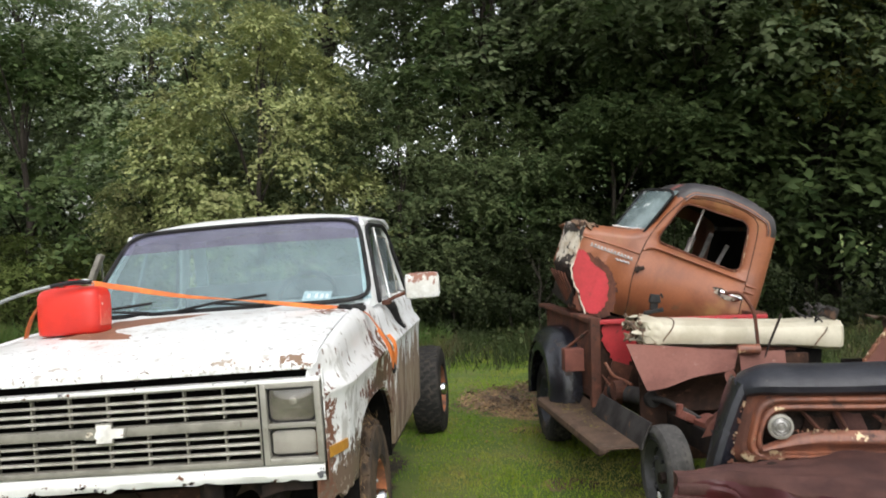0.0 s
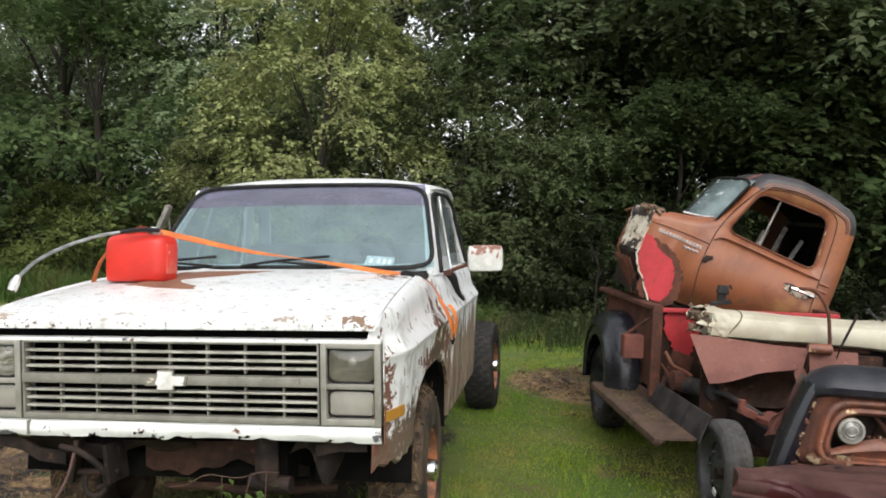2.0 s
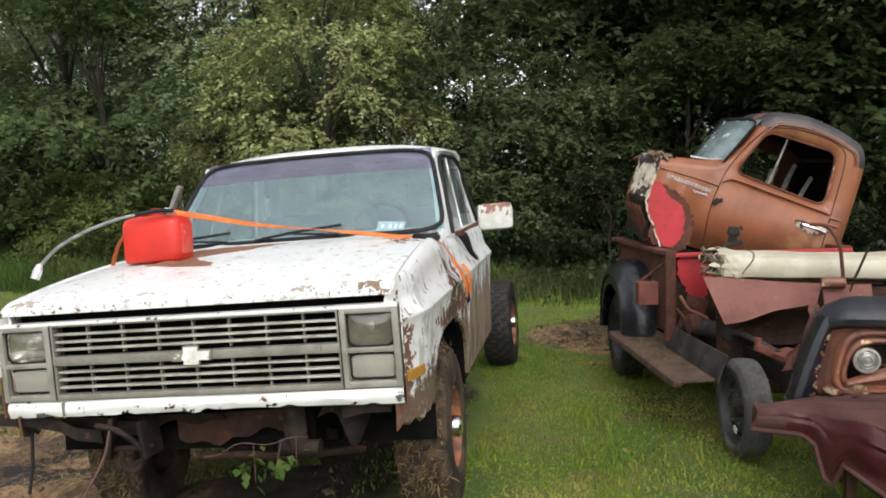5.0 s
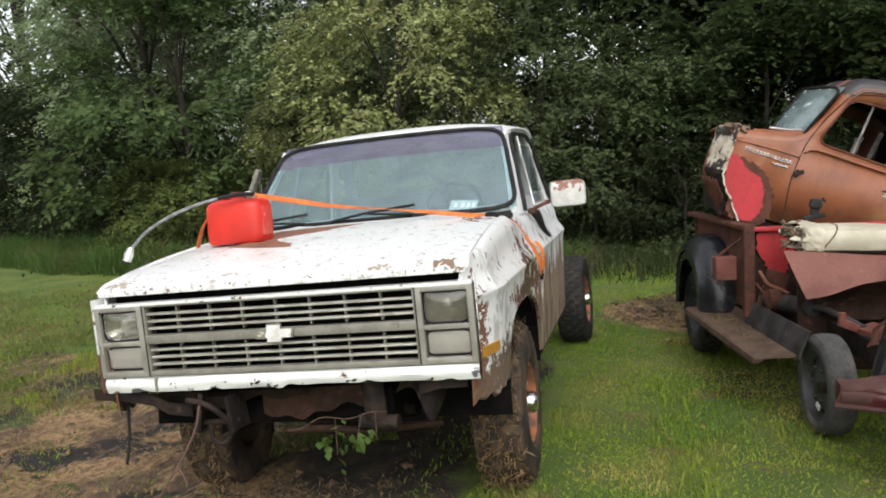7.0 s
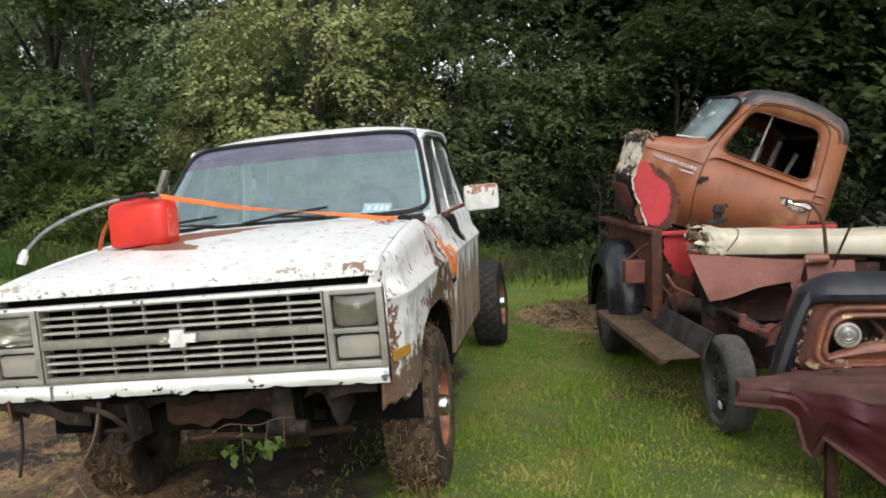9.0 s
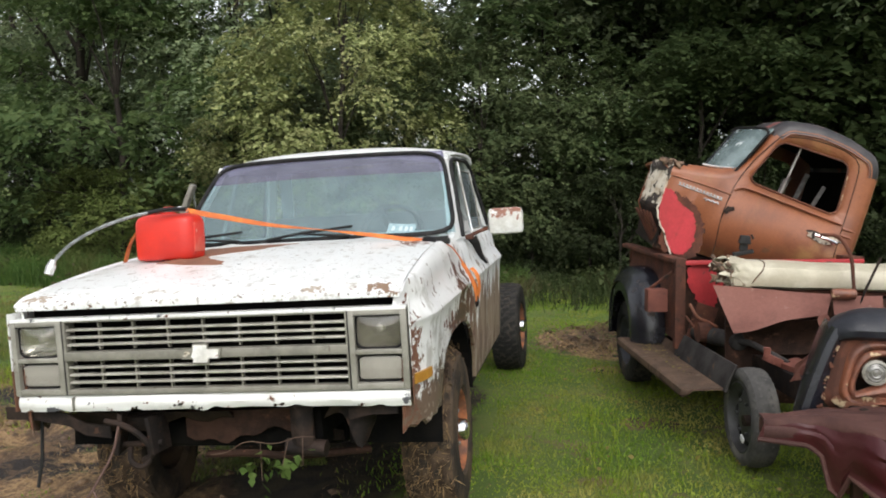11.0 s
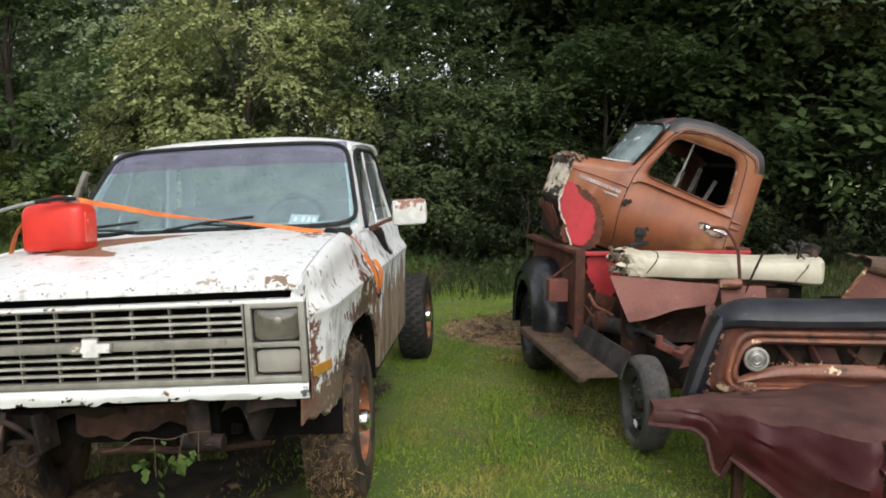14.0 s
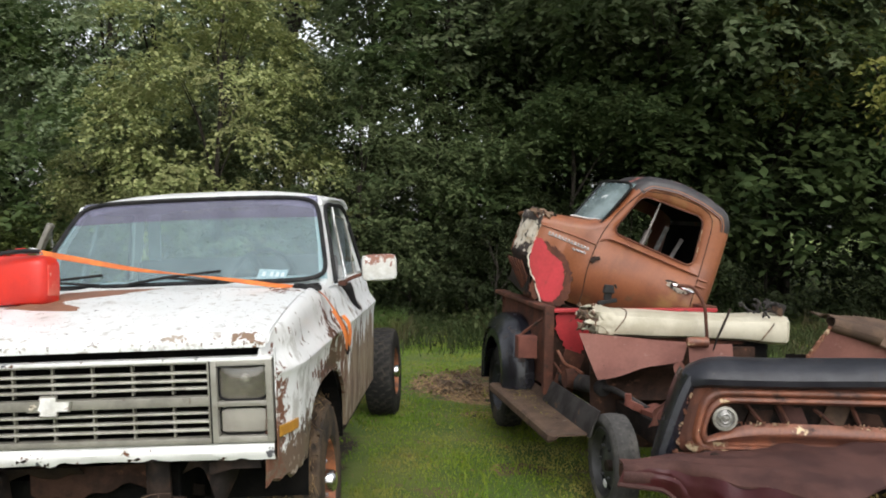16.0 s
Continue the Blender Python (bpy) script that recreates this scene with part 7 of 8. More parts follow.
for x, r in ((0.79, 0.014), (0.84, 0.017), (0.91, 0.011)):
    tube(bm, [(x, 1.065, 1.408 - 0.12 * (x - 0.79)), (x, 1.135, 1.408 - 0.12 * (x - 0.79))], r, 10)
part("ratchet", bm, M_black, strap, "black steel ratchet buckle", True)

branch = tagged(empty("dead_branch"), "thin bare branch leaning on the truck frame", "branch")
bm = bmesh.new()
tube(bm, [CHEVY @ p for p in curve_pts([(-0.42, -0.03, 0.72), (-0.45, -0.05, 0.6), (-0.54, -0.08, 0.45), (-0.62, -0.12, 0.33), (-0.66, -0.2, 0.18), (-0.69, -0.25, 0.06)], 20)], [0.006 - 0.0001 * k for k in range(21)], 6)
tube(bm, [CHEVY @ Vector(p) for p in ((-0.54, -0.08, 0.45), (-0.5, -0.1, 0.4), (-0.49, -0.1, 0.37))], 0.004, 5)
tube(bm, [CHEVY @ Vector(p) for p in ((-0.62, -0.12, 0.33), (-0.68, -0.12, 0.31))], 0.004, 5)
part("stem", bm, M_twig, branch)


def leaf_mesh(name, pos, nrm, size, seed=1, wild=0.45, out=None, wide=0.32):
    """Folded leaves: pos (n, 3), nrm the leaf axes (n, 3), size (n,)."""
    r = np.random.RandomState(seed)
    n = len(pos)
    ax = nrm / np.linalg.norm(nrm, axis=1, keepdims=True)
    ref = r.normal(size=(n, 3)) * wild + (0, 0, 1) + (0 if out is None else out * 0.5)
    side = np.cross(ax, ref)
    side /= np.linalg.norm(side, axis=1, keepdims=True)
    up = np.cross(side, ax)
    s = size[:, None]
    base = pos
    tip = pos + ax * s
    mid = pos + ax * s * 0.5
    lf = mid + side * s * wide + up * s * 0.1
    rt = mid - side * s * wide + up * s * 0.1
    v = np.stack([base, lf, tip, rt], 1).reshape(-1, 3)
    i = np.arange(n)[:, None] * 4
    f = np.concatenate([i + [[0, 1, 2]], i + [[0, 2, 3]]], 1).reshape(-1, 3)
    return raw_mesh(name, v, f)


sprig = tagged(empty("leafy_twig"), "green leafy twig caught under the truck front", "twig")
bm = bmesh.new()
tw = [CHEVY @ p for p in curve_pts([(0.46, 0.03, 0.645), (0.4, -0.02, 0.66), (0.3, -0.03, 0.635), (0.18, -0.045, 0.65), (0.08, -0.03, 0.6), (0.0, -0.02, 0.585)], 14)]
tube(bm, tw, 0.0022, 5)
for a, b in ((4, (0.32, -0.04, 0.5)), (7, (0.24, -0.05, 0.48)), (2, (0.42, -0.03, 0.54))):
    tube(bm, [tw[a], CHEVY @ Vector(b)], 0.002, 5)
part("stem", bm, M_board, sprig)
rs = np.random.RandomState(5)
cen = np.array([CHEVY @ Vector(p) for p in ((0.32, -0.05, 0.54), (0.24, -0.06, 0.51), (0.4, -0.04, 0.57), (0.27, -0.06, 0.58), (0.2, -0.05, 0.55))])
pos = cen[rs.randint(0, 5, 30)] + rs.normal(size=(30, 3)) * (0.035, 0.02, 0.03)
put("leaves", leaf_mesh("leaves", pos, rs.normal(size=(30, 3)) + (0, -0.4, -0.9), rs.uniform(0.036, 0.066, 30), wide=0.38), M_sprig, sprig)

# straw and grass wound round the muddy front tyre
rq = np.random.RandomState(8)
nn = 240
ang = rq.uniform(-2.9, -0.9, nn)
rad = 0.415 + rq.uniform(0, 0.025, nn)
wx = rq.uniform(-0.13, 0.12, nn)
pos = np.stack([wx, np.cos(ang) * rad, np.sin(ang) * rad], 1)
axis = np.stack([rq.normal(size=nn) * 1.2, -np.sin(ang) + rq.normal(size=nn) * 0.5, np.cos(ang) + rq.normal(size=nn) * 0.5 - 0.3], 1)
mes = leaf_mesh("straw_tangle", pos, axis, rq.uniform(0.03, 0.08, nn), 9, 1.0)
co = np.empty(len(mes.vertices) * 3, np.float32)
mes.vertices.foreach_get("co", co)
co = co.reshape(-1, 4, 3)
mid = (co[:, 0] + co[:, 2]) / 2
co[:, 1] = mid + (co[:, 1] - mid) * 0.12
co[:, 3] = mid + (co[:, 3] - mid) * 0.12
mes.vertices.foreach_set("co", co.ravel())
tagged(put("straw_tangle", mes, M_straw, FRONT_WHEEL), kind="stuff")

# fallen leaves on the running board and in the maroon panel
rl = np.random.RandomState(12)
n = 110
lp = np.stack([rl.normal(-0.09, 0.05, n).clip(-0.21, 0.0), 0.4 + 1.2 * rl.uniform(0, 1, n) ** 0.5, np.full(n, 0.452)], 1)
lp = np.array([OLD @ Vector(p) for p in lp])
tagged(put("leaf_litter", leaf_mesh("leaf_litter", lp, rl.normal(size=(n, 3)) * (1, 1, 0.15), rl.uniform(0.01, 0.026, n), 13, 0.3), M_litter), "yellowed fallen leaves on the running board", "leaves", kind="stuff")
n = 140
lp = np.stack([2.43 + rl.uniform(0.92, 1.5, n), 0.35 + rl.uniform(0.03, 0.4, n), 0.475 + rl.uniform(0, 0.03, n)], 1)
tagged(put("leaf_litter", leaf_mesh("leaf_litter", lp, rl.normal(size=(n, 3)) * (1, 1, 0.3), rl.uniform(0.02, 0.05, n), 14, 0.5), M_litter), "yellowed fallen leaves lying in the open maroon panel", "leaves", kind="stuff")

# ---- ground ----
def ground_z(x, y):
    d = math.hypot(x, y - 3)
    mud = math.exp(-(((x + 2.3) / 1.9) ** 2 + ((y - 1.0) / 1.6) ** 2))
    near = 1.0 if d < 25 else 25 / d
    return (0.025 * noise.noise((x * 0.8, y * 0.8, 0)) + 0.012 * noise.noise((x * 3, y * 3, 5))) * near - 0.1 * mud + 0.13 * math.exp(-(((x - 1.6) / 0.5) ** 2 + ((y - 5.55) / 0.55) ** 2)) * (1 + 0.6 * noise.noise((x * 7, y * 7, 2))) + 0.07 * mud * noise.noise((x * 3.0, y * 3.0, 9)) + 0.03 * mud * noise.noise((x * 9, y * 9, 4)) - 0.012


def axis_steps(lo, hi, step, far):
    a = list(np.arange(lo, hi + 1e-6, step))
    out, d = [], step
    x = hi
    while x < far:
        d *= 1.35
        x += d
        out.append(x)
    neg, d, x = [], step, lo
    while x > -far:
        d *= 1.35
        x -= d
        neg.append(x)
    return np.array(neg[::-1] + a + out)


def build_ground():
    xs, ys = axis_steps(-9, 8, 0.12, 900), axis_steps(-5, 13, 0.12, 900)
    X, Y = np.meshgrid(xs, ys)
    Z = np.array([[ground_z(x, y) for x in xs] for y in ys])
    v = np.stack([X, Y, Z], -1).reshape(-1, 3)
    nx, ny = len(xs), len(ys)
    i = (np.arange(ny - 1)[:, None] * nx + np.arange(nx - 1)[None]).ravel()
    f = np.stack([i, i + 1, i + nx + 1, i + nx], 1)
    m, n, l, p = tree_of("lawn_and_mud")
    vec = n.new("ShaderNodeTexCoord").outputs["Object"]
    lawn = mixed(n, l, ramp01(n, l, noise_node(n, l, vec, 1.3, 6), 0.4, 0.62), (0.088, 0.142, 0.022), (0.15, 0.185, 0.038))
    lawn = mixed(n, l, ramp01(n, l, noise_node(n, l, vec, 2.2, 6), 0.56, 0.68), lawn, (0.17, 0.13, 0.06))
    dirt = mixed(n, l, ramp01(n, l, noise_node(n, l, vec, 4.0, 8, 0.65), 0.38, 0.62), (0.075, 0.047, 0.03), (0.17, 0.105, 0.058))
    straw = mixed(n, l, ramp01(n, l, noise_node(n, l, vec, 26, 6, 0.7), 0.42, 0.6), (0.42, 0.27, 0.135), (0.19, 0.115, 0.06))
    dirt = mixed(n, l, ramp01(n, l, noise_node(n, l, vec, 1.9, 8, 0.7, (1, 0.5, 1)), 0.47, 0.56), dirt, straw)
    dirt = mixed(n, l, ramp01(n, l, noise_node(n, l, vec, 1.3, 7, 0.62), 0.53, 0.575), dirt, (0.027, 0.021, 0.018))
    dirt = mixed(n, l, ramp01(n, l, noise_node(n, l, vec, 9, 6, 0.7), 0.6, 0.68), dirt, (0.035, 0.027, 0.02))
    dirt = mixed(n, l, ramp01(n, l, noise_node(n, l, vec, 2.7, 6, 0.65), 0.57, 0.64), dirt, (0.075, 0.09, 0.027))
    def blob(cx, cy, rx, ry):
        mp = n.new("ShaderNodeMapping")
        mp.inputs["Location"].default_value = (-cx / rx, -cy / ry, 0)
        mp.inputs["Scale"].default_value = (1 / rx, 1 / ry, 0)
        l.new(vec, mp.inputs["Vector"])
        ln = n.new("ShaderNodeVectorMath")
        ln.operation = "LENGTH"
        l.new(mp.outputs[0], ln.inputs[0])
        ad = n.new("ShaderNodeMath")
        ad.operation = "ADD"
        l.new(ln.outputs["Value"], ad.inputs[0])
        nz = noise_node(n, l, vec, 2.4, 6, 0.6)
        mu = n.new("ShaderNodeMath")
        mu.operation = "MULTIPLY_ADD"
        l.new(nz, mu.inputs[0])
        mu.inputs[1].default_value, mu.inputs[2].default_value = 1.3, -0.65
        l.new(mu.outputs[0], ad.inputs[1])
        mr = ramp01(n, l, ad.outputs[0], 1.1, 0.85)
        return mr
    col = lawn
    for b in ((-2.2, 0.9, 1.9, 1.5), (-2.9, 2.6, 1.0, 1.1), (-0.35, 0.7, 0.7, 0.6), (-3.9, 3.0, 0.9, 0.5), (1.6, 5.5, 0.7, 0.75), (1.75, 4.3, 0.22, 0.16), (2.0, 2.6, 0.2, 0.14)):
        col = mixed(n, l, blob(*b), col, dirt)
    # dark mud under the truck, coloured darker still for the truck's shade
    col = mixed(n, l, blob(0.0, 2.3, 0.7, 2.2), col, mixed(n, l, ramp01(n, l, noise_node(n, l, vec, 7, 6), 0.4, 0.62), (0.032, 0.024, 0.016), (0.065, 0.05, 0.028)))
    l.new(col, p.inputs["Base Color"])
    p.inputs["Roughness"].default_value = 0.95
    bn = n.new("ShaderNodeBump")
    bn.inputs["Strength"].default_value, bn.inputs["Distance"].default_value = 1.0, 0.05
    l.new(noise_node(n, l, vec, 22, 8, 0.7), bn.inputs["Height"])
    l.new(bn.outputs[0], p.inputs["Normal"])
    me = raw_mesh("ground", v, f)
    tagged(put("ground", me, m, smooth=True), "lawn with a patch of churned mud and straw", "ground", kind="structure")


build_ground()
rg = np.random.RandomState(11)


def muddiness(x, y):
    a = np.exp(-(((x + 2.2) / 1.7) ** 2 + ((y - 0.9) / 1.35) ** 2) ** 2)
    b = np.exp(-(((x + 0.35) / 0.65) ** 2 + ((y - 0.7) / 0.55) ** 2) ** 2)
    c = np.exp(-(((x + 3.9) / 0.8) ** 2 + ((y - 3.0) / 0.45) ** 2) ** 2) * 0.6
    d = np.exp(-(((x - 1.5) / 0.65) ** 2 + ((y - 5.4) / 0.7) ** 2) ** 2)
    f = np.exp(-(((x + 2.9) / 1.0) ** 2 + ((y - 2.6) / 1.0) ** 2) ** 2) * 0.5
    return np.maximum(np.maximum(np.maximum(a, b * 0.8), f), np.maximum(c, d * 0.75))


def blades(name, label, cat, mat, x, y, h, w, seed, lean=0.5):
    r = np.random.RandomState(seed)
    n = len(x)
    z = np.array([ground_z(a, b) for a, b in zip(x, y)])
    a = r.uniform(0, 2 * np.pi, n)
    base = np.stack([x, y, z], 1)
    side = np.stack([np.cos(a), np.sin(a), 0 * a], 1) * w[:, None]
    t = r.uniform(0, 2 * np.pi, n)
    out = np.stack([np.cos(t), np.sin(t), 0 * t], 1) * (h * r.uniform(0.1, lean, n))[:, None]
    mid = base + out * 0.4 + np.stack([0 * h, 0 * h, h * 0.6], 1)
    tip = base + out * 1.1 + np.stack([0 * h, 0 * h, h * r.uniform(0.75, 1.0, n)], 1)
    v = np.stack([base - side, base + side, mid + side * 0.7, mid - side * 0.7, tip], 1).reshape(-1, 3)
    i = np.arange(n)[:, None] * 5
    f = np.concatenate([i + [[0, 1, 2]], i + [[0, 2, 3]], i + [[3, 2, 4]]], 1).reshape(-1, 3)
    tagged(put(name, raw_mesh(name, v, f), mat), label, cat, kind="stuff")


n = 225000
gx, gy = rg.uniform(-12, 7, n), -0.6 + 11.5 * rg.uniform(0, 1, n) ** 1.45
back = rg.uniform(0, 1, n) < 0.07
gy = np.where(back, rg.uniform(-7, 0, n), gy)
edge = gy < 0.5
gy = np.where(edge, gy - rg.exponential(0.9, n), gy)
far = gx < -4 - 0.45 * gy
gx = np.where((far & (rg.uniform(0, 1, n) < 0.7)) | (rg.uniform(0, 1, n) < 0.3), rg.uniform(0.3, 4.6, n), gx)
patchy = np.array([noise.noise((a * 1.9, b * 1.9, 33)) for a, b in zip(gx, gy)])
keep = muddiness(gx, gy) * np.where((patchy > 0.18) & (gx < -1.2), 0.35, 1.0) < rg.uniform(0.05, 0.85, n)
clump = np.array([noise.noise((a * 1.6, b * 1.6, 3)) for a, b in zip(gx, gy)])
keep &= clump > rg.uniform(-0.75, 0.0, n)
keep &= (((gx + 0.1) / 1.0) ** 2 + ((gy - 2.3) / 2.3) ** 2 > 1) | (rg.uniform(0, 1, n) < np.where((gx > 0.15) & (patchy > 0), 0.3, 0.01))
gx, gy, clump = gx[keep], gy[keep], clump[keep]
# greens vary at random; deep ones gather towards the truck as painted shade
pale = 1.1 * np.array([noise.noise((a * 1.3, b * 1.3, 71)) for a, b in zip(gx, gy)]) + 0.7 * (gx - 1.6).clip(-1, 0.9) > rg.uniform(-0.45, 0.45, len(gx))
high = (0.012 + 0.024 * rg.uniform(0, 1, len(gx)) ** 2) * (1 + 0.9 * clump)
broad = rg.uniform(0.0024, 0.0054, len(gx))
blades("lawn_grass", "pale mossy green lawn grass with clover", "grass", M_grass, gx[pale], gy[pale], high[pale] * 0.85, broad[pale], 1, 1.5)
blades("lawn_grass", "deep green lawn grass, commoner by the truck to paint its shade", "grass", M_deep, gx[~pale], gy[~pale], high[~pale] * 1.2, broad[~pale], 31, 1.3)
# coarser olive grass that covers the open lawn beside the mud
n = 90000
dist = 5.0 + 9.5 * rg.uniform(0, 1, n) ** 1.25
bear = np.radians(rg.uniform(19, 50, n))
ox, oy = 1.6 - dist * np.sin(bear), -3.25 + dist * np.cos(bear)
worn = np.array([noise.noise((a * 1.2, b * 1.2, 53)) + 0.6 * noise.noise((a * 3.7, b * 3.7, 11)) for a, b in zip(ox, oy)])
ok = (worn > rg.uniform(-0.55, 0.25, n)) & (muddiness(ox, oy) < rg.uniform(0.1, 0.7, n))
ox, oy, worn = ox[ok], oy[ok], worn[ok]
blades("rough_lawn", "coarse olive and straw-coloured grass on the worn lawn", "grass", M_rough, ox, oy, (0.02 + 0.05 * rg.uniform(0, 1, len(ox)) ** 2) * (1 + 0.7 * worn.clip(-0.5, 1)), rg.uniform(0.003, 0.008, len(ox)), 23, 1.3)
n = 42000
tx = rg.uniform(-14, 9, n)
ty = 8.5 + 0.35 * np.sin(tx * 0.9) + rg.uniform(0, 2.2, n) ** 1.2 + np.where(tx < -4.5, (-4.5 - tx) * 0.25, 0)
tuft = np.array([noise.noise((a * 1.3, b * 1.3, 7)) + 0.5 * noise.noise((a * 4, b * 4, 1)) for a, b in zip(tx, ty)])
tall = (0.12 + (0.3 + 0.35 * tuft.clip(-0.6, 1)) * rg.uniform(0.2, 1, n)) * np.where(tx < -1.0, 1.4, 1.0)
sel = (tx < 0.5) & (tuft > rg.uniform(-0.9, 0.2, n))
blades("tall_grass", "tall uncut grass and weeds along the tree line", "grass", M_tall, tx[sel], ty[sel], tall[sel], rg.uniform(0.004, 0.009, sel.sum()), 2, 1.0)
# right-hand weeds take the darker colour that paints the wood's shade
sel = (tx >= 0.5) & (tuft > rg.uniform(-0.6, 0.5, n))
blades("shaded_weeds", "green and brown weeds coloured dark for the wood's shade", "weeds", M_weed, tx[sel], ty[sel] + 0.2 - 1.7 * rg.uniform(0, 1, sel.sum()) ** 1.5, tall[sel] * 0.85, rg.uniform(0.004, 0.009, sel.sum()), 4, 1.1)
# broad weeds and taller tufts that break up the lawn's far edge
n = 7000
wx = rg.uniform(-10, 8, n)
wy = 8.4 + 0.35 * np.sin(wx * 0.9) + rg.normal(0.7, 0.7, n) + np.where(wx < -3.5, (-3.5 - wx) * 0.3, 0)
ok = np.array([noise.noise((a * 0.9, b * 0.9, 17)) for a, b in zip(wx, wy)]) > 0.05
wx, wy = wx[ok], wy[ok]
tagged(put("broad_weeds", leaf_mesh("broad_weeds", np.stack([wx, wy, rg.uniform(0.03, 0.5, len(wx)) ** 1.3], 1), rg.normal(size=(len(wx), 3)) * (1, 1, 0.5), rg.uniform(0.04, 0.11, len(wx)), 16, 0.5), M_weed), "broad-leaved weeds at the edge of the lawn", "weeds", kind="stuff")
# rough grass tufts by the mud and round the old chassis
n = 16000
fx = np.concatenate([rg.normal(-3.4, 0.9, n // 2), rg.uniform(1.5, 5.5, n // 2)])
fy = np.concatenate([rg.normal(2.2, 1.4, n // 2), rg.uniform(0.4, 6, n // 2)])
tuft = np.array([noise.noise((a * 2.1, b * 2.1, 27)) for a, b in zip(fx, fy)])
sel = (tuft > 0.12) & (fy > -0.6) & (muddiness(fx, fy) < 0.6)
blades("grass_tufts", "uneven tufts of longer grass in the lawn", "grass", M_grass, fx[sel], fy[sel], 0.04 + 0.11 * (tuft[sel] - 0.1) + 0.05 * rg.uniform(0, 1, sel.sum()), rg.uniform(0.002, 0.005, sel.sum()), 7, 1.0)
n = 20000
sx, sy = np.concatenate([rg.normal(-2.2, 1.1, n), rg.normal(-0.6, 0.5, n // 5), rg.normal(1.5, 0.4, n // 4)]), np.concatenate([rg.normal(0.8, 0.9, n), rg.normal(0.5, 0.3, n // 5), rg.normal(5.4, 0.4, n // 4)])
thatch = np.array([noise.noise((a * 1.3, b * 2.2, 41)) for a, b in zip(sx, sy)]) > rg.uniform(-0.15, 0.35, len(sx))
sx, sy = sx[thatch], sy[thatch]
blades("straw_litter", "dry straw and grass clippings over the mud", "straw", M_straw, sx, sy, 0.008 + 0.018 * rg.uniform(0, 1, len(sx)), np.full(len(sx), 0.0024), 3, 4.5)
n = 9000
cx, cy = rg.uniform(-6, 6, n), -0.4 + 7 * rg.uniform(0, 1, n) ** 1.3
ok = (muddiness(cx, cy) < 0.35) & (np.array([noise.noise((a * 1.1, b * 1.1, 8)) for a, b in zip(cx, cy)]) > 0.05)
cx, cy = cx[ok], cy[ok]
cz = np.array([ground_z(a, b) for a, b in zip(cx, cy)]) + rg.uniform(0.02, 0.06, len(cx))
tagged(put("clover", leaf_mesh("clover", np.stack([cx, cy, cz], 1), rg.normal(size=(len(cx), 3)) * (1, 1, 0.2), rg.uniform(0.012, 0.032, len(cx)), 6, 0.3), M_grass), "clover and broad weeds in the lawn", "weeds", kind="stuff")
n = 420
qx, qy = rg.uniform(0.9, 3.2, n), rg.uniform(-0.5, 7.0, n)
qx = np.where(rg.uniform(0, 1, n) < 0.35, rg.uniform(-6, -1.2, n), qx)
qz = np.array([ground_z(a, b) for a, b in zip(qx, qy)]) + rg.uniform(0.025, 0.045, n)
tagged(put("fallen_leaves", leaf_mesh("fallen_leaves", np.stack([qx, qy, qz], 1), rg.normal(size=(n, 3)) * (1, 1, 0.3), rg.uniform(0.02, 0.05, n), 37, 0.6), M_litter), "pale dry leaves scattered over the lawn", "leaves", kind="stuff")
# brown mulch chips and dead leaves on the low mound
n = 1300
mx, my = rg.normal(1.62, 0.3, n), 5.45 + np.where(rg.uniform(0, 1, n) < 0.55, rg.normal(-0.3, 0.13, n), rg.normal(0.32, 0.15, n))
mz = np.array([ground_z(a, b) for a, b in zip(mx, my)]) + rg.uniform(0, 0.03, n)
tagged(put("mulch", leaf_mesh("mulch", np.stack([mx, my, mz], 1), rg.normal(size=(n, 3)) * (1, 1, 0.5), rg.uniform(0.02, 0.07, n), 19, 0.8, None, 0.2), M_mulch), "brown mulch and dead leaves on a low mound", "mulch", kind="stuff")
# clods of churned mud
nc = 260
kx, ky = rg.normal(-2.2, 1.0, nc), rg.normal(0.9, 0.8, nc)
unit = np.array([(1, 0, 0), (-1, 0, 0), (0, 1, 0), (0, -1, 0), (0, 0, 1), (0, 0, -1)], float)
tri = np.array([(0, 2, 4), (2, 1, 4), (1, 3, 4), (3, 0, 4), (2, 0, 5), (1, 2, 5), (3, 1, 5), (0, 3, 5)])
size = 0.008 + 0.045 * rg.uniform(0, 1, nc) ** 3
cv = unit[None] * (1, 1, 0.5) * size[:, None, None] * rg.uniform(0.5, 1.5, (nc, 6, 1)) + np.stack([kx, ky, np.array([ground_z(a, b) for a, b in zip(kx, ky)])], 1)[:, None]
cf = tri[None] + np.arange(nc)[:, None, None] * 6
M_clod = surface("mud_clods", (0.09, 0.06, 0.04), (0.2, 0.13, 0.075), 3, rough=0.95, bump=0.4)
tagged(put("mud_clods", raw_mesh("mud_clods", cv.reshape(-1, 3), cf.reshape(-1, 3)), M_clod), "small clods of churned brown mud", "mud", kind="stuff")

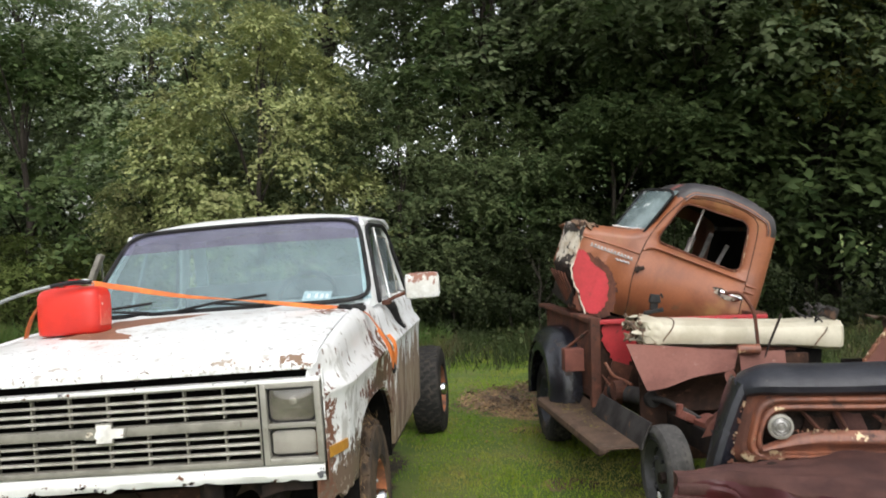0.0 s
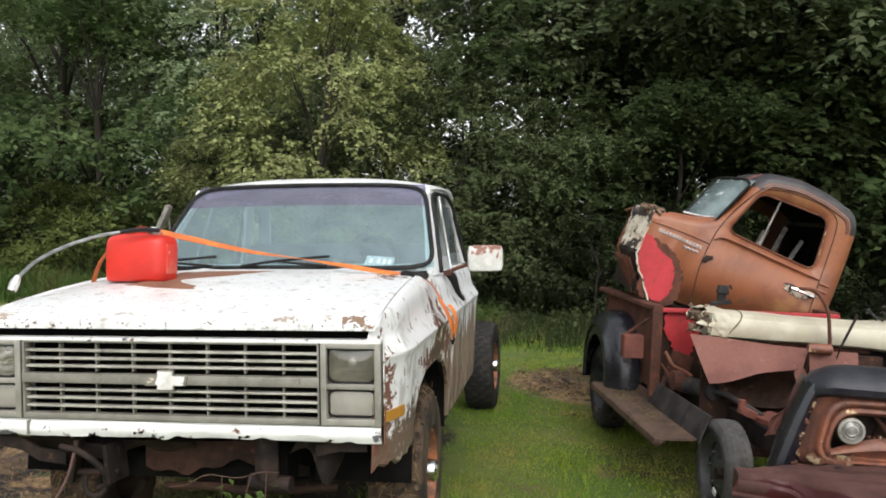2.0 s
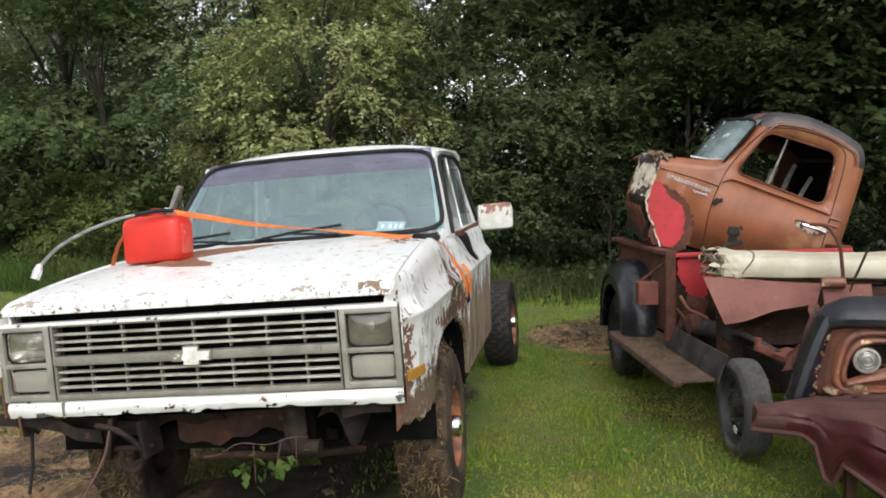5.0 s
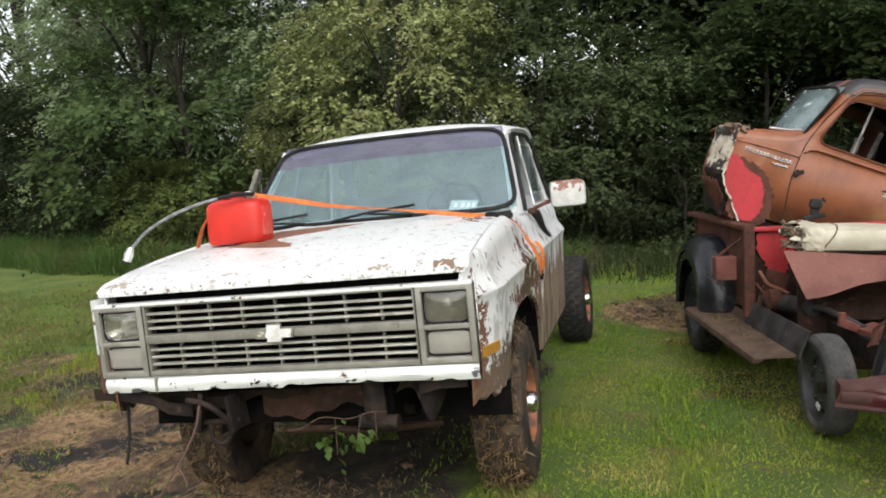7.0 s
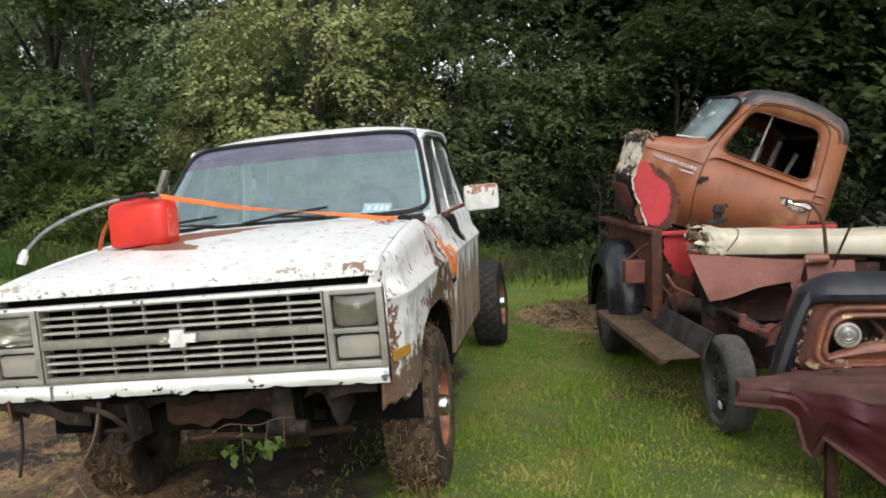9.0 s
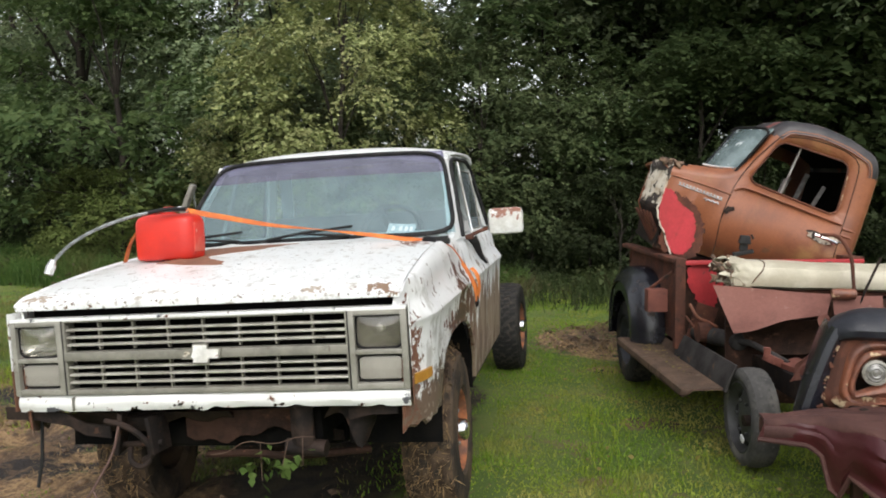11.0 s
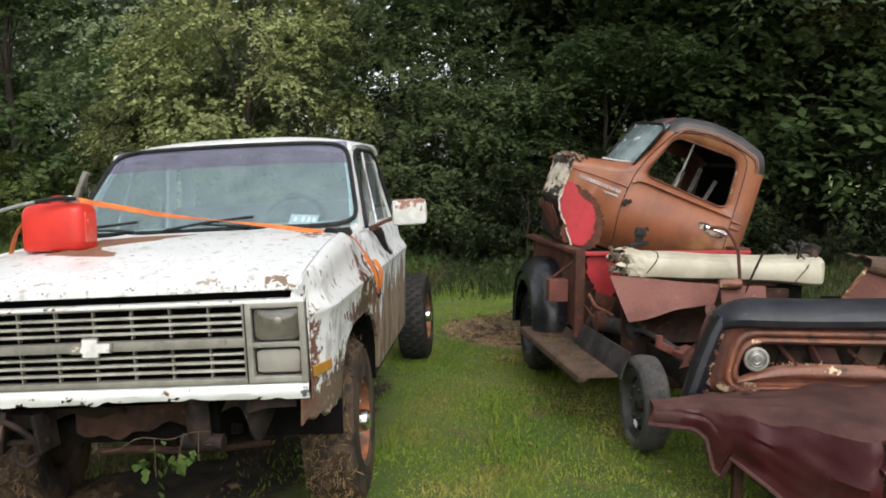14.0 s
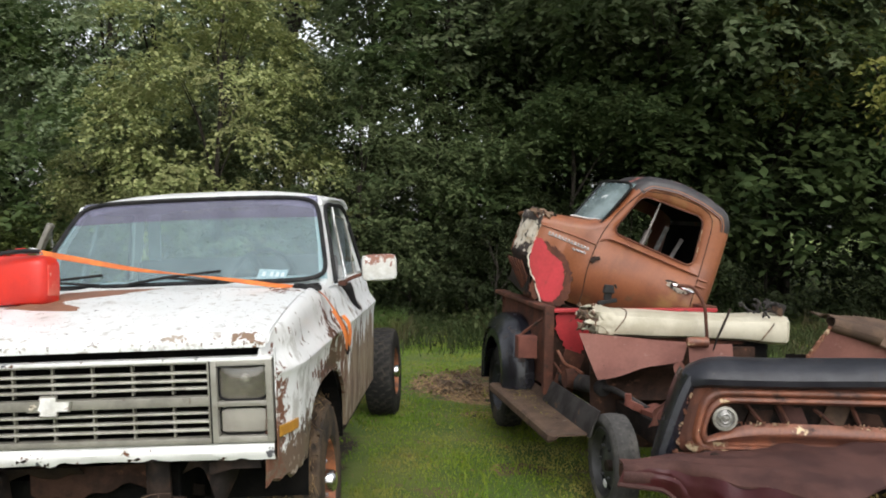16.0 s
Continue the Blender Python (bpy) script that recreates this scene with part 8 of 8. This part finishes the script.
# ---- trees ----
def crown_mesh(name, seed, rx, rz, boughs, sprays, per, leaf, low=-0.6, wide=0.3, twig=0.3):
    """Boughs with gaps between them; each carries drooping twigs with leaves in two rows."""
    r = np.random.RandomState(seed)
    d = r.normal(size=(boughs, 3))
    d /= np.linalg.norm(d, axis=1, keepdims=True)
    d[:, 2] = np.where(d[:, 2] < low, -d[:, 2], d[:, 2])
    c = d * r.uniform(0.5, 1.0, (boughs, 1)) ** 0.6 * (rx, rx, rz)
    c *= 1 + 0.25 * r.normal(size=(boughs, 1)).clip(-1, 1)
    rb = r.uniform(0.22, 0.46, boughs) * rx
    k = np.repeat(np.arange(boughs), sprays)
    n = len(k)
    e = r.normal(size=(n, 3)) + d[k] * 0.7 + (0, 0, 0.35)
    e /= np.linalg.norm(e, axis=1, keepdims=True)
    p = c[k] + e * (rb[k] * r.uniform(0.45, 1.05, n) ** 0.7)[:, None] * (1, 1, 0.46)
    ax = e * (1, 1, 0.4) + d[k] * (0.5, 0.5, 0.1) + r.normal(size=(n, 3)) * 0.4 + (0, 0, -0.25)
    ax /= np.linalg.norm(ax, axis=1, keepdims=True)
    long = twig * r.uniform(0.5, 1.3, n)
    j = np.repeat(np.arange(n), per)
    u = np.tile((np.arange(per) + 0.5) / per, n)
    sgn = np.tile(np.where(np.arange(per) % 2, 1.0, -1.0), n)
    side = np.cross(ax, (0, 0, 1.0))
    side /= np.linalg.norm(side, axis=1, keepdims=True) + 1e-6
    m = len(j)
    pos = p[j] + ax[j] * (long[j] * u)[:, None] + r.normal(size=(m, 3)) * 0.18 * leaf
    pos[:, 2] -= 0.35 * long[j] * u ** 2
    la = ax[j] * 0.6 + side[j] * (sgn * 0.75)[:, None] + r.normal(size=(m, 3)) * 0.3 + (0, 0, -0.2)
    return leaf_mesh(name, pos, la, r.uniform(0.65, 1.3, m) * leaf * (1.15 - 0.4 * u), seed, 0.3, d[k][j] * 0.6, wide), c


def trunk_mesh(bm, height, r0, seed, targets, lean=0.05):
    rnd = random.Random(seed)
    pts = [Vector((0, 0, -0.2))]
    for i in range(1, 8):
        pts.append(Vector((rnd.uniform(-lean, lean) * i * height / 14, rnd.uniform(-lean, lean) * i * height / 14, height * i / 7)))
    tube(bm, pts, [r0 * (1 - 0.11 * i) for i in range(8)], 9)
    for t in targets:
        k = min(6, max(1, int(t[2] / height * 5)))
        s = pts[k]
        e = Vector(t)
        m = s.lerp(e, 0.5) + Vector((0, 0, 0.12 * (e - s).length))
        tube(bm, [s, m, e], [r0 * 0.32, r0 * 0.2, r0 * 0.06], 6)


def make_tree(name, label, cat, seed, h, rx, rz, boughs, sprays, per, leaf, mat, r0, base=None, low=-0.6, wide=0.3, twig=0.3):
    ob = tagged(empty(name), label, cat, group="tree line")
    me, cen = crown_mesh("crown", seed, rx, rz, boughs, sprays, per, leaf, low, wide, twig)
    zc = base if base is not None else h - rz
    me.transform(Matrix.Translation((0, 0, zc)))
    bm = bmesh.new()
    trunk_mesh(bm, h * 0.85, r0, seed, [Vector(c) * 0.9 + Vector((0, 0, zc)) for c in cen[:10]])
    part("trunk", bm, M_bark, ob, "", True)
    put("crown", me, mat, ob)
    return ob


rt = random.Random(4)
KINDS = {
    "apple": [make_tree("shrub_tree", "bushy olive-green small tree at the wood's edge", "tree", 21 + k, 5.6, 1.85, 2.6, 95, 30, 12, 0.085, M_leaf_apple, 0.07, 2.9, -0.95, 0.33, 0.32) for k in range(2)],
    "green": [make_tree("shrub_tree", "dark green small tree at the wood's edge", "tree", 25 + k, 4.6, 1.6, 2.1, 66, 30, 12, 0.085, M_leaf_green, 0.06, 2.2, -0.95, 0.33, 0.32) for k in range(2)],
    "bush": [make_tree("bush", "dense green bush along the tree line", "bush", 31 + k, 2.6, 1.5, 1.2, 46, 28, 12, 0.09, M_leaf_bush, 0.05, 1.1, -0.85, 0.3, 0.3) for k in range(2)],
    "shade": [make_tree("bush", "bush under the trees, its leaves coloured dark for shade", "bush", 71 + k, 3.4, 1.6, 1.7, 22, 26, 9, 0.12, M_leaf_dark, 0.05, 1.6, -0.9, 0.28, 0.4) for k in range(2)],
    "ash": [make_tree("ash_tree", "young ash with feathery dark green sprays", "tree", 41 + k, 6.4, 2.1, 3.0, 46, 26, 10, 0.165, M_leaf_ash, 0.09, 3.1, -0.9, 0.3, 0.6) for k in range(2)],
    "canopy": [make_tree("maple_tree", "spreading dark maple over the wood's edge", "tree", 81 + k, 10, 3.6, 2.8, 84, 20, 10, 0.2, M_leaf_tall, 0.1, 7.4, -0.6, 0.3, 0.6) for k in range(2)],
    "light": [make_tree("maple_tree", "tall greyish-green maple at the wood's edge, leaves paled for haze", "tree", 61 + k, 9, 2.3, 4.0, 74, 22, 10, 0.128, M_leaf_light, 0.16, 4.9, -0.9, 0.3, 0.45) for k in range(2)],
    "yellow": [make_tree("maple_tree", "yellow-green maple reaching out of the wood", "tree", 66 + k, 8, 1.7, 2.6, 26, 26, 14, 0.12, M_leaf_yellow, 0.12, 4.9, -0.9, 0.24, 0.55) for k in range(1)],
    "sparse": [make_tree("forest_tree", "thin forest tree with bright sky behind its leaves", "tree", 91 + k, 17, 3.2, 6.8, 30, 14, 12, 0.24, M_leaf_tall, 0.2, twig=0.8) for k in range(2)],
    "airy": [make_tree("forest_tree", "slender forest tree with open sky between its twigs", "tree", 96 + k, 16, 2.6, 6.4, 30, 10, 9, 0.17, M_leaf_tall, 0.16, twig=0.9) for k in range(2)],
    "tall": [make_tree("forest_tree", "tall thin forest tree with a high crown", "tree", 51 + k, 17, 3.4, 7.2, 42, 15, 9, 0.36, M_leaf_tall, 0.22, 8.6, -0.9, twig=0.8) for k in range(2)],
}
first = {k: [True, True] for k in KINDS}
turns = {k: 0 for k in KINDS}


def plant(kind, x, y, s=1.0, turn=None, tz=1.0):
    k = turns[kind] % len(KINDS[kind])
    turns[kind] += 1
    src = KINDS[kind][k]
    m = pose(x, y, -0.03, 0, 0, rt.uniform(0, 360) if turn is None else turn)
    if first[kind][k]:
        first[kind][k] = False
        ob = src
        ob.matrix_world = m
    else:
        ob = copy_thing(src, m)
    ob.scale = (s, s, s * tz)


plant("apple", -3.1, 11.6, 1.05, tz=1.12)
plant("apple", -4.9, 12.0, 0.62)
for x, y, s in ((-0.5, 11.7, 1.0), (-1.7, 13.6, 1.15), (0.9, 12.6, 0.95)):
    plant("green", x, y, s)
for x, y, s in ((-7.7, 11.6, 0.85), (-9.0, 12.6, 0.8), (-6.2, 12.0, 0.5), (-4.1, 10.9, 0.45), (-1.2, 10.8, 0.5)):
    plant("bush", x, y, s)
for x, y, s in ((1.9, 12.6, 0.68), (3.4, 12.2, 0.72), (5.0, 14.4, 1.25), (7.8, 14.0, 1.25), (12.2, 12.6, 0.9), (6.8, 14.8, 1.5), (0.5, 14.6, 1.08), (-8.6, 13.2, 1.15)):
    plant("ash", x, y, s)
for x, y, s in ((1.6, 17.6, 0.95), (4.6, 18.6, 1.0)):
    plant("canopy", x, y, s)
plant("yellow", 9.2, 11.5, 1.25)
# undergrowth that closes the wood, its leaf colour darkened to stand for shade
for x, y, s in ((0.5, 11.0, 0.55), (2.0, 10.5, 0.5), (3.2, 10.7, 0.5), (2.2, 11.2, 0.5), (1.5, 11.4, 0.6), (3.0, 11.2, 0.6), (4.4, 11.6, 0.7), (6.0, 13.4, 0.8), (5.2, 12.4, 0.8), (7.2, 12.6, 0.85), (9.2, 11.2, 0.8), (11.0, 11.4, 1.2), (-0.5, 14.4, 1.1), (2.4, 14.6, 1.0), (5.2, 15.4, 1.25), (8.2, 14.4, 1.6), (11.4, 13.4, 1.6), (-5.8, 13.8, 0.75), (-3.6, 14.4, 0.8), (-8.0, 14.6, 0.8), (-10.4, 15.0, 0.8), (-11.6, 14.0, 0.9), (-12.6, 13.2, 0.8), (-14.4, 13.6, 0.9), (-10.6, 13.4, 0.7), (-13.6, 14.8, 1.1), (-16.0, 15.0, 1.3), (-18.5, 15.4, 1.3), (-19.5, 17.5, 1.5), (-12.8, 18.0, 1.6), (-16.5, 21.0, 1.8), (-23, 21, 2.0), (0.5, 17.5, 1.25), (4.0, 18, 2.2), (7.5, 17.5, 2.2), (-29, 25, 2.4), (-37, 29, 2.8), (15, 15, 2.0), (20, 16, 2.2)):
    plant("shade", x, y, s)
for x, y, s in ((1.0, 15.2, 0.72), (2.1, 16.0, 0.8), (2.9, 15.4, 0.75), (4.1, 16.6, 0.85), (5.9, 16.4, 0.8), (7.4, 17.4, 0.9)):
    plant("sparse", x, y, s)
# high canopy that shades the wood's edge
for x, y, s in ((5.4, 13.2, 0.85), (10.8, 14.6, 0.95)):
    plant("canopy", x, y, s)
for x, y, s in ((-6.6, 14.8, 0.98), (-11.2, 15.6, 1.15), (-6.4, 17.0, 1.0), (-10.4, 17.5, 1.0), (-4.4, 16.2, 1.0), (-15.5, 20, 1.1), (-9.5, 19, 0.95), (-5.2, 20.5, 1.6), (9.6, 18.5, 1.6), (13.0, 17, 1.5), (6.0, 20.5, 1.5)):
    plant("light", x, y, s)
for i in range(20):
    x = -24 + 46 * (i + 0.5) / 20 + rt.uniform(-0.8, 0.8)
    y = 22 + rt.uniform(-1.5, 4) + max(0, -x * 0.3)
    plant("airy" if -4.0 < x < 1.5 else "sparse" if -4.5 < x < 4.5 or x < -15 else "tall", x, y, rt.uniform(0.9, 1.25) * (0.58 if -17 < x < -8 else 1.0))
for i in range(20):
    x = -55 + 100 * (i + 0.5) / 20
    if -3.5 < x < 2.5:
        continue
    plant("tall", x, 33 + rt.uniform(-3, 3) + abs(x) * 0.15, rt.uniform(1.1, 1.4) * (0.5 if -28 < x < -11 else 1.0))
